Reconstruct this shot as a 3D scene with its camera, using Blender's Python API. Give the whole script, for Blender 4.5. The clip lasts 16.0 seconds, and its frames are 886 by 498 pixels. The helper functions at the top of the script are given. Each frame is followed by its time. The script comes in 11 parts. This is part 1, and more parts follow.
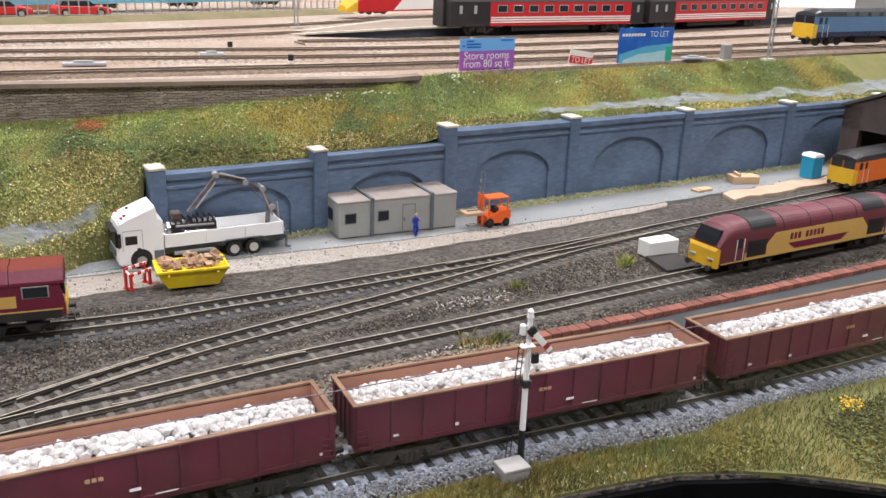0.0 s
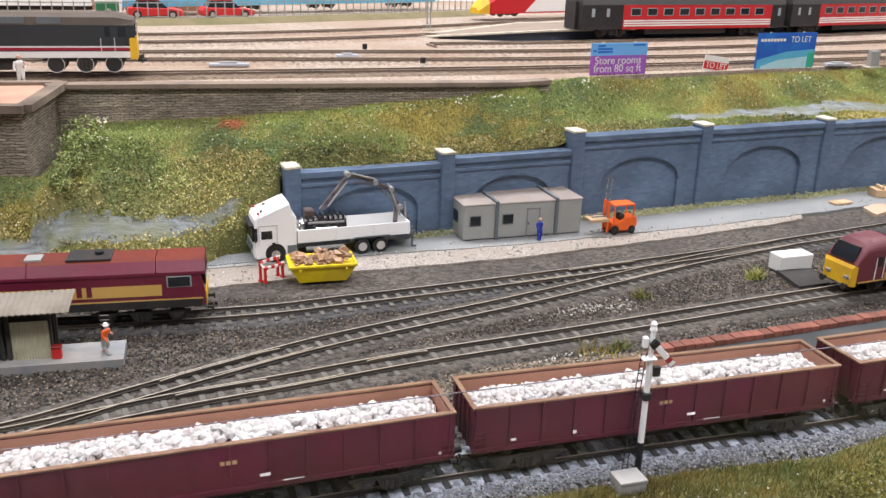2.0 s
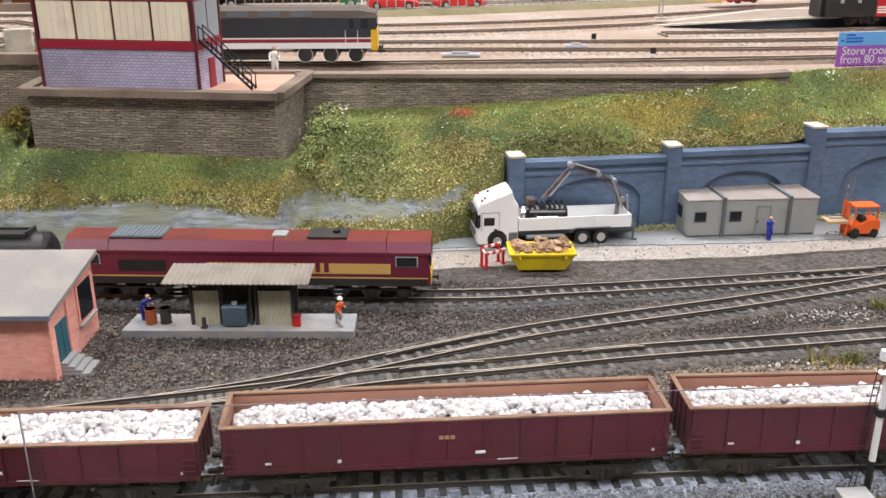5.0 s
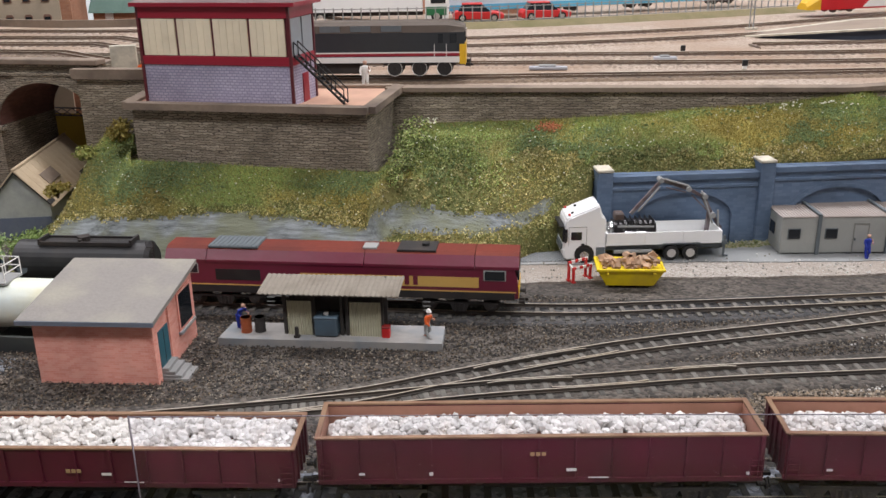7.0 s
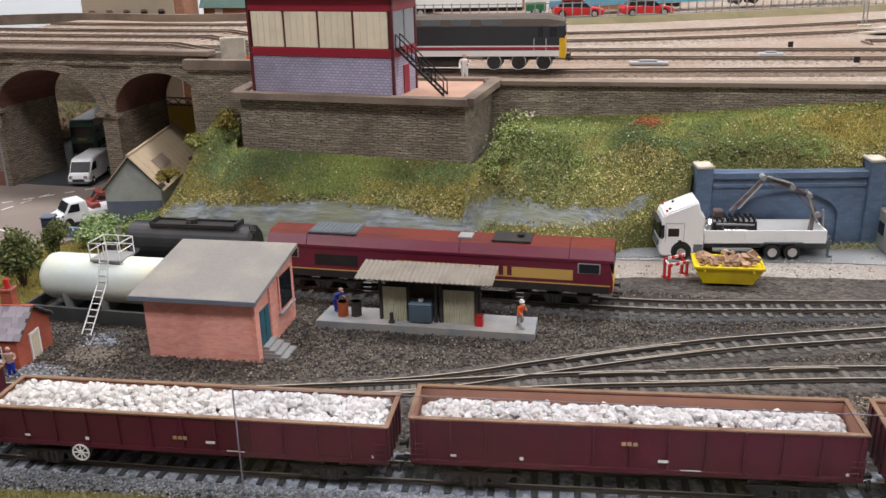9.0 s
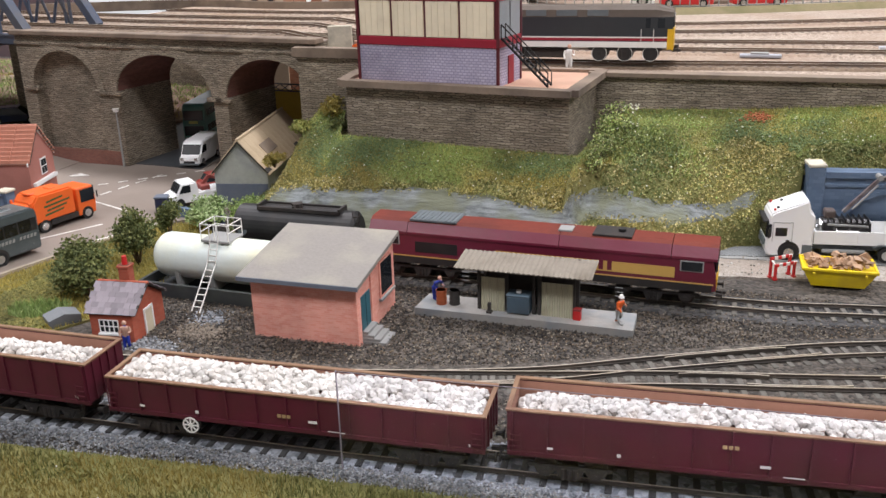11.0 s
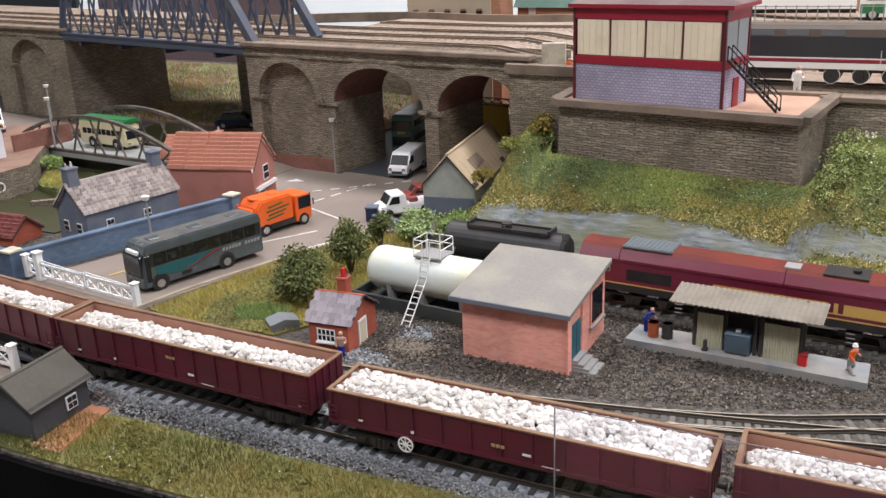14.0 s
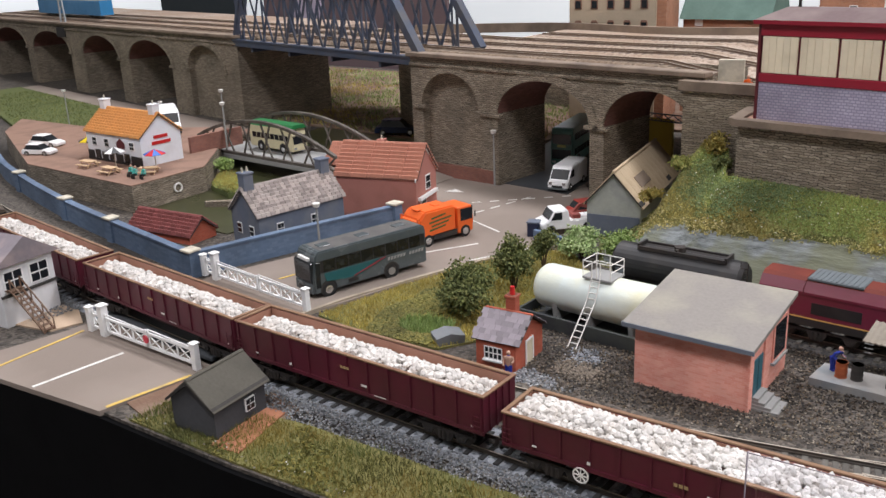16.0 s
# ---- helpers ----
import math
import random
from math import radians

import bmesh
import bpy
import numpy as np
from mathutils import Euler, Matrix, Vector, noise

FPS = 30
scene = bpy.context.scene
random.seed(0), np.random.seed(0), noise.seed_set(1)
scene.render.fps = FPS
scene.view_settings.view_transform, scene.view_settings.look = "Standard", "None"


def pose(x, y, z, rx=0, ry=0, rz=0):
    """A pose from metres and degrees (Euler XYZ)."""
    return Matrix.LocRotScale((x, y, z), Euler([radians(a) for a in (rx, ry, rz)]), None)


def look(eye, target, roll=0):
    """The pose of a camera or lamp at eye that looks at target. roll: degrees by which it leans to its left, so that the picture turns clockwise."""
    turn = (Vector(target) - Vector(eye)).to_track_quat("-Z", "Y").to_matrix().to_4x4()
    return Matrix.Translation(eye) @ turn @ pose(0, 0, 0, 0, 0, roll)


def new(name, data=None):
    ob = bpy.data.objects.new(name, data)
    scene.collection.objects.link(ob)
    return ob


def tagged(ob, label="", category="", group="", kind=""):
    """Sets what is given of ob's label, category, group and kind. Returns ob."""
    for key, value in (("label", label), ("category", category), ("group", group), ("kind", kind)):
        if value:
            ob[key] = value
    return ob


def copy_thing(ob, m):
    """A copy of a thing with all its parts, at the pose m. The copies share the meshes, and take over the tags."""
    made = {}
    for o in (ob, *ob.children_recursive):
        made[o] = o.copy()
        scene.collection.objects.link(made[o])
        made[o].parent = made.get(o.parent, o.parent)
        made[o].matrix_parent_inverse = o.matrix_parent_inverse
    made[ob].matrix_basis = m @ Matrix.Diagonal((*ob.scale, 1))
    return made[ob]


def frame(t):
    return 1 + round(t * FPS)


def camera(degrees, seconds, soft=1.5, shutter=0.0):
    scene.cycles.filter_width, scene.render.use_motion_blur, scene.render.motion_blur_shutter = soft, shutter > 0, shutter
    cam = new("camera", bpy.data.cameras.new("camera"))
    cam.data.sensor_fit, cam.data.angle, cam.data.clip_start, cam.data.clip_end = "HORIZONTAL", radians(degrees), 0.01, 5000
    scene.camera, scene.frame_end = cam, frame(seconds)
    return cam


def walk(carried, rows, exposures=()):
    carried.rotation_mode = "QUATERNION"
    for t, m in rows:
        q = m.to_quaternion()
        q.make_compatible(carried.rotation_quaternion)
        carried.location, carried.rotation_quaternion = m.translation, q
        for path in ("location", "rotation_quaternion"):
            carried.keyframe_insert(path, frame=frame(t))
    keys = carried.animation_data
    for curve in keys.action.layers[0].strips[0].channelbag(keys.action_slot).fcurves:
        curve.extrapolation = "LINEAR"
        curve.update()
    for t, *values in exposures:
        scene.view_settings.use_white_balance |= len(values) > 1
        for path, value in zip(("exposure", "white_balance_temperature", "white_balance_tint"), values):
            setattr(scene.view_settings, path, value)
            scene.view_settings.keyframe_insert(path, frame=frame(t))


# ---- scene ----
cam = camera(52.9, 16.0)
PATH = [
    (0, (0.027, 0.043, 0.264), (0.732, 1.802, -0.376), 2.2),
    (0.5, (0.028, 0.043, 0.263), (0.672, 1.825, -0.376), 1.9),
    (1, (0.027, 0.041, 0.265), (0.613, 1.842, -0.377), 1.8),
    (1.5, (0.025, 0.038, 0.269), (0.546, 1.857, -0.38), 1.8),
    (2, (0.023, 0.038, 0.27), (0.469, 1.876, -0.381), 1.8),
    (2.5, (0.02, 0.038, 0.27), (0.389, 1.892, -0.383), 1.8),
    (3, (0.019, 0.038, 0.271), (0.307, 1.904, -0.388), 1.7),
    (3.5, (0.02, 0.036, 0.27), (0.218, 1.913, -0.39), 1.3),
    (4, (0.018, 0.034, 0.272), (0.132, 1.915, -0.398), 0.9),
    (4.5, (0.017, 0.032, 0.272), (0.053, 1.914, -0.404), 0.4),
    (5, (0.018, 0.03, 0.274), (-0.013, 1.91, -0.409), -0.1),
    (7.5, (0.009, 0.024, 0.28), (-0.24, 1.895, -0.379), -1.1),
    (8, (0.01, 0.021, 0.278), (-0.292, 1.886, -0.378), -1.2),
    (8.5, (0.01, 0.019, 0.276), (-0.345, 1.875, -0.381), -1.4),
    (9, (0.008, 0.018, 0.276), (-0.397, 1.86, -0.387), -1.4),
    (11.5, (-0.001, 0.012, 0.28), (-0.646, 1.778, -0.403), -1.5),
    (12, (-0.005, 0.009, 0.281), (-0.693, 1.76, -0.398), -1.4),
    (12.5, (-0.005, 0.008, 0.284), (-0.754, 1.735, -0.394), -1.6),
    (13, (-0.007, 0.008, 0.286), (-0.825, 1.705, -0.387), -1.8),
    (13.5, (-0.015, 0.013, 0.289), (-0.909, 1.673, -0.38), -2.2),
    (14, (-0.024, 0.015, 0.292), (-0.992, 1.635, -0.37), -2.4),
    (14.5, (-0.037, 0.014, 0.294), (-1.069, 1.598, -0.358), -2.2),
    (15, (-0.047, 0.011, 0.297), (-1.143, 1.555, -0.346), -2.1),
    (15.5, (-0.052, 0.01, 0.298), (-1.215, 1.507, -0.339), -2.3),
    (16, (-0.053, 0.008, 0.3), (-1.27, 1.462, -0.338), -2.6),
]
walk(cam, [(t, look(eye, target, roll)) for t, eye, target, roll in PATH],
     exposures=[(0, 0.07), (5, 0.13), (7.5, -0.37), (9, -0.28), (11.5, -0.06), (13, -0.09), (14.5, 0.0), (15, 0.03), (15.5, -0.17), (16, -0.22)])

# ---- light and hall ----
world = bpy.data.worlds.new("hall_light")
scene.world = world
world.use_nodes = True
world.node_tree.nodes["Background"].inputs[0].default_value = (0.9, 0.95, 1.0, 1)
world.node_tree.nodes["Background"].inputs[1].default_value = 0.25


def area_lamp(name, x, y, z, sx, sy, watts, colour=(0.955, 0.945, 1.0)):
    data = bpy.data.lights.new(name, "AREA")
    data.shape, data.size, data.size_y, data.energy, data.color = "RECTANGLE", sx, sy, watts, colour
    ob = new(name, data)
    ob.location = (x, y, z)
    return ob


LAMPS = [(-1.6, -0.6), (0.4, -0.6), (2.4, -0.6), (-1.6, 1.5), (0.4, 1.5), (2.4, 1.5)]
for lx, ly in LAMPS:
    area_lamp("hall_lamp", lx, ly, 2.28, 1.2, 0.5, 36 if ly < 0 else 50)

# ---- materials ----


def nodes_of(name):
    m = bpy.data.materials.new(name)
    m.use_nodes = True
    nt = m.node_tree
    return m, nt, nt.nodes, nt.links, nt.nodes["Principled BSDF"]


def shade(c, f):
    return (min(c[0] * f, 1), min(c[1] * f, 1), min(c[2] * f, 1), 1)


def mat(name, col, rough=0.7, metal=0.0, var=0.12, fine=260, bump=0.15, worn=None, worn_scale=30, worn_at=0.58, spread=0.12, piece=0.0, island=False):
    """A surface with fine grain and larger stains; piece: how far single pieces differ."""
    m, nt, nd, lk, bsdf = nodes_of(name)
    tc = nd.new("ShaderNodeTexCoord")
    n1 = nd.new("ShaderNodeTexNoise")
    n1.inputs["Scale"].default_value, n1.inputs["Detail"].default_value = fine, 4
    lk.new(tc.outputs["Object"], n1.inputs["Vector"])
    n2 = nd.new("ShaderNodeTexNoise")
    n2.inputs["Scale"].default_value, n2.inputs["Detail"].default_value = worn_scale, 5
    lk.new(tc.outputs["Object"], n2.inputs["Vector"])
    mix = nd.new("ShaderNodeMix")
    mix.data_type = "RGBA"
    mix.inputs[6].default_value, mix.inputs[7].default_value = shade(col, 1 - var), shade(col, 1 + var)
    lk.new(n1.outputs[0], mix.inputs[0])
    last = mix.outputs[2]
    ramp = nd.new("ShaderNodeMapRange")
    ramp.inputs[1].default_value, ramp.inputs[2].default_value = worn_at - spread, worn_at + spread
    lk.new(n2.outputs[0], ramp.inputs[0])
    mix2 = nd.new("ShaderNodeMix")
    mix2.data_type = "RGBA"
    mix2.inputs[7].default_value = (*worn, 1) if worn else shade(col, 1 - 1.2 * var)
    lk.new(ramp.outputs[0], mix2.inputs[0])
    lk.new(last, mix2.inputs[6])
    last = mix2.outputs[2]
    if piece:
        hs = nd.new("ShaderNodeHueSaturation")
        mr = nd.new("ShaderNodeMapRange")
        mr.inputs[3].default_value, mr.inputs[4].default_value = 1 - piece, 1 + piece
        if island:
            src = nd.new("ShaderNodeNewGeometry").outputs["Random Per Island"]
        else:
            src = nd.new("ShaderNodeObjectInfo").outputs["Random"]
        lk.new(src, mr.inputs[0])
        lk.new(mr.outputs[0], hs.inputs["Value"])
        lk.new(last, hs.inputs["Color"])
        last = hs.outputs[0]
    lk.new(last, bsdf.inputs["Base Color"])
    bsdf.inputs["Roughness"].default_value, bsdf.inputs["Metallic"].default_value = rough, metal
    rr = nd.new("ShaderNodeMapRange")
    rr.inputs[3].default_value, rr.inputs[4].default_value = max(rough - 0.1, 0.05), min(rough + 0.12, 1)
    lk.new(n2.outputs[0], rr.inputs[0])
    lk.new(rr.outputs[0], bsdf.inputs["Roughness"])
    if bump:
        b = nd.new("ShaderNodeBump")
        b.inputs["Strength"].default_value, b.inputs["Distance"].default_value = bump, 0.001
        lk.new(n1.outputs[0], b.inputs["Height"])
        lk.new(b.outputs[0], bsdf.inputs["Normal"])
    return m


def gravel(name, c1, c2, scale=330, rough=0.9, dark=None, patch=12, bump=0.6, patch_at=0.5):
    """Small stones: cells with a tint each, and larger patches."""
    m, nt, nd, lk, bsdf = nodes_of(name)
    tc = nd.new("ShaderNodeTexCoord")
    vo = nd.new("ShaderNodeTexVoronoi")
    vo.inputs["Scale"].default_value = scale
    lk.new(tc.outputs["Object"], vo.inputs["Vector"])
    sep = nd.new("ShaderNodeSeparateColor")
    lk.new(vo.outputs["Color"], sep.inputs[0])
    mix = nd.new("ShaderNodeMix")
    mix.data_type = "RGBA"
    mix.inputs[6].default_value, mix.inputs[7].default_value = (*c1, 1), (*c2, 1)
    lk.new(sep.outputs[0], mix.inputs[0])
    n2 = nd.new("ShaderNodeTexNoise")
    n2.inputs["Scale"].default_value, n2.inputs["Detail"].default_value = patch, 6
    lk.new(tc.outputs["Object"], n2.inputs["Vector"])
    mr = nd.new("ShaderNodeMapRange")
    mr.inputs[1].default_value, mr.inputs[2].default_value = patch_at - 0.08, patch_at + 0.12
    lk.new(n2.outputs[0], mr.inputs[0])
    mix2 = nd.new("ShaderNodeMix")
    mix2.data_type = "RGBA"
    mix2.inputs[7].default_value = (*(dark or c1), 1)
    f = nd.new("ShaderNodeMath")
    f.operation, f.inputs[1].default_value = "MULTIPLY", 0.75
    lk.new(mr.outputs[0], f.inputs[0])
    lk.new(f.outputs[0], mix2.inputs[0])
    lk.new(mix.outputs[2], mix2.inputs[6])
    lk.new(mix2.outputs[2], bsdf.inputs["Base Color"])
    bsdf.inputs["Roughness"].default_value = rough
    b = nd.new("ShaderNodeBump")
    b.inputs["Strength"].default_value, b.inputs["Distance"].default_value = bump, 0.0015
    b.invert = True
    lk.new(vo.outputs["Distance"], b.inputs["Height"])
    lk.new(b.outputs[0], bsdf.inputs["Normal"])
    return m


def tinted(name, cols, rough=0.85):
    """Clumps and blades: each island takes one of the colours."""
    m, nt, nd, lk, bsdf = nodes_of(name)
    geo = nd.new("ShaderNodeNewGeometry")
    cr = nd.new("ShaderNodeValToRGB")
    cr.color_ramp.interpolation = "CONSTANT"
    el = cr.color_ramp.elements
    while len(el) < len(cols):
        el.new(1)
    for i, c in enumerate(cols):
        el[i].position, el[i].color = i / len(cols), (*c, 1)
    lk.new(geo.outputs["Random Per Island"], cr.inputs[0])
    tc = nd.new("ShaderNodeTexCoord")
    n2 = nd.new("ShaderNodeTexNoise")
    n2.inputs["Scale"].default_value = 14
    lk.new(tc.outputs["Object"], n2.inputs["Vector"])
    hs = nd.new("ShaderNodeHueSaturation")
    mr = nd.new("ShaderNodeMapRange")
    mr.inputs[1].default_value, mr.inputs[2].default_value, mr.inputs[3].default_value, mr.inputs[4].default_value = 0.35, 0.65, 0.7, 1.3
    lk.new(n2.outputs[0], mr.inputs[0])
    lk.new(mr.outputs[0], hs.inputs["Value"])
    lk.new(cr.outputs[0], hs.inputs["Color"])
    lk.new(hs.outputs[0], bsdf.inputs["Base Color"])
    bsdf.inputs["Roughness"].default_value = rough
    return m


def coursed(name, c1, c2, mortar, w, h, axis="XZ", rough=0.85, bump=0.5, gap=0.06, wob=0.5, wob_scale=60, streak=0.0):
    """Thin courses of stone or brick, too small to pick apart."""
    m, nt, nd, lk, bsdf = nodes_of(name)
    tc = nd.new("ShaderNodeTexCoord")
    sp = nd.new("ShaderNodeSeparateXYZ")
    cb = nd.new("ShaderNodeCombineXYZ")
    lk.new(tc.outputs["Object"], sp.inputs[0])
    ad = nd.new("ShaderNodeMath")
    ad.operation = "ADD"
    lk.new(sp.outputs[0], ad.inputs[0])
    lk.new(sp.outputs[1], ad.inputs[1])
    if axis == "XZ":
        lk.new(ad.outputs[0], cb.inputs[0])
        lk.new(sp.outputs[2], cb.inputs[1])
    else:
        lk.new(sp.outputs[0], cb.inputs[0])
        lk.new(sp.outputs[1], cb.inputs[1])
    wob_n = nd.new("ShaderNodeTexNoise")
    wob_n.inputs["Scale"].default_value = wob_scale
    lk.new(tc.outputs["Object"], wob_n.inputs["Vector"])
    va = nd.new("ShaderNodeVectorMath")
    va.operation = "MULTIPLY_ADD"
    va.inputs[1].default_value = (h * wob * 2, h * wob, 0)
    lk.new(wob_n.outputs["Color"], va.inputs[0])
    lk.new(cb.outputs[0], va.inputs[2])
    br = nd.new("ShaderNodeTexBrick")
    br.inputs["Scale"].default_value = 1.0
    br.inputs["Brick Width"].default_value, br.inputs["Row Height"].default_value = w, h
    br.inputs["Mortar Size"].default_value, br.inputs["Mortar Smooth"].default_value = h * gap, 0.4
    br.inputs["Color1"].default_value, br.inputs["Color2"].default_value, br.inputs["Mortar"].default_value = (*c1, 1), (*c2, 1), (*mortar, 1)
    lk.new(va.outputs[0], br.inputs["Vector"])
    n2 = nd.new("ShaderNodeTexNoise")
    n2.inputs["Scale"].default_value, n2.inputs["Detail"].default_value = 18, 6
    lk.new(tc.outputs["Object"], n2.inputs["Vector"])
    hs = nd.new("ShaderNodeHueSaturation")
    mr = nd.new("ShaderNodeMapRange")
    mr.inputs[1].default_value, mr.inputs[2].default_value, mr.inputs[3].default_value, mr.inputs[4].default_value = 0.3, 0.7, 0.75, 1.25
    lk.new(n2.outputs[0], mr.inputs[0])
    lk.new(mr.outputs[0], hs.inputs["Value"])
    lk.new(br.outputs["Color"], hs.inputs["Color"])
    last = hs.outputs[0]
    if streak:
        mp = nd.new("ShaderNodeMapping")
        mp.inputs["Scale"].default_value = (75, 75, 520)
        lk.new(tc.outputs["Object"], mp.inputs[0])
        n3 = nd.new("ShaderNodeTexNoise")
        n3.inputs["Scale"].default_value, n3.inputs["Detail"].default_value = 1.0, 4
        lk.new(mp.outputs[0], n3.inputs["Vector"])
        mr3 = nd.new("ShaderNodeMapRange")
        mr3.inputs[1].default_value, mr3.inputs[2].default_value, mr3.inputs[3].default_value, mr3.inputs[4].default_value = 0.3, 0.7, 1 - streak, 1 + streak
        lk.new(n3.outputs[0], mr3.inputs[0])
        hs3 = nd.new("ShaderNodeHueSaturation")
        lk.new(mr3.outputs[0], hs3.inputs["Value"])
        lk.new(last, hs3.inputs["Color"])
        last = hs3.outputs[0]
    lk.new(last, bsdf.inputs["Base Color"])
    bsdf.inputs["Roughness"].default_value = rough
    b = nd.new("ShaderNodeBump")
    b.inputs["Strength"].default_value, b.inputs["Distance"].default_value = bump, 0.001
    b.invert = True
    if streak:
        sub = nd.new("ShaderNodeMath")
        sub.operation = "SUBTRACT"
        lk.new(br.outputs["Fac"], sub.inputs[0])
        lk.new(n3.outputs[0], sub.inputs[1])
        lk.new(sub.outputs[0], b.inputs["Height"])
    else:
        lk.new(br.outputs["Fac"], b.inputs["Height"])
    lk.new(b.outputs[0], bsdf.inputs["Normal"])
    return m


def glass(name, col=(0.9, 0.95, 0.95), rough=0.03):
    m, nt, nd, lk, bsdf = nodes_of(name)
    bsdf.inputs["Base Color"].default_value = (*col, 1)
    bsdf.inputs["Roughness"].default_value = rough
    bsdf.inputs["Transmission Weight"].default_value = 1.0
    bsdf.inputs["IOR"].default_value = 1.3
    return m



def slate(name):
    """Layered blue-grey rock with dark cracks and greenish stains."""
    m, nt, nd, lk, bsdf = nodes_of(name)
    tc = nd.new("ShaderNodeTexCoord")
    mp = nd.new("ShaderNodeMapping")
    mp.inputs["Scale"].default_value = (45, 190, 230)
    mp.inputs["Rotation"].default_value = (0.1, 0.0, 0.12)
    lk.new(tc.outputs["Object"], mp.inputs[0])
    n1 = nd.new("ShaderNodeTexNoise")
    n1.inputs["Scale"].default_value, n1.inputs["Detail"].default_value, n1.inputs["Roughness"].default_value = 1.0, 8, 0.65
    lk.new(mp.outputs[0], n1.inputs["Vector"])
    cr = nd.new("ShaderNodeValToRGB")
    el = cr.color_ramp.elements
    el[0].position, el[0].color = 0.34, (0.085, 0.092, 0.090, 1)
    el[1].position, el[1].color = 0.68, (0.300, 0.325, 0.330, 1)
    mid = el.new(0.5)
    mid.color = (0.190, 0.208, 0.208, 1)
    lk.new(n1.outputs[0], cr.inputs[0])
    n2 = nd.new("ShaderNodeTexNoise")
    n2.inputs["Scale"].default_value, n2.inputs["Detail"].default_value = 32, 5
    lk.new(tc.outputs["Object"], n2.inputs["Vector"])
    mr = nd.new("ShaderNodeMapRange")
    mr.inputs[1].default_value, mr.inputs[2].default_value, mr.inputs[4].default_value = 0.42, 0.60, 0.85
    lk.new(n2.outputs[0], mr.inputs[0])
    mix = nd.new("ShaderNodeMix")
    mix.data_type = "RGBA"
    mix.inputs[7].default_value = (0.165, 0.172, 0.105, 1)
    lk.new(mr.outputs[0], mix.inputs[0])
    lk.new(cr.outputs[0], mix.inputs[6])
    lk.new(mix.outputs[2], bsdf.inputs["Base Color"])
    bsdf.inputs["Roughness"].default_value = 0.85
    b = nd.new("ShaderNodeBump")
    b.inputs["Strength"].default_value, b.inputs["Distance"].default_value = 0.9, 0.002
    lk.new(n1.outputs[0], b.inputs["Height"])
    lk.new(b.outputs[0], bsdf.inputs["Normal"])
    return m


M = {}
M["earth"] = gravel("yard_gravel", (0.028, 0.024, 0.020), (0.136, 0.115, 0.095), 330, dark=(0.040, 0.035, 0.031), patch=9, bump=0.9, patch_at=0.54)
M["ballast"] = gravel("grey_ballast", (0.09, 0.10, 0.115), (0.36, 0.38, 0.41), 320, dark=(0.11, 0.115, 0.125), patch=14, patch_at=0.6)
M["cess"] = gravel("oily_cess", (0.040, 0.040, 0.042), (0.120, 0.112, 0.104), 260, dark=(0.02, 0.02, 0.022), patch=8)
M["asphalt"] = mat("asphalt_road", (0.220, 0.178, 0.148), 0.85, var=0.12, fine=900, bump=0.15, worn=(0.280, 0.232, 0.196), worn_scale=7)
M["wet_and_shade_asphalt"] = mat("dark_asphalt", (0.05, 0.055, 0.06), 0.6, var=0.1, fine=700, worn=(0.08, 0.08, 0.085), worn_scale=9)
M["concrete"] = mat("grey_hardstanding", (0.225, 0.233, 0.232), 0.7, var=0.14, fine=500, bump=0.25, worn=(0.325, 0.325, 0.310), worn_scale=10, spread=0.2)
M["setts"] = coursed("grey_stone_setts", (0.225, 0.240, 0.250), (0.275, 0.282, 0.284), (0.135, 0.140, 0.140), 0.0040, 0.0030, axis="XY", rough=0.8, bump=0.6, gap=0.20, wob=0.4)
M["pale_gravel"] = gravel("pale_gravel", (0.25, 0.215, 0.185), (0.46, 0.42, 0.37), 620, dark=(0.30, 0.25, 0.205), patch=10)
M["sand"] = mat("sandy_ground", (0.50, 0.37, 0.26), 0.9, var=0.12, fine=700, bump=0.3, worn=(0.40, 0.29, 0.2), worn_scale=15)
M["dirt"] = mat("brown_dirt", (0.17, 0.10, 0.065), 0.95, var=0.2, fine=400, bump=0.6, worn=(0.27, 0.2, 0.15), worn_scale=25)
M["turf"] = mat("turf", (0.170, 0.155, 0.050), 0.95, var=0.4, fine=420, bump=0.8, worn=(0.110, 0.125, 0.038), worn_scale=16)
M["rock"] = slate("slate_rock")
M["sleeper"] = mat("sleeper_timber", (0.128, 0.118, 0.103), 0.9, var=0.3, fine=500, piece=0.35, worn=(0.100, 0.094, 0.080), worn_scale=14)
M["front_sleeper"] = mat("front_sleeper_timber", (0.050, 0.049, 0.049), 0.9, var=0.3, fine=500, piece=0.3)
M["pale_sleeper"] = mat("dusty_sleeper_timber", (0.23, 0.18, 0.145), 0.9, var=0.3, fine=500, piece=0.3, island=True)
M["rail"] = mat("rusty_rail", (0.052, 0.043, 0.036), 0.65, metal=0.1, var=0.2, fine=200, worn=(0.110, 0.085, 0.062), worn_scale=15)
M["railhead"] = mat("polished_railhead", (0.50, 0.44, 0.36), 0.45, metal=0.3, var=0.15, fine=200, worn=(0.44, 0.36, 0.25), worn_scale=10)
M["deck_ballast"] = gravel("brown_ballast", (0.24, 0.185, 0.142), (0.50, 0.405, 0.325), 420, dark=(0.30, 0.205, 0.140), patch=6)
M["deck_rail"] = mat("brown_rusty_rail", (0.150, 0.098, 0.066), 0.7, var=0.2, fine=200, worn=(0.11, 0.075, 0.055), worn_scale=15)
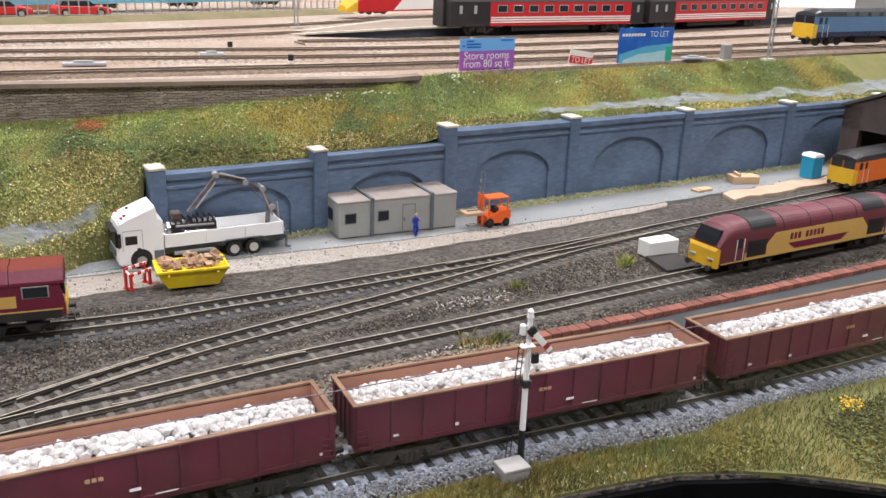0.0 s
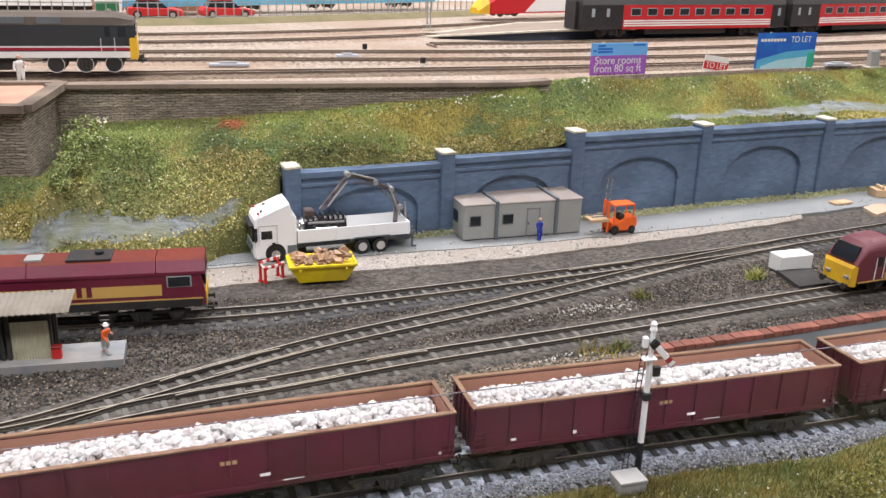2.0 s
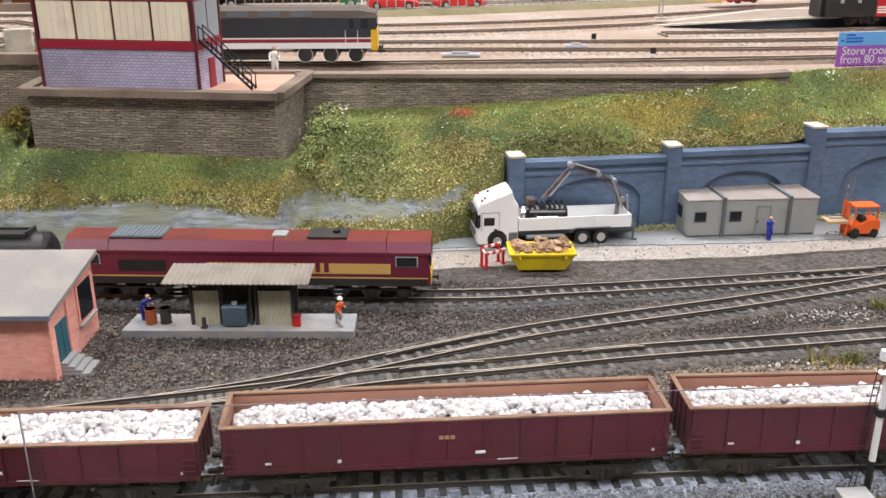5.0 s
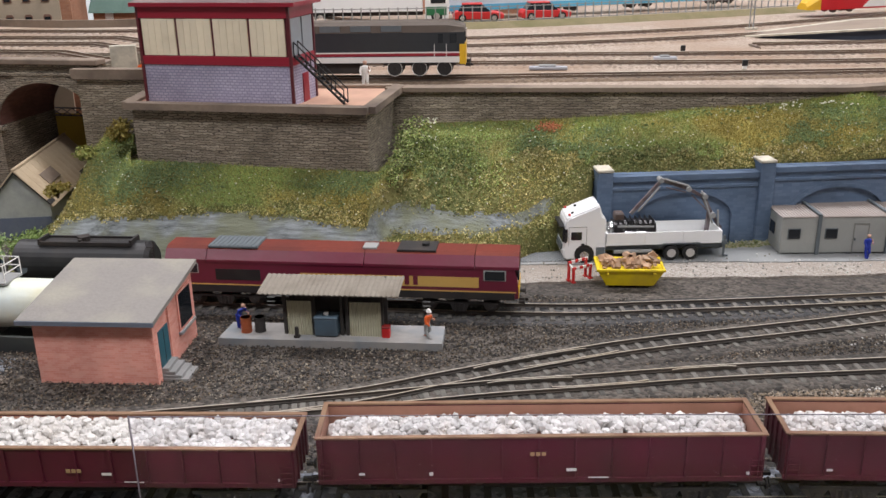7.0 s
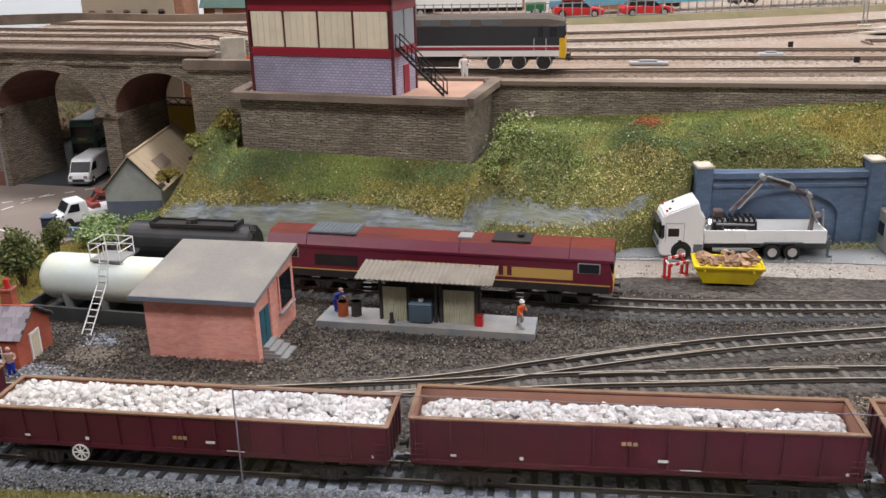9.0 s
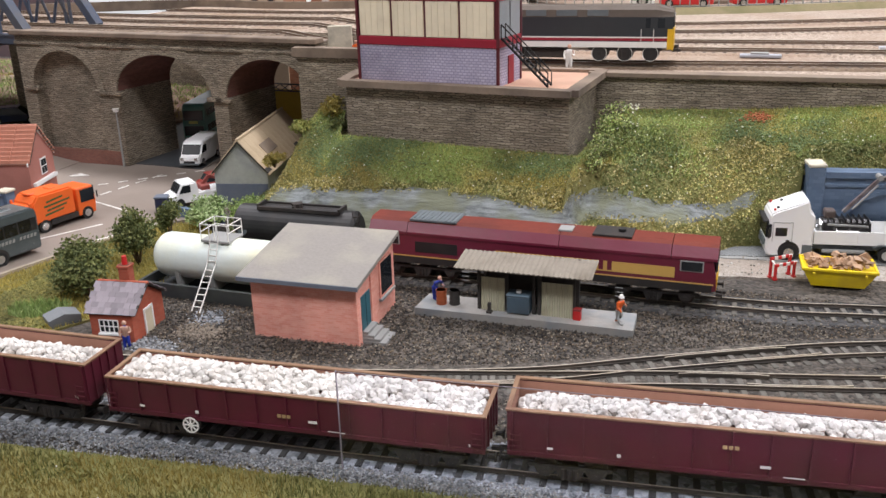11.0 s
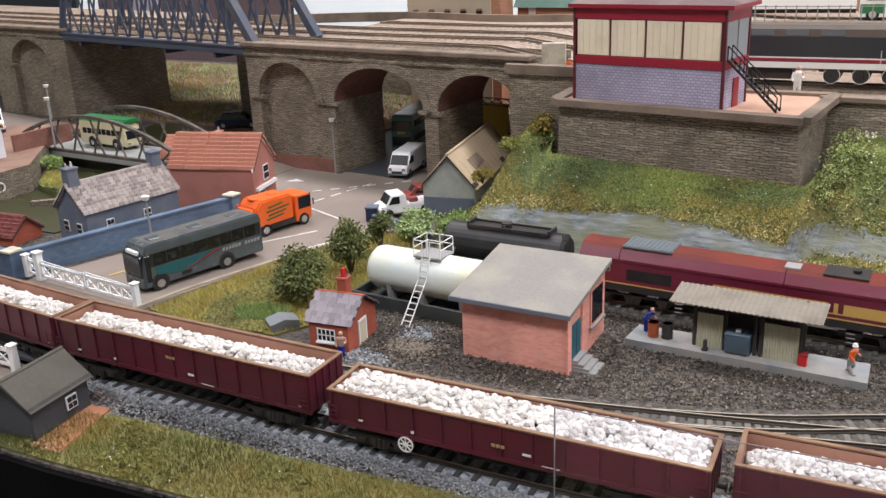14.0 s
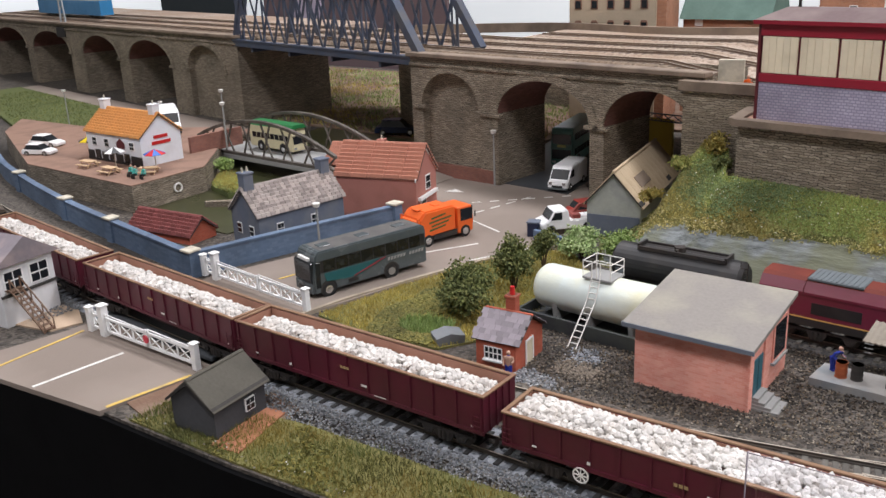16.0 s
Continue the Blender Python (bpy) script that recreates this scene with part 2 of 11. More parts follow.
M["rusty_ballast"] = gravel("rusty_ballast", (0.11, 0.080, 0.055), (0.30, 0.225, 0.160), 420, dark=(0.17, 0.115, 0.075), patch=9)
M["stone"] = coursed("dark_stone_courses", (0.235, 0.192, 0.140), (0.345, 0.290, 0.220), (0.088, 0.070, 0.052), 0.0086, 0.0024, bump=1.0, gap=0.15, wob=1.7, wob_scale=200, streak=0.3)
M["coping"] = mat("brown_coping", (0.235, 0.178, 0.132), 0.85, var=0.2, fine=300, worn=(0.12, 0.09, 0.07), worn_scale=20)
M["blue_wall"] = coursed("blue_engineering_brick", (0.090, 0.136, 0.212), (0.130, 0.182, 0.265), (0.100, 0.148, 0.226), 0.008, 0.003, rough=0.6, bump=0.15)
M["cap"] = mat("pale_cap_stone", (0.60, 0.55, 0.44), 0.85, var=0.15, fine=400, worn=(0.38, 0.35, 0.28), worn_scale=70)
M["cloth"] = mat("black_cloth", (0.003, 0.003, 0.0035), 0.95, var=0.2, fine=900, bump=0.1)
M["cloth"].node_tree.nodes["Principled BSDF"].inputs["Specular IOR Level"].default_value = 0.08
M["white"] = mat("white_paint", (0.86, 0.86, 0.85), 0.5, var=0.03, bump=0.03)
M["backscene"] = mat("glowing_backscene_board", (0.86, 0.87, 0.88), 0.9, var=0.02, bump=0.0, worn_scale=1.5)
# emission added to whiten the board; it is no light source
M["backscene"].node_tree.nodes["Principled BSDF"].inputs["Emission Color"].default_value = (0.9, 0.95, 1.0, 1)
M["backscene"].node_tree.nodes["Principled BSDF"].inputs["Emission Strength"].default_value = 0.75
M["pale_kerb"] = mat("pale_kerb_concrete", (0.40, 0.33, 0.25), 0.85, var=0.12, worn=(0.30, 0.25, 0.19), worn_scale=60)
M["yellow_line"] = mat("faded_yellow_paint", (0.62, 0.42, 0.10), 0.8, var=0.15, worn=(0.36, 0.27, 0.14), worn_scale=60)
M["white_line"] = mat("worn_white_paint", (0.70, 0.68, 0.64), 0.8, var=0.1, worn=(0.4, 0.36, 0.32), worn_scale=80, worn_at=0.62)

# ---- building helpers ----


def box(bm, x0, y0, z0, x1, y1, z1, bevel=0.0):
    r = bmesh.ops.create_cube(bm, size=1.0)
    c = Vector(((x0 + x1) / 2, (y0 + y1) / 2, (z0 + z1) / 2))
    for v in r["verts"]:
        v.co = Vector((v.co.x * (x1 - x0), v.co.y * (y1 - y0), v.co.z * (z1 - z0))) + c
    if bevel:
        edges = list({e for v in r["verts"] for e in v.link_edges})
        bmesh.ops.bevel(bm, geom=edges, offset=bevel, segments=1, affect="EDGES")
    return r["verts"]


def rod(bm, p0, p1, r0, r1=None, n=8):
    """A round bar from p0 to p1."""
    p0, p1 = Vector(p0), Vector(p1)
    d = p1 - p0
    m = Matrix.Translation((p0 + p1) / 2) @ d.to_track_quat("Z", "Y").to_matrix().to_4x4()
    bmesh.ops.create_cone(bm, cap_ends=True, segments=n, radius1=r0, radius2=r0 if r1 is None else r1, depth=d.length, matrix=m)


def bar(bm, p0, p1, w, h=None):
    """A square bar from p0 to p1."""
    p0, p1 = Vector(p0), Vector(p1)
    d = p1 - p0
    m = Matrix.Translation((p0 + p1) / 2) @ d.to_track_quat("Z", "Y").to_matrix().to_4x4() @ Matrix.Diagonal((w, h or w, d.length, 1))
    bmesh.ops.create_cube(bm, size=1.0, matrix=m)


def prism(bm, outline, a, b, axis="y", scale_b=1.0):
    """A solid from an outline of pairs, drawn out along an axis from a to b (x: pairs are y, z; y: x, z; z: x, y)."""
    def place(p, s):
        return {"x": (s, p[0], p[1]), "y": (p[0], s, p[1]), "z": (p[0], p[1], s)}[axis]
    lo = [bm.verts.new(place(p, a)) for p in outline]
    hi = [bm.verts.new(place(p, b)) for p in outline]
    n = len(outline)
    faces = [bm.faces.new(lo), bm.faces.new(hi[::-1])]
    faces += [bm.faces.new((lo[i], hi[i], hi[(i + 1) % n], lo[(i + 1) % n])) for i in range(n)]
    bmesh.ops.recalc_face_normals(bm, faces=faces)
    return lo + hi


def loft(bm, rings):
    """Skin through rings of as many points each, closed at both ends."""
    vs = [[bm.verts.new(p) for p in ring] for ring in rings]
    n = len(rings[0])
    faces = [bm.faces.new(vs[0]), bm.faces.new(vs[-1][::-1])]
    for a, b in zip(vs, vs[1:]):
        faces += [bm.faces.new((a[i], b[i], b[(i + 1) % n], a[(i + 1) % n])) for i in range(n)]
    bmesh.ops.recalc_face_normals(bm, faces=faces)


def mesh_of(name, bm, material, smooth=False):
    me = bpy.data.meshes.new(name)
    if smooth:
        for f in bm.faces:
            f.smooth = True
    bm.to_mesh(me)
    bm.free()
    for m in material if isinstance(material, (list, tuple)) else [material]:
        me.materials.append(m)
    return me


def part(name, bm, material, parent=None, label="", smooth=False, kind=""):
    ob = new(name, mesh_of(name, bm, material, smooth))
    if parent is not None:
        ob.parent = parent
    return tagged(ob, label, kind=kind)


def piece(name, me, parent, m):
    ob = new(name, me)
    ob.parent = parent
    ob.matrix_basis = m
    return ob


def thing(name, m, label, category, group=""):
    ob = new(name)
    ob.empty_display_size = 0.01
    ob.matrix_basis = m
    return tagged(ob, label, category, group)


def setting(name, bm, material, label, category, smooth=False):
    return tagged(part(name, bm, material, smooth=smooth), label, category, kind="structure")


def one(fn, *args, **kw):
    bm = bmesh.new()
    fn(bm, *args, **kw)
    return bm


def raw_mesh(name, verts, faces, material):
    me = bpy.data.meshes.new(name)
    me.from_pydata(verts, [], faces)
    me.materials.append(material)
    return me


def slab(name, pts, z0, z1, material, label, category):
    bm = bmesh.new()
    prism(bm, pts, z0, z1, "z")
    return setting(name, bm, material, label, category)


def lerp_table(table, x):
    if x <= table[0][0]:
        return table[0][1]
    for (a, u), (b, v) in zip(table, table[1:]):
        if x <= b:
            return u + (v - u) * (x - a) / (b - a)
    return table[-1][1]


def way_of(pts, step):
    """Points at even steps along a smooth line through pts: (x, y, heading)."""
    p = [Vector(q).to_2d() if len(q) > 2 else Vector(q) for q in pts]
    p = [2 * p[0] - p[1]] + p + [2 * p[-1] - p[-2]]
    dense = []
    for i in range(1, len(p) - 2):
        a, b, c, d = p[i - 1], p[i], p[i + 1], p[i + 2]
        for k in range(24):
            t = k / 24
            dense.append(0.5 * (2 * b + (c - a) * t + (2 * a - 5 * b + 4 * c - d) * t * t + (3 * b - a - 3 * c + d) * t ** 3))
    dense.append(p[-2])
    out, need = [], 0.0
    for a, b in zip(dense, dense[1:]):
        length = (b - a).length
        while need <= length:
            q = a + (b - a) * (need / length)
            out.append((q.x, q.y, math.atan2(b.y - a.y, b.x - a.x)))
            need += step
        need -= length
    return out


def sweep(bm, path, outline, z=0.0, height=None):
    """Draws an outline of (sideways, up) pairs along a path of (x, y, heading)."""
    rings = []
    for x, y, a in path:
        h = z + (height(x) if height else 0)
        rings.append([(x - math.sin(a) * s, y + math.cos(a) * s, h + u) for s, u in outline])
    loft(bm, rings)


RNG = np.random.default_rng(7)
OCTA_V = np.array([(1, 0, 0), (-1, 0, 0), (0, 1, 0), (0, -1, 0), (0, 0, 1), (0, 0, -1)], float)
OCTA_F = np.array([(0, 2, 4), (2, 1, 4), (1, 3, 4), (3, 0, 4), (2, 0, 5), (1, 2, 5), (3, 1, 5), (0, 3, 5)])
CUBE_V = np.array([(x, y, z) for x in (-1, 1) for y in (-1, 1) for z in (-1, 1)], float)
CUBE_F = np.array([(0, 1, 3, 2), (4, 6, 7, 5), (0, 4, 5, 1), (2, 3, 7, 6), (0, 2, 6, 4), (1, 5, 7, 3)])


GOLD = (1 + 5 ** 0.5) / 2
ICO_V = np.array([(-1, GOLD, 0), (1, GOLD, 0), (-1, -GOLD, 0), (1, -GOLD, 0), (0, -1, GOLD), (0, 1, GOLD), (0, -1, -GOLD), (0, 1, -GOLD), (GOLD, 0, -1), (GOLD, 0, 1), (-GOLD, 0, -1), (-GOLD, 0, 1)]) / 1.902
ICO_F = np.array([(0, 11, 5), (0, 5, 1), (0, 1, 7), (0, 7, 10), (0, 10, 11), (1, 5, 9), (5, 11, 4), (11, 10, 2), (10, 7, 6), (7, 1, 8), (3, 9, 4), (3, 4, 2), (3, 2, 6), (3, 6, 8), (3, 8, 9), (4, 9, 5), (2, 4, 11), (6, 2, 10), (8, 6, 7), (9, 8, 1)])


def scatter(name, places, size, material, label, category, flat=0.75, jitter=0.35, cubes=False, parent=None, base=None):
    """Many small lumps in one mesh, turned and shaped by chance."""
    n = len(places)
    bv, bf = base or ((CUBE_V * 0.62, CUBE_F) if cubes else (OCTA_V, OCTA_F))
    k = len(bv)
    s = size * (0.6 + 0.8 * RNG.random((n, 1, 1)))
    v = np.tile(bv, (n, 1, 1)) * s * (1 - jitter + 2 * jitter * RNG.random((n, k, 3)))
    q = RNG.normal(size=(n, 4))
    q /= np.linalg.norm(q, axis=1, keepdims=True)
    w, x, y, z = q.T
    rot = np.stack([np.stack([1 - 2 * (y * y + z * z), 2 * (x * y - z * w), 2 * (x * z + y * w)], 1),
                    np.stack([2 * (x * y + z * w), 1 - 2 * (x * x + z * z), 2 * (y * z - x * w)], 1),
                    np.stack([2 * (x * z - y * w), 2 * (y * z + x * w), 1 - 2 * (x * x + y * y)], 1)], 1)
    v = np.einsum("nij,nkj->nki", rot, v)
    v[:, :, 2] *= flat
    v += np.asarray(places)[:, None, :]
    f = (bf[None] + (np.arange(n) * k)[:, None, None]).reshape(-1, bf.shape[1])
    ob = new(name, raw_mesh(name, v.reshape(-1, 3).tolist(), f.tolist(), material))
    if parent is not None:
        ob.parent = parent
        return tagged(ob, label, kind="stuff")
    return tagged(ob, label, category, kind="stuff")


def blades(name, places, length, width, material, label, category, lean=0.6):
    """Many thin upright leaves in one mesh."""
    n = len(places)
    p = np.asarray(places)
    a = RNG.random(n) * 2 * np.pi
    ln = length * (0.5 + RNG.random(n))
    tip = np.stack([np.cos(a) * lean * ln * RNG.random(n), np.sin(a) * lean * ln * RNG.random(n), ln], 1)
    b = RNG.random(n) * 2 * np.pi
    side = np.stack([np.cos(b), np.sin(b), 0 * b], 1) * width / 2
    v = np.stack([p - side, p + side, p + tip], 1).reshape(-1, 3)
    f = np.arange(3 * n).reshape(n, 3)
    ob = new(name, raw_mesh(name, v.tolist(), f.tolist(), material))
    return tagged(ob, label, category, kind="stuff")


def inside(x, y, poly):
    hit = False
    for (ax, ay), (bx, by) in zip(poly, poly[1:] + poly[:1]):
        if (ay > y) != (by > y) and x < (bx - ax) * (y - ay) / (by - ay) + ax:
            hit = not hit
    return hit


def fill(poly, n):
    """n places by chance inside an outline."""
    xs, ys = [p[0] for p in poly], [p[1] for p in poly]
    out = []
    while len(out) < n:
        for x, y in RNG.random((n, 2)):
            x, y = min(xs) + x * (max(xs) - min(xs)), min(ys) + y * (max(ys) - min(ys))
            if inside(x, y, poly):
                out.append((x, y))
    return out[:n]


# ---- baseboard and ground ----
EDGE = [(-3.2, 0.02), (-1.1, 0.20), (-0.90, 0.238), (-0.724, 0.267), (-0.603, 0.283), (-0.474, 0.292), (-0.39, 0.302), (-0.25, 0.315), (-0.1, 0.33), (0.05, 0.35), (0.15, 0.368),
        (0.237, 0.382), (0.303, 0.380), (0.353, 0.366), (0.404, 0.335), (0.5, 0.25), (0.7, 0.20), (2.4, 0.15)]
bm = bmesh.new()
prism(bm, EDGE + [(2.4, 2.6), (-3.2, 2.6)], -0.05, 0.0, "z")
setting("ground", bm, M["earth"], "flat dark brown gravel yard of a model railway board", "ground")
bm = bmesh.new()
front = [(x, y - 0.004) for x, y in EDGE]
prism(bm, front + [(x, y + 0.003) for x, y in EDGE[::-1]], -1.0, -0.0025, "z")
setting("fascia", bm, M["cloth"], "plain black cloth along the front of the board", "drape")
bm = bmesh.new()
box(bm, -5, -4, -1.05, 5, 5, -1.0)
setting("floor", bm, mat("hall_floor", (0.16, 0.13, 0.11), 0.6, worn_scale=3), "dull brown floor of the exhibition hall", "floor")
plaster = mat("hall_plaster", (0.74, 0.73, 0.70), 0.9, var=0.03, worn_scale=3)
for nm, b in (("wall_north", (-5, 5, -1, 5, 5.1, 2.4)), ("wall_south", (-5, -4.1, -1, 5, -4, 2.4)), ("wall_west", (-5.1, -4, -1, -5, 5, 2.4)), ("wall_east", (5, -4, -1, 5.1, 5, 2.4))):
    setting(nm, one(box, *b), plaster, "plain pale plaster wall of the hall", "wall")
setting("ceiling", one(box, -5, -4, 2.4, 5, 5, 2.5), plaster, "plain white ceiling of the hall", "ceiling")
for lx, ly in LAMPS:
    lamp = thing("ceiling_light", pose(lx, ly, 2.4), "long white ceiling light fitting", "ceiling light", "hall ceiling lights")
    part("housing", one(box, -0.62, -0.27, -0.1, 0.62, 0.27, 0.0), M["white"], lamp)
# tall plain board behind the railway, its material given a glow
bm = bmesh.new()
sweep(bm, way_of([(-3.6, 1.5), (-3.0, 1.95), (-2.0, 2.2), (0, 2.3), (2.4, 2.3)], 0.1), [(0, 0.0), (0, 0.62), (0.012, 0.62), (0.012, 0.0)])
setting("backdrop", bm, M["backscene"], "plain pale sky board behind the railway, with an added glow", "backdrop", smooth=True)

# dull boards that stand before the sky board behind the bridge
for nm, pts, col, lab in (("backdrop_board", [(-1.50, 1.80), (-2.26, 1.80)], (0.150, 0.105, 0.112), "dull mauve-brown board behind the girder bridge"), ("backdrop_screen", [(-2.27, 1.78), (-2.76, 1.76)], (0.022, 0.030, 0.034), "dark slate screen behind the viaduct")):
    bm = bmesh.new()
    sweep(bm, way_of(pts, 0.1), [(-0.005, 0.0), (-0.005, 0.5), (0.005, 0.5), (0.005, 0.0)])
    setting(nm, bm, mat(nm + "_paint", col, 0.9, var=0.08, worn_scale=3), lab, "backdrop")
setting("backdrop_panel", one(box, -2.06, 1.786, 0.130, -1.95, 1.794, 0.185), mat("pale_lilac_panel", (0.46, 0.40, 0.50), 0.8, var=0.05), "pale lilac panel on the mauve board", "panel")

# ---- road, crossing and yard surfaces ----
def crumbled(pts, step=0.006, rough=0.0022):
    """The same outline in short steps, each nudged a little."""
    out = []
    for (ax, ay), (bx, by) in zip(pts, pts[1:] + pts[:1]):
        n = max(1, int(math.hypot(bx - ax, by - ay) / step))
        for k in range(n):
            x, y = ax + (bx - ax) * k / n, ay + (by - ay) * k / n
            out.append((x + rough * noise.noise(Vector((x * 70, y * 70, 0.5))), y + rough * noise.noise(Vector((x * 70, y * 70, 7.5)))))
    return out


ROAD = [(-0.775, 0.255), (-0.603, 0.28), (-0.594, 0.347), (-0.600, 0.40), (-0.611, 0.49), (-0.591, 0.579), (-0.556, 0.704), (-0.50, 0.80), (-0.53, 0.87), (-0.625, 0.985), (-0.69, 1.35), (-0.82, 1.35), (-0.735, 0.944),
        (-0.83, 0.97), (-1.02, 1.02), (-1.02, 0.93), (-0.80, 0.86), (-0.74, 0.80), (-0.70, 0.74), (-0.725, 0.64), (-0.765, 0.50), (-0.76, 0.40), (-0.76, 0.345)]
slab("road", ROAD, -0.002, 0.0022, M["asphalt"], "worn pinkish-brown tarmac road over the level crossing", "road")
# the lane's darker tarmac paints the arch's shade into the road colour
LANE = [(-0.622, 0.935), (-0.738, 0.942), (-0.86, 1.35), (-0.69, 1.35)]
slab("road_under_arch", LANE, 0.0, 0.0032, M["wet_and_shade_asphalt"], "tarmac lane under the viaduct arch, shade put in as dark colour", "road")
HARD = [(-0.02, 0.77), (0.06, 0.775), (0.125, 0.785), (0.28, 0.795), (0.47, 0.822), (0.62, 0.85), (0.95, 0.92), (1.2, 0.97), (1.2, 1.02), (0.69, 0.93), (0.516, 0.90), (0.065, 0.822), (0.0, 0.815)]
slab("hardstanding", crumbled(HARD), -0.002, 0.003, M["concrete"], "grey stone-sett lorry road beside the blue wall", "pavement")
slab("sett_patch", crumbled([(-0.015, 0.775), (0.055, 0.782), (0.062, 0.812), (0.0, 0.808)]), 0.0, 0.0036, M["setts"], "patch of small grey stone setts in the lorry road", "pavement")
VERGE = [(-0.02, 0.725), (0.12, 0.748), (0.268, 0.762), (0.465, 0.800), (0.61, 0.835), (0.62, 0.85), (0.47, 0.826), (0.28, 0.80), (0.125, 0.79), (-0.02, 0.775)]
slab("verge", crumbled(VERGE), -0.002, 0.0022, M["pale_gravel"], "pale gritty verge between lorry road and track", "ground")
SANDY = [(0.70, 0.838), (0.82, 0.862), (0.92, 0.888), (0.94, 0.912), (0.82, 0.893), (0.71, 0.867)]
slab("sandy_patch", crumbled(SANDY, 0.005, 0.006), 0.0, 0.0034, M["sand"], "sandy concrete apron in front of the shed", "ground")

# ---- tracks ----
FRONT = [(-2.3, 0.76), (-1.9, 0.60), (-1.5, 0.50), (-1.2, 0.44), (-0.95, 0.41), (-0.75, 0.398), (-0.6, 0.393), (-0.47, 0.394), (-0.33, 0.401), (-0.21, 0.407), (-0.1, 0.417), (0.04, 0.430), (0.2, 0.444), (0.35, 0.452), (0.53, 0.469), (0.8, 0.505), (1.1, 0.56), (1.5, 0.66)]
SECOND = [(-2.3, 0.83), (-1.9, 0.665), (-1.5, 0.56), (-1.2, 0.498), (-0.95, 0.465), (-0.75, 0.450), (-0.6, 0.445), (-0.5, 0.446), (-0.43, 0.456), (-0.34, 0.467), (-0.26, 0.476), (-0.17, 0.497), (-0.1, 0.515), (-0.02, 0.537), (0.05, 0.552), (0.14, 0.572), (0.26, 0.592), (0.48, 0.632), (0.73, 0.672), (1.1, 0.72), (1.5, 0.77)]
CROSS = [(-0.17, 0.497), (-0.1, 0.522), (-0.04, 0.552), (0.04, 0.590), (0.1, 0.614), (0.22, 0.652), (0.32, 0.687), (0.43, 0.727), (0.55, 0.762)]
BACK = [(-0.435, 0.670), (-0.3, 0.672), (0, 0.668), (0.11, 0.680), (0.25, 0.702), (0.43, 0.735), (0.55, 0.762), (0.8, 0.82), (1.2, 0.92)]
RAIL_OUT = [(-0.0011, 0.0028), (-0.0011, 0.0032), (-0.0003, 0.0036), (-0.0005, 0.0047), (-0.0005, 0.0053), (0.0005, 0.0053), (0.0005, 0.0047), (0.0003, 0.0036), (0.0011, 0.0032), (0.0011, 0.0028)]
SLEEPER = mesh_of("sleeper", one(box, -0.0019, -0.0160, 0.0004, 0.0019, 0.0160, 0.0026, 0.0004), M["sleeper"])
FRONT_SLEEPER = mesh_of("sleeper", one(box, -0.0019, -0.0160, 0.0006, 0.0019, 0.0160, 0.0031, 0.0004), M["front_sleeper"])


def chance_pose(x, y, a, z=0.0):
    return pose(x, y, z, 0, 0, math.degrees(a) + random.uniform(-1.2, 1.2))


def track(name, pts, label, bed, wide=0.021, z=0.0, singles=True, lo=-9, hi=9, step=0.0112, height=None, raise_bed=0.0022, timber="sleeper", steel="rail"):
    path = way_of(pts, 0.02)
    bm = bmesh.new()
    sweep(bm, path, [(-wide - 0.006, -0.002), (-wide, raise_bed), (wide, raise_bed), (wide + 0.006, -0.002)], z, height)
    ob = setting(name, bm, bed, label, "railway track")
    for side in (-0.0083, 0.0083):
        bm = bmesh.new()
        sweep(bm, way_of(pts, 0.01), [(side + s, u) for s, u in RAIL_OUT], z, height)
        rail = part("rail", bm, M[steel], ob)
        bm = bmesh.new()
        sweep(bm, way_of(pts, 0.01), [(side - 0.00048, 0.0053), (side - 0.00040, 0.00545), (side + 0.00040, 0.00545), (side + 0.00048, 0.0053)], z, height)
        part("railhead", bm, M["railhead"], rail, "worn bright rail head")
    rest = bmesh.new()
    for x, y, a in way_of(pts, step):
        h = z + (height(x) if height else 0)
        if singles and lo < x < hi:
            piece("sleeper", FRONT_SLEEPER if timber == "front_sleeper" else SLEEPER, ob, chance_pose(x, y, a, h))
        else:
            vs = box(rest, -0.0018, -0.0155, 0.0006, 0.0018, 0.0155, 0.0029)
            bmesh.ops.transform(rest, matrix=chance_pose(x, y, a, h), verts=vs)
    if rest.verts:
        part("sleepers", rest, M[timber], ob, kind="stuff")
    else:
        rest.free()
    return ob


track("track_front", FRONT, "weathered single track on clean grey ballast", M["ballast"], lo=-0.95, hi=0.85, timber="front_sleeper")
track("track_second", SECOND, "rusty track on dark oily ballast", M["earth"], lo=-0.7, hi=0.75)
track("track_crossover", CROSS, "rusty pointwork track crossing the yard", M["earth"], raise_bed=0.0018)
track("track_back", BACK, "rusty siding track on black oily ballast", M["cess"], lo=-0.1, hi=0.9, raise_bed=0.0014)



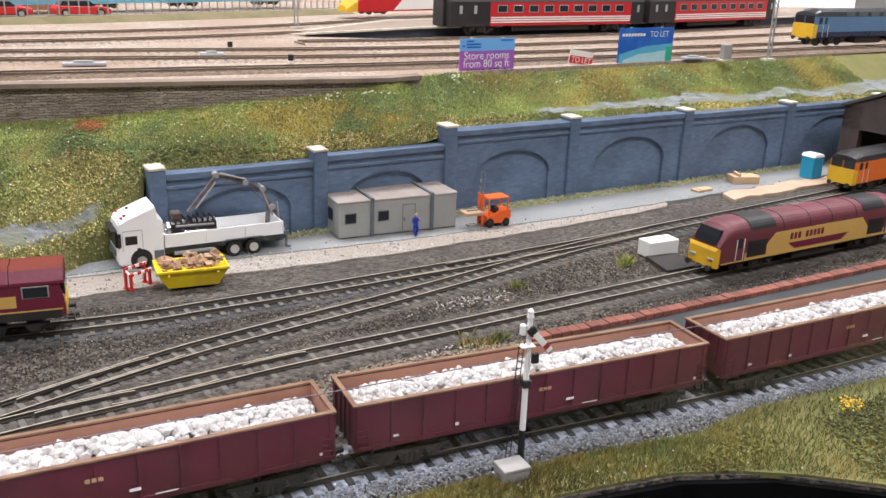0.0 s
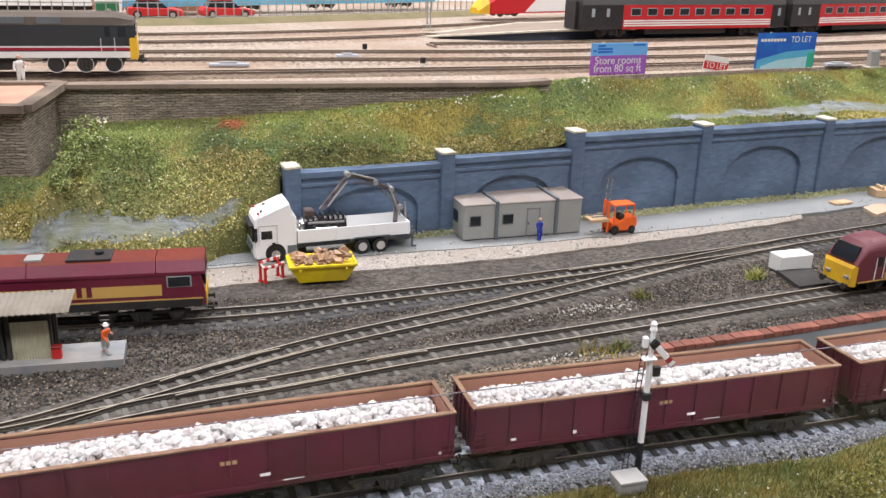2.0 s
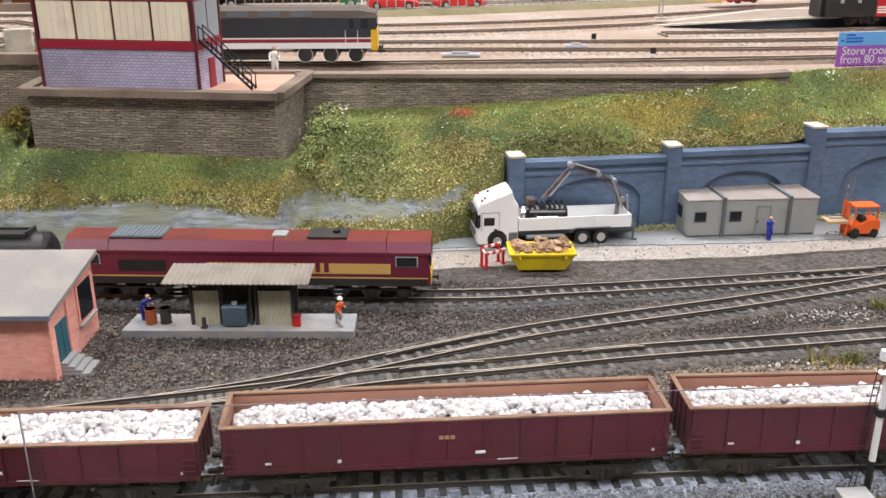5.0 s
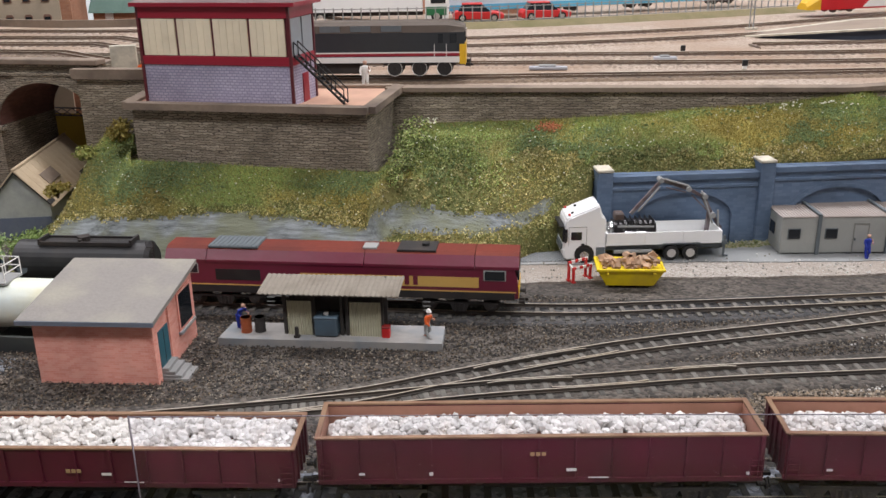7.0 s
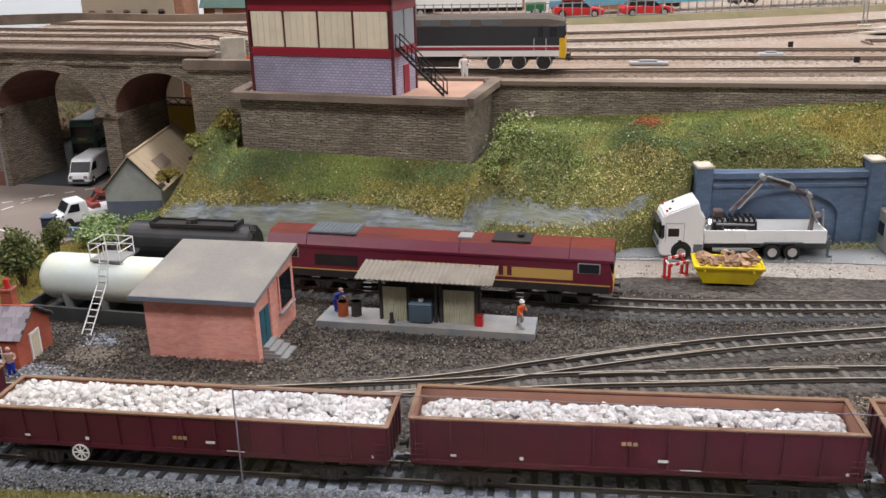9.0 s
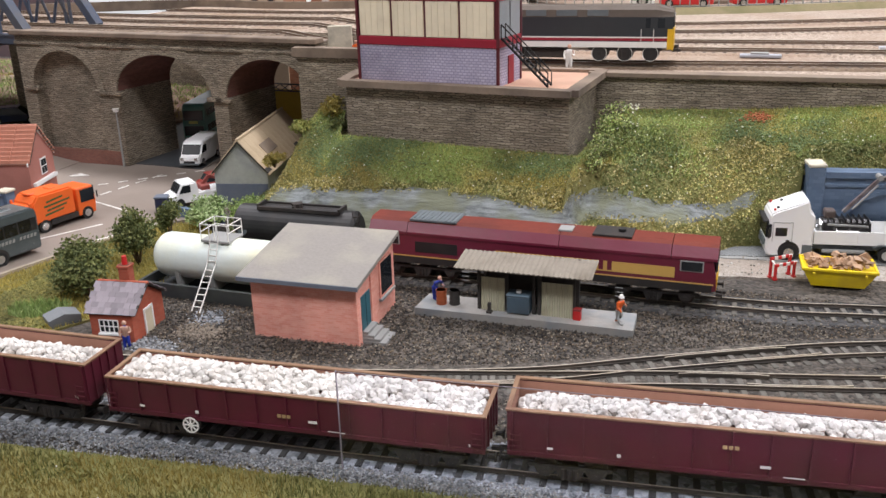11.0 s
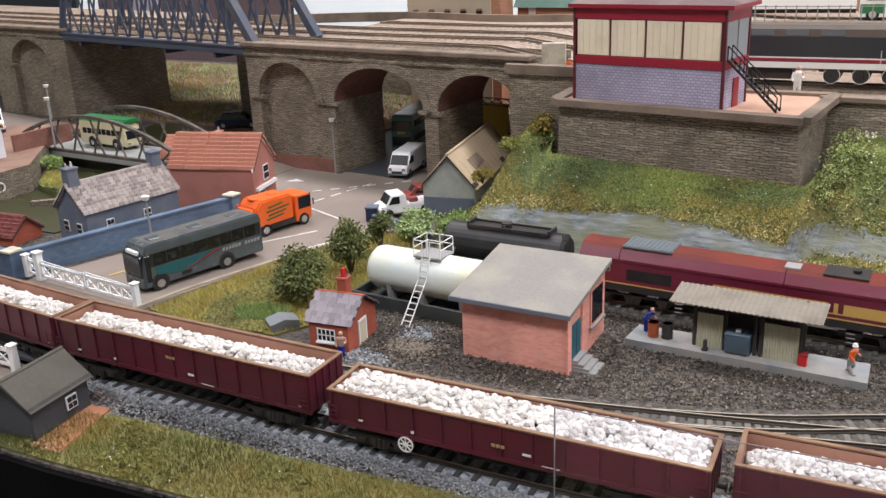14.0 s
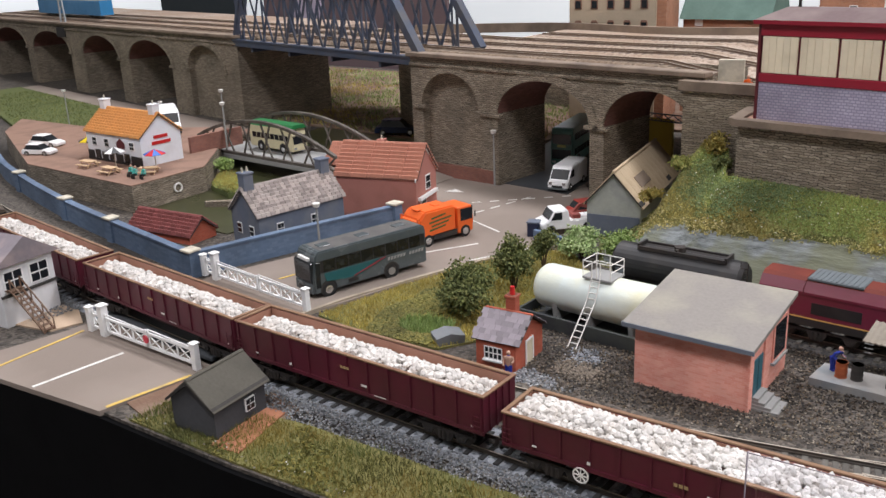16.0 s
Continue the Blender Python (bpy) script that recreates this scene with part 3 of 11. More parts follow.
def check_rail(pts, side, x0, x1, label):
    """A short extra rail beside a running rail, with flared ends."""
    path = [q for q in way_of(pts, 0.004) if x0 <= q[0] <= x1]
    n = len(path)
    shift = [math.copysign(0.0018 + 0.0011 * max(0.0, abs(2 * k / (n - 1) - 1) - 0.7) / 0.3, -side) + side for k in range(n)]
    flared = [(x - math.sin(a) * d, y + math.cos(a) * d, a) for (x, y, a), d in zip(path, shift)]
    bm = bmesh.new()
    sweep(bm, flared, [(-0.0006, 0.0028), (-0.0006, 0.0052), (0.0006, 0.0052), (0.0006, 0.0028)])
    ob = setting("check_rail", bm, M["rail"], label, "rail")
    bm = bmesh.new()
    sweep(bm, flared, [(-0.00045, 0.0052), (-0.00045, 0.0054), (0.00045, 0.0054), (0.00045, 0.0052)])
    part("railhead", bm, M["railhead"], ob, "worn bright rail head")


for pts, side, x0, x1 in ((SECOND, -0.0083, 0.02, 0.085), (SECOND, 0.0083, -0.02, 0.04), (CROSS, 0.0083, -0.03, 0.05), (CROSS, -0.0083, 0.0, 0.07), (BACK, 0.0083, 0.30, 0.37), (CROSS, -0.0083, 0.33, 0.41), (BACK, -0.0083, 0.24, 0.30), (SECOND, -0.0083, -0.16, -0.09), (SECOND, 0.0083, 0.10, 0.15)):
    check_rail(pts, side, x0, x1, "short worn check rail at the pointwork")

# ---- embankment and walls ----


def wall_y(x):
    return 0.818 + (x - 0.065) * 0.1754


def bank_front(x):
    if x <= 0.06:
        return lerp_table([(-0.56, 0.86), (-0.50, 0.80), (-0.462, 0.733), (-0.10, 0.712), (-0.03, 0.745), (0.01, 0.80), (0.06, 0.817)], x), 0.0
    return wall_y(x) + 0.008, lerp_table([(0.06, 0.066), (0.2, 0.072), (0.34, 0.078), (0.36, 0.084), (1.4, 0.084)], x)


def bank_back(x):
    return (lerp_table([(-0.56, 0.93), (-0.40, 0.89), (-0.37, 0.808), (-0.13, 0.79), (-0.115, 0.90), (0.31, 0.90), (0.42, 0.985), (0.8, 1.07), (1.4, 1.2)], x),
            lerp_table([(-0.56, 0.0), (-0.495, 0.0), (-0.458, 0.030), (-0.425, 0.10), (-0.37, 0.086), (-0.13, 0.081), (-0.10, 0.104), (0.0, 0.107), (0.12, 0.1135), (0.22, 0.1215), (0.29, 0.1305), (0.345, 0.136), (0.40, 0.133), (0.48, 0.127), (1.4, 0.127)], x))


def bank(x, u):
    (y0, z0), (y1, z1) = bank_front(x), bank_back(x)
    y = y0 + (y1 - y0) * u
    s = lerp_table([(0, 0), (0.12, 0.2), (0.35, 0.47), (0.6, 0.72), (0.85, 0.93), (1, 1)], u)
    if -0.13 < x < -0.06:
        hump = lerp_table([(0, 0), (0.12, 0.2), (0.3, 0.43), (0.43, 0.74), (0.6, 0.86), (0.85, 0.95), (1, 1)], u)
        s += (hump - s) * min(1.0, (-0.06 - x) / 0.055)
    if 0.0 < x <= 0.06:
        steep = min(1.0, u / 0.06) * (0.6 + 0.4 * s)
        s += (steep - s) * (x / 0.06) ** 1.5
    if x > 0.26:
        s += (lerp_table([(0, 0), (0.5, 0.35), (0.8, 0.75), (1, 1)], u) - s) * min(1.0, (x - 0.26) / 0.12)
    lump = noise.noise(Vector((x * 9, y * 9, 1.7))) * 0.007 + noise.noise(Vector((x * 30, y * 30, 4.1))) * 0.003
    ridge = abs(noise.noise(Vector((x * 10, u * 26, 3.3)))) * 0.0016 if -0.02 < bare(x, u) else 0.0
    return x, y, z0 + (z1 - z0) * s + (lump + ridge) * min(1, 6 * u, 8 * (1 - u))




def bare(x, u):
    """How bare of turf the bank is: over 0 where slate shows."""
    n = noise.noise(Vector((x * 9, u * 3, 9))) * 0.09 + noise.noise(Vector((x * 40, u * 14, 2))) * 0.06 + noise.noise(Vector((x * 110, u * 30, 5))) * 0.04
    if x < 0.05:
        low = lerp_table([(-0.56, 0.10), (-0.45, 0.02), (-0.22, 0.05), (-0.15, 0.14), (-0.10, 0.21), (0.0, 0.19), (0.04, 0.17)], x)
        high = lerp_table([(-0.56, 0.0), (-0.47, 0.10), (-0.435, 0.25), (-0.36, 0.38), (-0.275, 0.47), (-0.20, 0.48), (-0.15, 0.42), (-0.11, 0.345), (-0.03, 0.315), (0.02, 0.26), (0.04, 0.10)], x)
        return (high - low) / 2 - abs(u - (low + high) / 2 + 0.4 * n)
    w = lerp_table([(0.05, -0.2), (0.42, -0.2), (0.50, 0.09), (0.8, 0.12), (1.4, 0.12)], x)
    return w - abs(u - 0.30 + n)


NX, NU = 460, 46
verts, faces = [], []
for i in range(NX + 1):
    for j in range(NU + 1):
        verts.append(bank(-0.56 + 1.96 * i / NX, j / NU))
for i in range(NX):
    for j in range(NU):
        a = i * (NU + 1) + j
        faces.append((a, a + NU + 1, a + NU + 2, a + 1))
me = raw_mesh("embankment", verts, faces, M["turf"])
me.materials.append(M["rock"])
for p in me.polygons:
    if bare(p.center.x, ((p.index % NU) + 0.5) / NU) > 0:
        p.material_index = 1
    p.use_smooth = True
tagged(new("embankment", me), "rough grassy embankment with bare slate patches", "embankment", kind="structure")

# blue brick wall with pillars and blind arches
wall = tagged(new("blue_wall"), "dark blue brick retaining wall with blind arches and pale caps", "wall", kind="structure")
PILLARS = [0.065, 0.213, 0.354, 0.512, 0.684, 0.868, 1.062, 1.26]
TOPS = [0.076, 0.080, 0.093, 0.092, 0.090, 0.089, 0.089]
ang = math.atan(0.1754)
for i, (a, b) in enumerate(zip(PILLARS, PILLARS[1:])):
    top = TOPS[i] - 0.004
    w = (b - a) / math.cos(ang)
    bm = bmesh.new()
    box(bm, 0.014, 0.0016, -0.004, w, 0.014, top)
    box(bm, 0.014, -0.0012, top - 0.0118, w, 0.0045, top - 0.005)
    box(bm, 0.014, -0.0036, top - 0.006, w, 0.004, top, 0.0005)
    box(bm, 0.014, -0.0028, top - 0.014, w, 0.004, top - 0.011, 0.0004)
    mid, half, spring = (w + 0.014) / 2, (w - 0.014) * 0.335, top * 0.40
    arc = [(mid + half * math.cos(t), spring + 0.55 * half * math.sin(t)) for t in np.linspace(0, math.pi, 25)]
    outer = [(0.014, -0.004), (0.014, top - 0.014), (w, top - 0.014), (w, -0.004), (mid + half, -0.004)]
    face = [bm.verts.new((x, -0.0014, z)) for x, z in outer + arc + [(mid - half, -0.004)]]
    rear = [bm.verts.new((v.co.x, 0.0016, v.co.z)) for v in face]
    bm.faces.new(face)
    for k in range(len(face)):
        bm.faces.new((face[k], rear[k], rear[(k + 1) % len(face)], face[(k + 1) % len(face)]))
    for s0, s1, yy in ((0.0004, 0.0036, -0.0022), (0.0036, 0.0066, -0.0018)):
        loft(bm, [[(mid + (half + d) * math.cos(t), y, spring + (0.55 * half + d) * math.sin(t)) for d, y in ((s0, -0.0013), (s0, yy), (s1, yy), (s1, -0.0013))] for t in np.linspace(0.0, math.pi, 25)])
    ob = part("panel", bm, M["blue_wall"], wall)
    ob.matrix_basis = pose(a, wall_y(a), 0, 0, 0, math.degrees(ang))
for x, top in zip(PILLARS, TOPS + [0.089]):
    bm = bmesh.new()
    box(bm, 0, -0.005, -0.004, 0.014, 0.014, top, 0.0008)
    ob = part("pillar", bm, M["blue_wall"], wall)
    ob.matrix_basis = pose(x, wall_y(x), 0, 0, 0, math.degrees(ang))
    ob2 = part("cap", one(box, -0.0006, -0.0056, top, 0.0146, 0.0146, top + 0.0026, 0.0006), M["cap"], wall)
    ob2.matrix_basis = ob.matrix_basis.copy()


# ---- high level deck, viaduct and stone walls ----
def deck_z(x):
    return lerp_table([(-0.52, 0.160), (-0.37, 0.138), (-0.30, 0.1325), (-0.12, 0.131)], x)


def deck_edge(x):
    return lerp_table([(-3.2, 1.32), (-2.3, 1.189), (-1.40, 1.058), (-0.88, 0.955), (-0.43, 0.905), (-0.12, 0.903), (0.33, 0.905), (0.42, 0.99), (0.8, 1.075), (1.4, 1.205), (2.4, 1.4)], x)


def deck_back(x):
    return lerp_table([(-3.2, 1.78), (-1.40, 1.42), (-1.15, 1.275), (-0.9, 1.365), (-0.66, 1.325), (-0.40, 1.385), (-0.36, 2.35)], x)


BRIDGE = (-1.40, -0.886)
xs = [-3.2 + 0.04 * i for i in range(141)]
for nm, a, b in (("deck_west", -3.2, BRIDGE[0]), ("deck_east", BRIDGE[1], 2.4)):
    cols = [a] + [x for x in xs if a + 0.01 < x < b - 0.01] + [b]
    bm = bmesh.new()
    rings = [[(x, deck_edge(x) + 0.002, deck_z(x) - 0.012), (x, deck_edge(x) + 0.002, deck_z(x)), (x, deck_back(x), deck_z(x)), (x, deck_back(x), deck_z(x) - 0.012)] for x in cols]
    loft(bm, rings)
    setting(nm, bm, M["deck_ballast"], "pinkish brown ballast of the upper station level", "ground")


def stone_run(name, a, b, base, top_extra=0.008, label="dark stone retaining wall with a brown coping"):
    """A stone wall along the deck's edge from x = a to b."""
    n = max(2, int((b - a) / 0.04))
    cols = [a + (b - a) * i / n for i in range(n + 1)]
    bm = bmesh.new()
    loft(bm, [[(x, deck_edge(x) - 0.006, base), (x, deck_edge(x) - 0.002, deck_z(x) + top_extra - 0.004), (x, deck_edge(x) + 0.01, deck_z(x) + top_extra - 0.004), (x, deck_edge(x) + 0.01, base)] for x in cols])
    ob = setting(name, bm, M["stone"], label, "wall")
    bm = bmesh.new()
    loft(bm, [[(x, deck_edge(x) - 0.006, deck_z(x) + top_extra - 0.004), (x, deck_edge(x) - 0.006, deck_z(x) + top_extra), (x, deck_edge(x) + 0.012, deck_z(x) + top_extra), (x, deck_edge(x) + 0.012, deck_z(x) + top_extra - 0.004)] for x in cols])
    part("coping", bm, M["coping"], ob, "brown stone coping")
    return ob


stone_run("wall_retaining", -0.14, 0.345, 0.05)


M["vault"] = coursed("dark_red_vault_brick", (0.13, 0.052, 0.042), (0.18, 0.075, 0.058), (0.12, 0.07, 0.055), 0.006, 0.0022, rough=0.85, bump=0.4)


def viaduct(name, ax, ay, bx, by, openings, top, depth, label, spring=0.097):
    """A pierced stone front between two plan points; openings: (from, to, blind) in metres along it."""
    L = math.hypot(bx - ax, by - ay)
    bm = bmesh.new()
    cut = 0.0
    ob = tagged(new(name), label, "viaduct", kind="structure")
    ob.matrix_basis = pose(ax, ay, 0, 0, 0, math.degrees(math.atan2(by - ay, bx - ax)))
    # front and back skins with arch shaped holes, then the soffits
    xs = [0.0]
    for o in openings:
        a, b = o[0], o[1]
        d = o[2] if len(o) > 2 and o[2] else None
        r = (b - a) / 2
        arc = [(a + r - r * math.cos(t), spring + (top - 0.015 - spring) * 0.93 * math.sin(t)) for t in np.linspace(0, math.pi, 17)]
        for y in ((0.0, depth) if not d else (0.0,)):
            vs = [bm.verts.new((cut, y, -0.03)), bm.verts.new((a, y, -0.03))] + [bm.verts.new((x, y, z)) for x, z in arc[:9]] + [bm.verts.new((a + r, y, top)), bm.verts.new((cut, y, top))]
            bm.faces.new(vs)
            vs = [bm.verts.new((a + r, y, top))] + [bm.verts.new((x, y, z)) for x, z in arc[8:]] + [bm.verts.new((b, y, top))]
            bm.faces.new(vs)
        inner = [(a, -0.03)] + arc + [(b, -0.03)]
        dd = d or depth
        lo = [bm.verts.new((x, 0, z)) for x, z in inner]
        hi = [bm.verts.new((x, dd, z)) for x, z in inner]
        for k in range(len(inner) - 1):
            if d or k in (0, len(inner) - 2):
                bm.faces.new((lo[k], lo[k + 1], hi[k + 1], hi[k]))
        if not d:
            vb = bmesh.new()
            loft(vb, [[(x, 0.0005, z), (x, depth - 0.0005, z), (x, depth - 0.0005, z + 0.002), (x, 0.0005, z + 0.002)] for x, z in arc])
            part("vault", vb, M["vault"], ob, "dark red brick vault under the arch")
        if d:
            bm.faces.new(hi)
        cut = b
    for y in (0.0, depth):
        bm.faces.new([bm.verts.new(p) for p in ((cut, y, -0.03), (L, y, -0.03), (L, y, top), (cut, y, top))])
    for x in (0.0, L):
        bm.faces.new([bm.verts.new(p) for p in ((x, 0, -0.03), (x, depth, -0.03), (x, depth, top), (x, 0, top))])
    bmesh.ops.remove_doubles(bm, verts=bm.verts, dist=0.00005)
    bmesh.ops.recalc_face_normals(bm, faces=bm.faces)
    part("front", bm, M["stone"], ob)
    part("coping", one(box, -0.004, -0.006, top, L + 0.004, 0.012, top + 0.006, 0.001), M["coping"], ob)
    part("string_course", one(box, 0, -0.003, top - 0.012, L, 0.001, top - 0.008, 0.0006), M["stone"], ob)
    for o in openings:
        a, b = o[0], o[1]
        r = (b - a) / 2
        bm = bmesh.new()
        rise = (top - 0.015 - spring) * 0.93
        pts = [[(a + r - (r + s) * math.cos(t), y, spring + (rise + s) * math.sin(t)) for s, y in ((0, 0.001), (0, -0.0022), (0.011, -0.0022), (0.011, 0.001))] for t in np.linspace(0.0, math.pi, 21)]
        loft(bm, pts)
        part("arch_ring", bm, M["stone"], ob)
        for x in (a - 0.004, b + 0.004):
            part("impost", one(box, x - 0.011, -0.004, spring - 0.005, x + 0.011, 0.004, spring, 0.0008), M["stone"], ob)
    return ob


viaduct("viaduct_east", -0.883, 0.947, -0.435, 0.898, [(0.022, 0.130, 0.012), (0.161, 0.306), (0.326, 0.446)], 0.162, 0.095, "dark stone railway viaduct with open arches over the lane")
viaduct("viaduct_west", -3.1, 1.305, -1.40, 1.056, [(0.06, 0.28), (0.32, 0.58), (0.635, 0.895), (0.98, 1.185), (1.24, 1.445), (1.52, 1.66, 0.012)], 0.162, 0.20, "long dark stone viaduct with tall open arches")

# ---- more materials ----
M["maroon"] = mat("maroon_wagon_paint", (0.098, 0.0115, 0.026), 0.42, var=0.14, worn=(0.066, 0.017, 0.020), worn_scale=26, bump=0.08, spread=0.2)
M["rim"] = mat("ochre_rim_paint", (0.235, 0.135, 0.075), 0.7, var=0.15, worn=(0.16, 0.075, 0.045), worn_scale=40)
M["inner"] = mat("pinkish_inner_steel", (0.40, 0.20, 0.14), 0.8, var=0.1, worn=(0.30, 0.15, 0.10), worn_scale=25)
M["underframe"] = mat("dirty_black_underframe", (0.020, 0.017, 0.016), 0.7, var=0.3, worn=(0.038, 0.028, 0.022), worn_scale=60)
M["black"] = mat("black_paint", (0.012, 0.012, 0.013), 0.5, var=0.2, worn=(0.03, 0.026, 0.024), worn_scale=40)
M["wheel"] = mat("grimy_wheel", (0.075, 0.064, 0.056), 0.5, metal=0.4, var=0.2, worn=(0.13, 0.115, 0.10), worn_scale=150)
M["stones"] = mat("white_limestone", (0.615, 0.588, 0.555), 0.85, var=0.10, fine=500, bump=0.3, worn=(0.56, 0.515, 0.470), worn_scale=90, piece=0.20, island=True)
M["decal_gold"] = mat("gold_lettering", (0.40, 0.27, 0.13), 0.7, var=0.05)
M["decal_white"] = mat("white_decal", (0.78, 0.76, 0.72), 0.6, var=0.05)
M["loco_red"] = mat("dull_red_roof", (0.175, 0.036, 0.023), 0.7, var=0.18, worn=(0.105, 0.030, 0.025), worn_scale=22, spread=0.2)
M["dusty_maroon"] = mat("dusty_maroon_roof", (0.150, 0.030, 0.042), 0.5, var=0.12, worn=(0.115, 0.032, 0.036), worn_scale=24, bump=0.05)
M["loco_red"].node_tree.nodes["Principled BSDF"].inputs["Specular IOR Level"].default_value = 0.2
M["loco_maroon"] = mat("loco_maroon", (0.150, 0.016, 0.038), 0.30, var=0.08, worn=(0.120, 0.017, 0.028), worn_scale=20)
M["loco_gold"] = mat("loco_gold", (0.60, 0.37, 0.10), 0.4, var=0.06)
M["loco_yellow"] = mat("warning_yellow", (0.75, 0.45, 0.02), 0.4, var=0.05, worn=(0.6, 0.34, 0.03), worn_scale=40)
M["navy"] = mat("navy_loco_paint", (0.010, 0.018, 0.055), 0.28, var=0.1)
M["cyan"] = mat("pale_blue_panel", (0.20, 0.50, 0.72), 0.4, var=0.03)
M["teal_stripe"] = mat("turquoise_stripe", (0.06, 0.50, 0.44), 0.4, var=0.03)
M["window"] = mat("dark_window", (0.015, 0.018, 0.022), 0.12, var=0.1, bump=0.0)
M["pale_window"] = mat("pale_blind", (0.35, 0.38, 0.40), 0.2, var=0.1, bump=0.0)
M["grille"] = mat("grey_grille", (0.12, 0.14, 0.15), 0.6, var=0.2)
M["grey"] = mat("mid_grey_paint", (0.30, 0.30, 0.29), 0.6, var=0.08)
M["chrome"] = mat("bright_metal", (0.62, 0.62, 0.62), 0.25, metal=0.9, var=0.05)
M["tyre"] = mat("black_rubber", (0.016, 0.016, 0.016), 0.85, var=0.1)
M["glossy_white"] = mat("glossy_white_paint", (0.88, 0.88, 0.88), 0.28, var=0.02, bump=0.0)
M["orange"] = mat("orange_paint", (0.78, 0.13, 0.02), 0.4, var=0.05)
M["yellow"] = mat("skip_yellow", (0.80, 0.60, 0.01), 0.45, var=0.08, worn=(0.6, 0.42, 0.03), worn_scale=50)
M["red"] = mat("red_paint", (0.55, 0.02, 0.02), 0.45, var=0.05)
M["brick_red"] = coursed("red_brick", (0.36, 0.075, 0.04), (0.42, 0.10, 0.055), (0.32, 0.13, 0.09), 0.004, 0.0014, bump=0.15)
M["pink_brick"] = coursed("pink_brick", (0.74, 0.285, 0.215), (0.81, 0.39, 0.31), (0.80, 0.43, 0.36), 0.0045, 0.0016, bump=0.15)
M["felt"] = mat("grey_roof_felt", (0.245, 0.225, 0.205), 0.9, var=0.14, fine=420, bump=0.3, worn=(0.345, 0.320, 0.255), worn_scale=26, spread=0.16)
M["teal_door"] = mat("teal_door_paint", (0.03, 0.13, 0.17), 0.5)
M["cream"] = mat("cream_tank_paint", (0.69, 0.76, 0.73), 0.4, var=0.05, worn=(0.72, 0.70, 0.50), worn_scale=22, worn_at=0.54)
M["corrugated"] = mat("pale_corrugated_sheet", (0.52, 0.50, 0.37), 0.6, var=0.1, worn=(0.40, 0.36, 0.25), worn_scale=60)
M["roof_sheet"] = mat("dusty_roof_sheet", (0.235, 0.205, 0.165), 0.85, var=0.15, worn=(0.175, 0.148, 0.115), worn_scale=40)
M["timber"] = mat("dark_timber", (0.045, 0.04, 0.036), 0.85, var=0.3)
M["cement"] = mat("pale_concrete_slab", (0.31, 0.295, 0.275), 0.9, var=0.12, worn=(0.21, 0.23, 0.245), worn_scale=40)
M["cabin_grey"] = mat("cabin_grey_paint", (0.33, 0.335, 0.31), 0.55, var=0.05, worn=(0.29, 0.29, 0.27))
M["cabin_roof"] = mat("cabin_roof_sheet", (0.34, 0.29, 0.26), 0.75, var=0.1, worn=(0.40, 0.36, 0.33))
M["blue"] = mat("overall_blue", (0.01, 0.03, 0.30), 0.6)
M["loo_blue"] = mat("bright_blue_plastic", (0.02, 0.28, 0.45), 0.45, var=0.05)
M["foam"] = mat("white_foam_block", (0.74, 0.74, 0.70), 0.9, var=0.04, fine=900, bump=0.3)
M["plywood"] = mat("bare_plywood", (0.58, 0.40, 0.24), 0.8, var=0.1)
M["rubble"] = mat("broken_rubble", (0.36, 0.22, 0.13), 0.9, var=0.3, piece=0.35, island=True, worn=(0.45, 0.33, 0.24))
# the pale specks are metal highlights painted into the dark colour
M["engine"] = mat("greasy_metal_painted_glints", (0.028, 0.026, 0.027), 0.3, metal=0.5, var=0.5, fine=300, worn=(0.3, 0.29, 0.28), worn_scale=190, worn_at=0.68, spread=0.06)
M["crane"] = mat("dull_crane_paint", (0.115, 0.085, 0.090), 0.6, var=0.15, worn=(0.22, 0.20, 0.2), worn_scale=80)
M["skin"] = mat("figure_flesh", (0.50, 0.30, 0.22), 0.7)
M["acrylic"] = glass("clear_acrylic", (0.93, 0.94, 0.98))
M["acrylic_edge"] = mat("frosted_acrylic_edge", (0.22, 0.19, 0.22), 0.8, var=0.05)
RAIL_TOP = 0.0053


def text_part(body, size, material, parent, m, name="lettering", label=""):
    cu = bpy.data.curves.new(name, "FONT")
    cu.body, cu.size, cu.extrude, cu.align_x, cu.align_y = body, size, 0.0001, "CENTER", "CENTER"
    tmp = bpy.data.objects.new("tmp", cu)
    scene.collection.objects.link(tmp)
    me = bpy.data.meshes.new_from_object(tmp.evaluated_get(bpy.context.evaluated_depsgraph_get()))
    bpy.data.objects.remove(tmp)
    me.materials.clear()
    me.materials.append(material)
    ob = new(name, me)
    ob.parent, ob.matrix_basis = parent, m
    return tagged(ob, label)


def wheelset(parent, x, z, half, r=0.0062, material=None):
    """One axle with its two wheels, on the rails."""
    bm = bmesh.new()
    for y in (-half, half):
        rod(bm, (x, y - 0.0012, z), (x, y + 0.0012, z), r, n=18)
        rod(bm, (x, y - 0.0016 * (1 if y < 0 else -1), z), (x, y, z), r * 0.6, n=12)
    rod(bm, (x, -half, z), (x, half, z), 0.001)
    part("wheelset", bm, material or M["wheel"], parent)


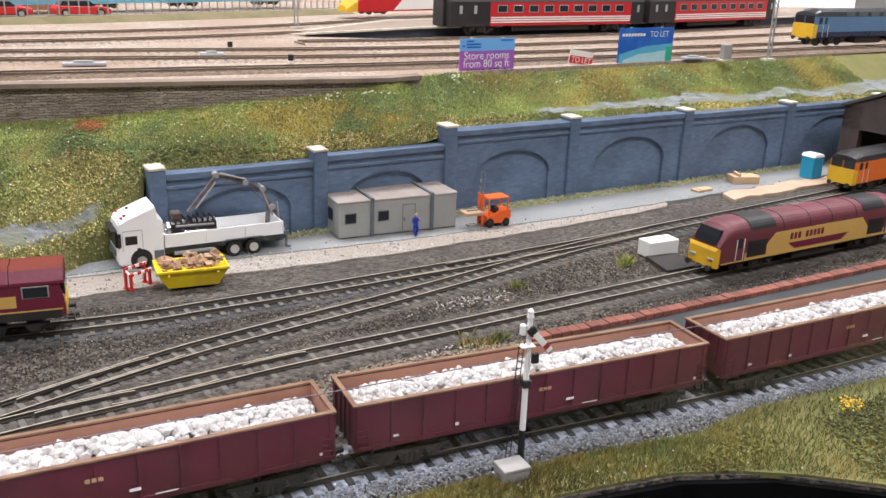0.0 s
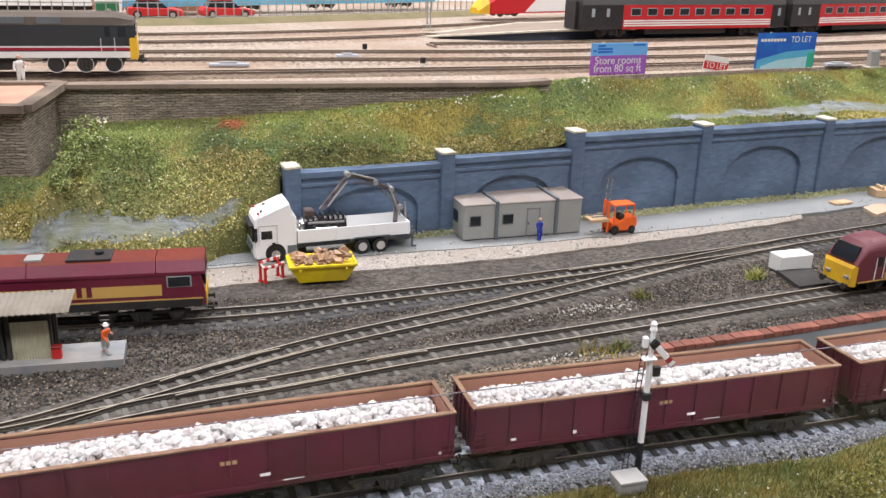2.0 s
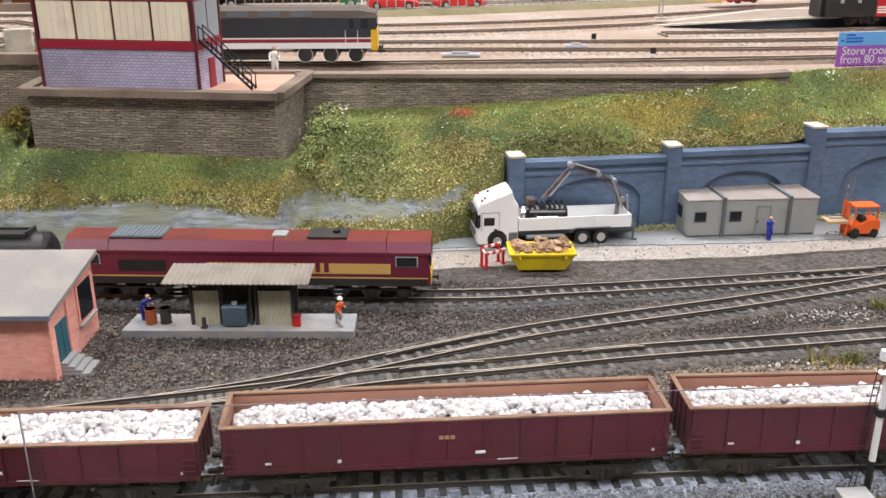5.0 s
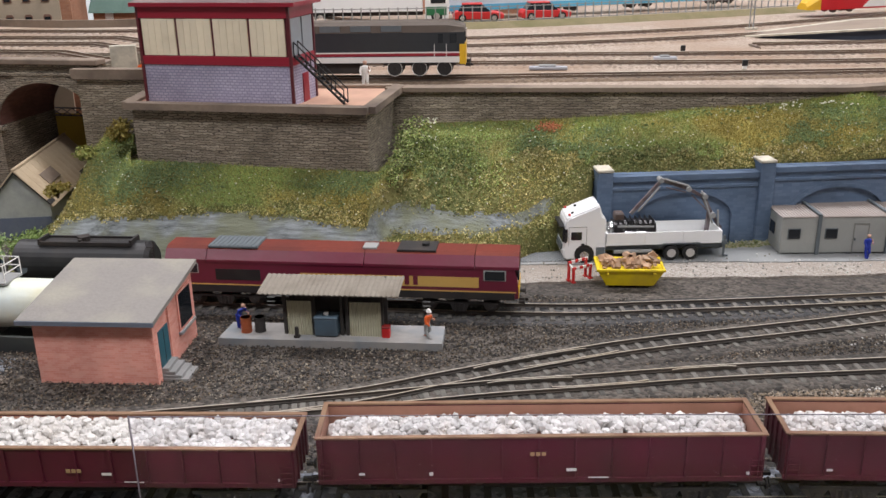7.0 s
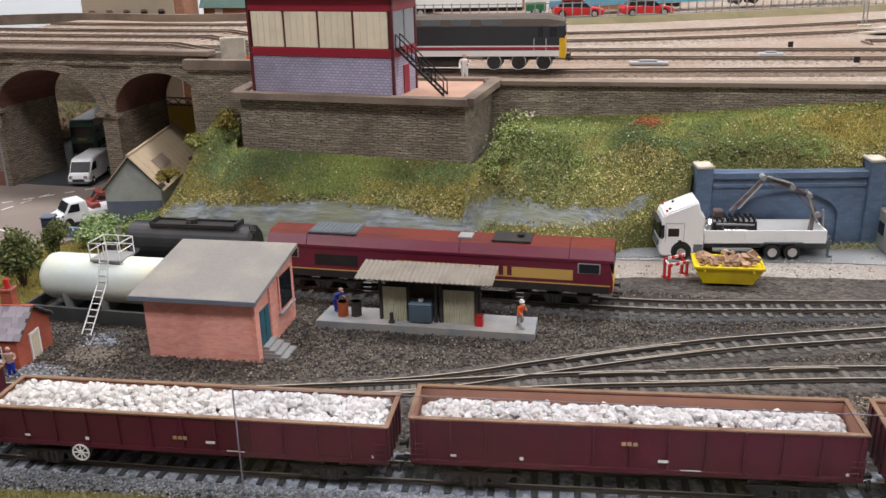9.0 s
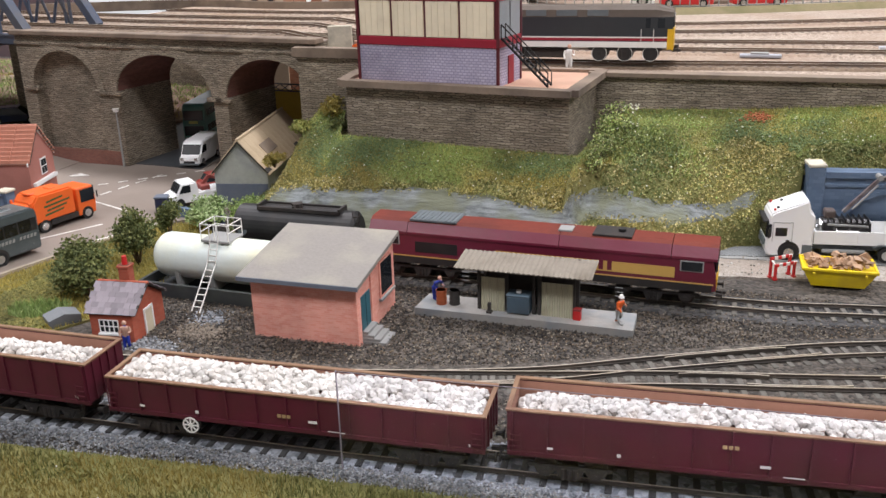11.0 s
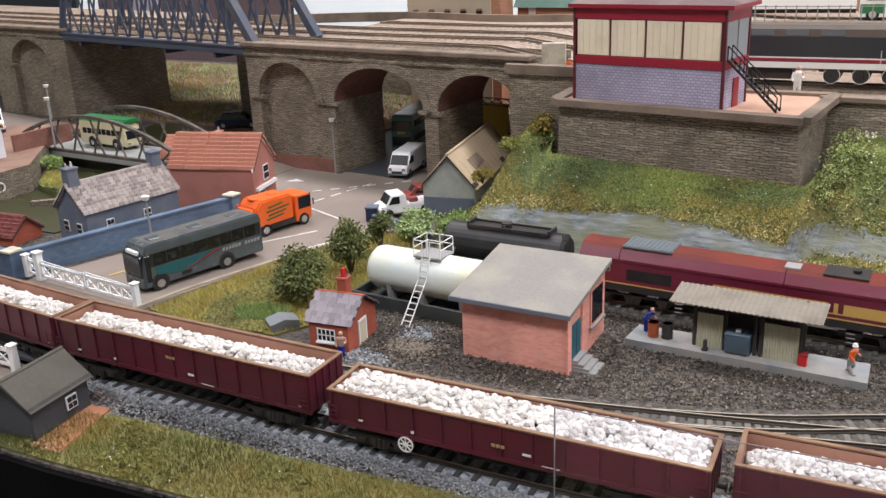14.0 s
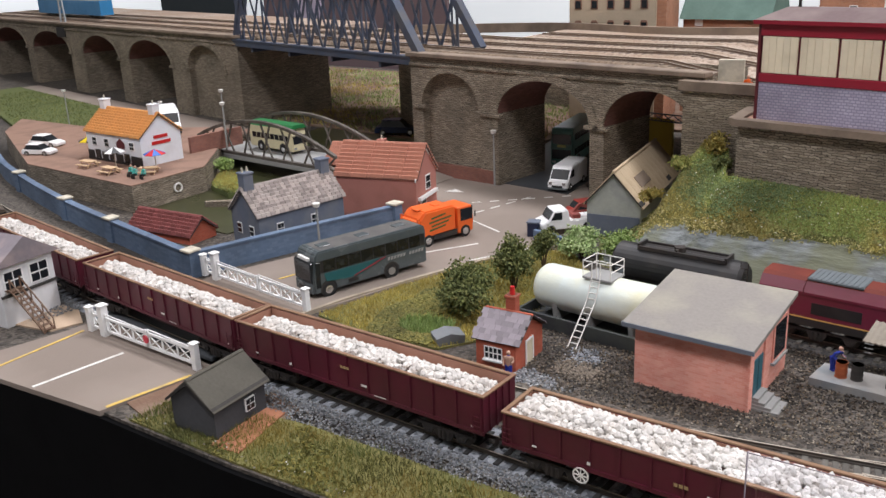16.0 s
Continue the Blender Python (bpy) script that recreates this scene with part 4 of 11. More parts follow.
def bogie(parent, x, axles=(-0.013, 0.013), half=0.0125, r=0.0062, low=0.0063, long=0.022):
    """A truck frame with springs, boxes and wheelsets."""
    z = RAIL_TOP + r
    bm = bmesh.new()
    for y in (-half - 0.0022, half + 0.0022):
        s = -1 if y < 0 else 1
        box(bm, x - long, y - 0.0009, z + 0.0026, x + long, y + 0.0009, z + 0.0046, 0.0003)
        prism(bm, [(x - 0.0075, z + 0.0028), (x + 0.0075, z + 0.0028), (x + 0.0050, z - 0.0034), (x - 0.0050, z - 0.0034)], y - 0.0008, y + 0.0008, "y")
        for ax in axles:
            prism(bm, [(x + ax - 0.0050, z + 0.0028), (x + ax + 0.0050, z + 0.0028), (x + ax + 0.0024, z - 0.0022), (x + ax - 0.0024, z - 0.0022)], y - 0.0010, y + 0.0010, "y")
            rod(bm, (x + ax, y, z), (x + ax, y + s * 0.0020, z), 0.0016, n=10)
        for k in (-0.003, 0, 0.003):
            rod(bm, (x + k, y + s * 0.0012, z - 0.003), (x + k, y + s * 0.0012, z + 0.003), 0.0011, n=8)
    box(bm, x - 0.004, -half, z, x + 0.004, half, z + 0.004)
    ob = part("bogie", bm, M["underframe"], parent)
    for ax in axles:
        wheelset(ob, x + ax, z, 0.0083, r)
    return ob


def spoked_wheel(bm, x, y, z, r):
    for i in range(20):
        a, b = 2 * math.pi * i / 20, 2 * math.pi * (i + 1) / 20
        bar(bm, (x + r * math.cos(a), y, z + r * math.sin(a)), (x + r * math.cos(b), y, z + r * math.sin(b)), 0.0007)
    for i in range(8):
        a = 2 * math.pi * i / 8
        bar(bm, (x, y, z), (x + r * math.cos(a), y, z + r * math.sin(a)), 0.0006)
    rod(bm, (x, y - 0.0005, z), (x, y + 0.0005, z), r * 0.25)


def buffers(parent, x, s, half=0.0115, z=0.0155):
    for y in (-half, half):
        bm = bmesh.new()
        rod(bm, (x, y, z), (x + s * 0.004, y, z), 0.0014)
        rod(bm, (x + s * 0.004, y, z), (x + s * 0.0048, y, z), 0.0028, n=12)
        part("buffer", bm, M["underframe"], parent)
    bm = bmesh.new()
    box(bm, min(x, x + s * 0.007), -0.0012, z - 0.003, max(x, x + s * 0.007), 0.0012, z - 0.001)
    part("coupling", bm, M["underframe"], parent)


WAGON_HALF, WAGON_WIDE = 0.1105, 0.0175


def wagon_body(tall, seed):
    top = 0.0480 if tall else 0.0425
    low, t = (0.0225 if tall else 0.0212), 0.0013
    hx, hy = WAGON_HALF, WAGON_WIDE
    label = ("maroon high-sided bogie box wagon" if tall else "maroon low-sided bogie box wagon") + " heaped with white stone"
    w = thing("box_wagon", pose(0, 0, 0), label, "freight wagon", "box wagons of the stone train")
    for s, nm in ((-1, "side"), (1, "side")):
        bm = bmesh.new()
        y0, y1 = sorted((s * hy, s * (hy - t)))
        box(bm, -hx, y0, low, hx, y1, top - 0.001)
        n = 12
        for i in range(n + 1):
            x = -hx + 0.002 + (2 * hx - 0.004) * i / n
            ya, yb = sorted((s * hy, s * (hy + 0.0011)))
            box(bm, x - 0.0007, ya, low + 0.0015, x + 0.0007, yb, top - 0.0012)
        ya, yb = sorted((s * (hy - 0.001), s * (hy + 0.0008)))
        box(bm, -hx, ya, low - 0.001, hx, yb, low + 0.0015)
        ob = part(nm, bm, M["maroon"], w)
        bm = bmesh.new()
        yc = s * (hy + 0.0013)
        for k in range(3):
            box(bm, -0.005 + 0.0028 * k, yc - 0.0001, low + (0.0148 if tall else 0.0075), -0.0029 + 0.0028 * k, yc + 0.0001, low + (0.0168 if tall else 0.0095))
        part("lettering", bm, M["decal_gold"], ob, "gold lettering bars")
        for x, z, ww, hh in ((0.013, low + 0.006, 0.005, 0.0015), (-0.09, low + 0.0045, 0.003, 0.0012), (-0.055, low + 0.004, 0.002, 0.0018), (0.102, low + 0.003, 0.0016, 0.0016), (0.024, low + 0.002, 0.010, 0.0005)):
            part("stencil", one(box, x, yc - 0.0001, z, x + ww, yc + 0.0001, z + hh), M["decal_white"], ob)
    for s in (-1, 1):
        bm = bmesh.new()
        x0, x1 = sorted((s * hx, s * (hx - t)))
        box(bm, x0, -hy + t, low, x1, hy - t, top - 0.001)
        for y in (-0.011, -0.0035, 0.0035, 0.011):
            xa, xb = sorted((s * hx, s * (hx + 0.001)))
            box(bm, xa, y - 0.0007, low, xb, y + 0.0007, top - 0.0012)
        ob = part("end", bm, M["maroon"], w)
        bm = bmesh.new()
        xl = s * (hx - 0.004)
        for yl in (-hy - 0.0022,):
            for dx in (-0.003, 0.003):
                bar(bm, (xl + dx, yl, low), (xl + dx, yl, low + 0.013), 0.0005)
            for k in range(4):
                bar(bm, (xl - 0.003, yl, low + 0.002 + 0.0032 * k), (xl + 0.003, yl, low + 0.002 + 0.0032 * k), 0.0005)
        part("ladder", bm, M["maroon"], w)
        buffers(w, s * hx, s)
        bogie(w, s * (hx - 0.032))
    part("floor", one(box, -hx + t, -hy + t, low + 0.001, hx - t, hy - t, low + 0.003), M["inner"], w)
    bm = bmesh.new()
    for s in (-1, 1):
        y0, y1 = sorted((s * (hy - t - 0.0004), s * (hy - t)))
        box(bm, -hx + t, y0, low + 0.003, hx - t, y1, top - 0.002)
        x0, x1 = sorted((s * (hx - t - 0.0004), s * (hx - t)))
        box(bm, x0, -hy + t, low + 0.003, x1, hy - t, top - 0.002)
    part("lining", bm, M["inner"], w, "pinkish brown inside lining")
    bm = bmesh.new()
    for s in (-1, 1):
        y0, y1 = sorted((s * (hy - t - 0.0005), s * (hy + 0.0008)))
        box(bm, -hx - 0.0008, y0, top - 0.0012, hx + 0.0008, y1, top, 0.0002)
        x0, x1 = sorted((s * (hx - t - 0.0005), s * (hx + 0.0008)))
        box(bm, x0, -hy + t, top - 0.0012, x1, hy - t, top, 0.0002)
    part("rim", bm, M["rim"], w, "ochre top rim")
    bm = bmesh.new()
    box(bm, -hx + 0.004, -0.006, low - 0.003, hx - 0.004, 0.006, low)
    box(bm, -0.02, -0.012, low - 0.008, 0.02, -0.007, low)
    for x in (-0.078, 0.078):
        box(bm, x - 0.006, -0.010, low - 0.0065, x + 0.006, 0.010, low)
    for x in (-0.045, 0.045):
        bar(bm, (x, -0.0120, low), (x * 0.55, -0.0120, low - 0.0070), 0.0008)
    bar(bm, (-0.025, -0.0120, low - 0.0070), (0.025, -0.0120, low - 0.0070), 0.0008)
    for x in (-0.03, 0.03):
        rod(bm, (x, -0.013, low - 0.004), (x, 0.013, low - 0.004), 0.0022)
    part("underframe", bm, M["underframe"], w)
    bm = bmesh.new()
    if tall:
        bm.free()
    else:
        spoked_wheel(bm, -0.058, -hy - 0.003, low - 0.003, 0.0046)
        part("handwheel", bm, M["decal_white"], w, "white spoked handbrake wheel")
    rng = np.random.default_rng(seed)
    heap, level = [], (top - (0.0135 if tall else 0.0055))
    for layer in range(3):
        n = 1000 if layer == 0 else 640
        xs, ys = rng.uniform(-hx + 0.004, hx - 0.004, n), rng.uniform(-hy + 0.0032, hy - 0.0032, n)
        edge = np.minimum(1, np.minimum((hx - np.abs(xs)) / 0.014, (hy - np.abs(ys)) / 0.013))
        zs = level + (0.0090 if tall else 0.0050) * edge + (layer - 1) * 0.0009 + rng.normal(0, 0.0007, n)
        heap += list(zip(xs, ys, zs))
    scatter("load", heap, 0.0021, M["stones"], "heap of white limestone lumps", "", flat=0.95, jitter=0.26, base=(ICO_V, ICO_F), parent=w)
    return w


def along(path_pts):
    """Arc-length lookup for a track: place, heading."""
    d = way_of(path_pts, 0.002)
    xs = [p[0] for p in d]

    def at_x(x):
        i = min(range(len(xs)), key=lambda k: abs(xs[k] - x))
        return i

    def at(i):
        i = max(0, min(len(d) - 1, i))
        return d[i]
    return at_x, at


def on_track(pts, x, half):
    """The pose of a vehicle whose middle is at x, its two trucks half apart from it."""
    at_x, at = along(pts)
    i, k = at_x(x), int(half / 0.002)
    a, b = at(i - k), at(i + k)
    return pose((a[0] + b[0]) / 2, (a[1] + b[1]) / 2, 0, 0, 0, math.degrees(math.atan2(b[1] - a[1], b[0] - a[0])))


GAP, PITCH = -0.335, 0.2320
tall_wagon, low_wagon = wagon_body(True, 1), wagon_body(False, 2)
low_wagon.matrix_basis = on_track(FRONT, GAP + 0.5 * PITCH, 0.078)
tall_wagon.matrix_basis = on_track(FRONT, GAP - 0.5 * PITCH, 0.078)
for k in (1.47, 2.47):
    copy_thing(tall_wagon, on_track(FRONT, GAP - k * PITCH, 0.078))
for k in range(1, 6):
    copy_thing(tall_wagon, on_track(FRONT, GAP + (k + 0.5) * PITCH, 0.078))


def loco66(m):
    """Long maroon freight loco with a gold band and flat-sided ends."""
    w = thing("diesel_locomotive", m, "long maroon and gold diesel freight locomotive on the siding", "locomotive", "yard locomotives")
    L, W = 0.138, 0.0172
    sill, eave, top = 0.0195, 0.0455, 0.0545
    bm = bmesh.new()
    loft(bm, [[(x, -W, sill), (x, -W, eave - 0.002), (x, W, eave - 0.002), (x, W, sill)] for x in (-L + 0.003, L - 0.003)])
    for s in (-1, 1):
        prism(bm, [(s * (L - 0.003), sill), (s * L, sill + 0.001), (s * (L - 0.0005), sill + 0.012), (s * (L - 0.003), eave - 0.002)], -W, W, "y")
    body = part("body", bm, M["loco_maroon"], w)
    for x0, x1 in ((-L, -L + 0.033), (-L + 0.0335, 0.02), (0.0205, L - 0.0335), (L - 0.033, L)):
        bm = bmesh.new()
        prism(bm, [(-W - 0.0004, eave - 0.002), (-W - 0.0002, eave), (-W * 0.72, top - 0.002), (-W * 0.5, top), (W * 0.5, top), (W * 0.72, top - 0.002), (W + 0.0002, eave), (W + 0.0004, eave - 0.002)], x0, x1, "x")
        panel = part("roof_panel", bm, M["loco_red"], w, "dull red weathered roof panel")
        for s in (-1, 1):
            part("shoulder", one(prism, [(s * (W + 0.0007), eave - 0.002), (s * (W + 0.0005), eave), (s * (W * 0.74), top - 0.0019), (s * (W * 0.70), top - 0.0028), (s * (W - 0.001), eave - 0.002)], x0, x1, "x"), M["loco_maroon"], panel, "maroon roof shoulder")
    part("roof_fan_grille", one(box, -L + 0.034, -0.0125, top - 0.001, -L + 0.074, 0.0125, top + 0.0008, 0.0003), M["grille"], w, "grey slatted fan grille")
    for k in range(11):
        part("grille_slat", one(box, -L + 0.036 + k * 0.0036, -0.012, top + 0.0008, -L + 0.0372 + k * 0.0036, 0.012, top + 0.0013), M["grille"], w)
    part("exhaust_panel", one(box, 0.045, -0.011, top - 0.001, 0.075, 0.011, top + 0.0008, 0.0003), M["underframe"], w, "sooty exhaust panel")
    bm = bmesh.new()
    rod(bm, (0.066, 0, top), (0.066, 0, top + 0.003), 0.0028, n=14)
    part("exhaust", bm, M["black"], w)
    part("roof_vent", one(box, 0.018, -0.009, top - 0.001, 0.029, 0.003, top + 0.0012, 0.0003), M["grey"], w, "pale roof vent")
    for s in (-1, 1):
        y0, y1 = sorted((s * W, s * (W + 0.0003)))
        bm = bmesh.new()
        box(bm, -0.030, y0, sill + 0.0088, L - 0.030, y1, sill + 0.0170)
        part("gold_band", bm, M["loco_gold"], body, "broad gold side band")
        part("gold_line", one(box, -L + 0.004, y0, sill + 0.0052, L - 0.002, y1 + 0.0002 * (s > 0), sill + 0.0061), M["loco_gold"], body)
        part("solebar", one(box, -L + 0.003, min(y0, y1 - 0.0006 * (s < 0)), sill - 0.0005, L - 0.003, y1, sill + 0.0052), M["underframe"], body, "black strip along the solebar")
        bm = bmesh.new()
        for x in (-L + 0.058, 0.055, 0.0605):
            if x < 0:
                box(bm, x - 0.018, y0, sill + 0.0095, x + 0.018, y1 + s * 0.0002 if s > 0 else y1, sill + 0.0185)
        part("side_grille", bm, M["black"], body, "large black side grille")
        for x in (0.054, 0.0605):
            ya, yb = sorted((s * (W + 0.0003), s * (W + 0.0005)))
            part("number_bar", one(box, x - 0.0025, ya, sill + 0.010, x + 0.001, yb, sill + 0.0178), M["loco_maroon"], body)
        for x in (L - 0.018, -L + 0.018):
            bm = bmesh.new()
            ya, yb = sorted((s * (W - 0.0002), s * (W + 0.0004)))
            box(bm, x - 0.0085, ya, eave - 0.0115, x + 0.0085, yb, eave - 0.003, 0.0003)
            cw = part("cab_window", bm, M["grey"], body, "cab side window in a grey frame")
            ya, yb = sorted((s * (W + 0.0003), s * (W + 0.0006)))
            part("pane", one(box, x - 0.0075, ya, eave - 0.0107, x + 0.0075, yb, eave - 0.0038), M["window"], cw)
        for x in (-0.055, 0.068):
            for k in range(3):
                ya, yb = sorted((s * W, s * (W + 0.001)))
                part("step", one(box, x - 0.003, ya, sill - 0.004 - 0.0035 * k, x + 0.003, yb, sill - 0.0036 - 0.0035 * k), M["grey"], w)
    for s in (-1, 1):
        xa, xb = sorted((s * (L - 0.0004), s * (L + 0.0003)))
        for ya, yb in ((-W * 0.85, -0.001), (0.001, W * 0.85)):
            part("windscreen", one(box, xa - 0.0006, ya, eave - 0.011, xb, yb, eave - 0.003), M["window"], w)
        part("warning_panel", one(box, xa, -W * 0.9, sill + 0.0005, xb, W * 0.9, sill + 0.010), M["loco_yellow"], w, "yellow warning panel")
        buffers(w, s * L, s)
        bogie(w, s * (L - 0.045), (-0.024, 0, 0.024), long=0.034)
    bm = bmesh.new()
    prism(bm, [(-0.030, 0.019), (0.030, 0.019), (0.026, 0.0095), (-0.026, 0.0095)], -0.014, 0.014, "y")
    box(bm, -L + 0.004, -0.013, sill - 0.002, L - 0.004, 0.013, sill)
    part("fuel_tank", bm, M["underframe"], w, "black fuel tank and frame")
    return w


loco66(on_track(BACK, -0.139, 0.09))


def loco67(m):
    """Streamlined maroon loco with a wide gold flash and a yellow sloping nose."""
    w = thing("diesel_locomotive", m, "maroon and gold streamlined diesel locomotive with a yellow nose", "locomotive", "yard locomotives")
    L, W = 0.130, 0.0175
    sill, eave, top = 0.0165, 0.040, 0.0525

    def ring(x, k, z0, e, t):
        roof = [(x, -W * k * math.copysign(abs(math.cos(a)) ** 0.75, math.cos(a)), e + (t - e) * math.sin(a) ** 0.9) for a in np.linspace(0, math.pi, 15)]
        return [(x, -W * k, z0)] + roof + [(x, W * k, z0)]
    bm = bmesh.new()
    ends = [(0.003, 0.93, sill + 0.0140, sill + 0.0170), (0.0060, 0.95, sill + 0.0175, sill + 0.0235), (0.0095, 0.97, sill + 0.0205, top - 0.0070), (0.0130, 0.985, eave - 0.0015, top - 0.0032), (0.020, 1.0, eave, top - 0.0008), (0.032, 1.0, eave, top)]
    loft(bm, [ring(-L + d, k, sill, e, t) for d, k, e, t in ends] + [ring(L - d, k, sill, e, t) for d, k, e, t in ends[::-1]])
    body = part("body", bm, M["dusty_maroon"], w)
    for s in (-1, 1):
        bm = bmesh.new()
        loft(bm, [[(s * x, -W * k, sill - 0.003), (s * x, -W * k, z), (s * x, W * k, z), (s * x, W * k, sill - 0.003)] for x, k, z in ((L - 0.0045, 0.962, sill + 0.0140), (L - 0.0020, 0.93, sill + 0.0150), (L - 0.0005, 0.84, sill + 0.0120))])
        part("nose", bm, M["loco_yellow"], w, "bright yellow nose")
        bm = bmesh.new()
        loft(bm, [[(s * (L - d), -W * k, z), (s * (L - d), W * k, z), (s * (L - d - 0.004), W * k, z), (s * (L - d - 0.004), -W * k, z)] for d, k, z in ((0.0022, 0.70, sill + 0.0172), (0.0048, 0.72, sill + 0.0232), (0.0080, 0.66, sill + 0.0290))])
        part("windscreen", bm, M["window"], w, "single raked windscreen")
        bm = bmesh.new()
        for y in (-0.010, 0.010):
            bm = bmesh.new()
            box(bm, min(s * (L - 0.002), s * (L + 0.0004)), y - 0.003, sill + 0.002, max(s * (L - 0.002), s * (L + 0.0004)), y + 0.003, sill + 0.0052, 0.0005)
            part("headlight", bm, M["chrome"], w)
        buffers(w, s * (L - 0.001), s, z=0.0135)
        bogie(w, s * (L - 0.050), (-0.018, 0.018), long=0.028)
        y0, y1 = sorted((s * W, s * (W + 0.0004)))
        band = [(-L + 0.006, sill + 0.0002), (L - 0.006, sill + 0.0002), (L - 0.006, sill + 0.0012), (L - 0.034, sill + 0.0012), (L - 0.034, sill + 0.007), (L - 0.056, sill + 0.007), (L - 0.070, sill + 0.0215), (-L + 0.070, sill + 0.0215), (-L + 0.056, sill + 0.007), (-L + 0.034, sill + 0.007), (-L + 0.034, sill + 0.0012), (-L + 0.006, sill + 0.0012)]
        bm = bmesh.new()
        prism(bm, band, y0, y1, "y")
        gold = part("gold_flash", bm, M["loco_gold"], body, "wide golden side flash")
        bm = bmesh.new()
        ya, yb = sorted((s * (W + 0.0004), s * (W + 0.0006)))
        prism(bm, [(-L + 0.088, sill + 0.0095), (L - 0.088, sill + 0.0095), (L - 0.098, sill + 0.0035), (-L + 0.098, sill + 0.0035)], ya, yb, "y")
        part("lower_flash", bm, M["loco_maroon"], gold)
        bm = bmesh.new()
        for k in range(9):
            if k != 3:
                box(bm, -0.040 + k * 0.0052, ya, sill + 0.0125, -0.0365 + k * 0.0052, yb, sill + 0.0185)
        part("lettering", bm, M["loco_maroon"], gold, "maroon lettering bars")
        for sx in (-1, 1):
            part("side_grille", one(box, min(sx * (L - 0.036), sx * (L - 0.060)), ya, sill + 0.003, max(sx * (L - 0.036), sx * (L - 0.060)), yb + 0.0001, sill + 0.0175), M["black"], body, "black side grille")
        for sx in (-1, 1):
            for dx in (0.022, 0.031):
                bm = bmesh.new()
                bar(bm, (sx * (L - dx), s * (W + 0.0008), sill + 0.002), (sx * (L - dx), s * (W + 0.0008), sill + 0.021), 0.0006)
                part("handrail", bm, M["decal_white"], w, "white cab handrail")
            part("cab_window", one(box, min(sx * (L - 0.024), sx * (L - 0.029)), y0, sill + 0.013, max(sx * (L - 0.024), sx * (L - 0.029)), y1, sill + 0.021), M["window"], body)
    for x0, x1 in ((-0.092, -0.060), (0.060, 0.092)):
        bm = bmesh.new()
        loft(bm, [[(px, py * 1.012, pz + 0.0005) for px, py, pz in ring(x, 1.0, eave + 0.004, eave, top)[2:-2]] for x in (x0, x1)])
        part("roof_radiator", bm, M["black"], w, "black roof radiator panel")
    for x in (-0.050, -0.015, 0.015, 0.050):
        bm = bmesh.new()
        loft(bm, [[(px, py * 1.006, pz + 0.0003) for px, py, pz in ring(x + d, 1.0, eave - 0.001, eave, top)] for d in (-0.0005, 0.0005)])
        part("roof_seam", bm, M["underframe"], w)
    bm = bmesh.new()
    box(bm, -0.030, -0.015, 0.008, 0.030, 0.015, sill - 0.001, 0.001)
    box(bm, -L + 0.01, -0.013, sill - 0.003, L - 0.01, 0.013, sill)
    part("fuel_tank", bm, M["underframe"], w)
    return w


loco67(on_track(SECOND, 0.634, 0.08))


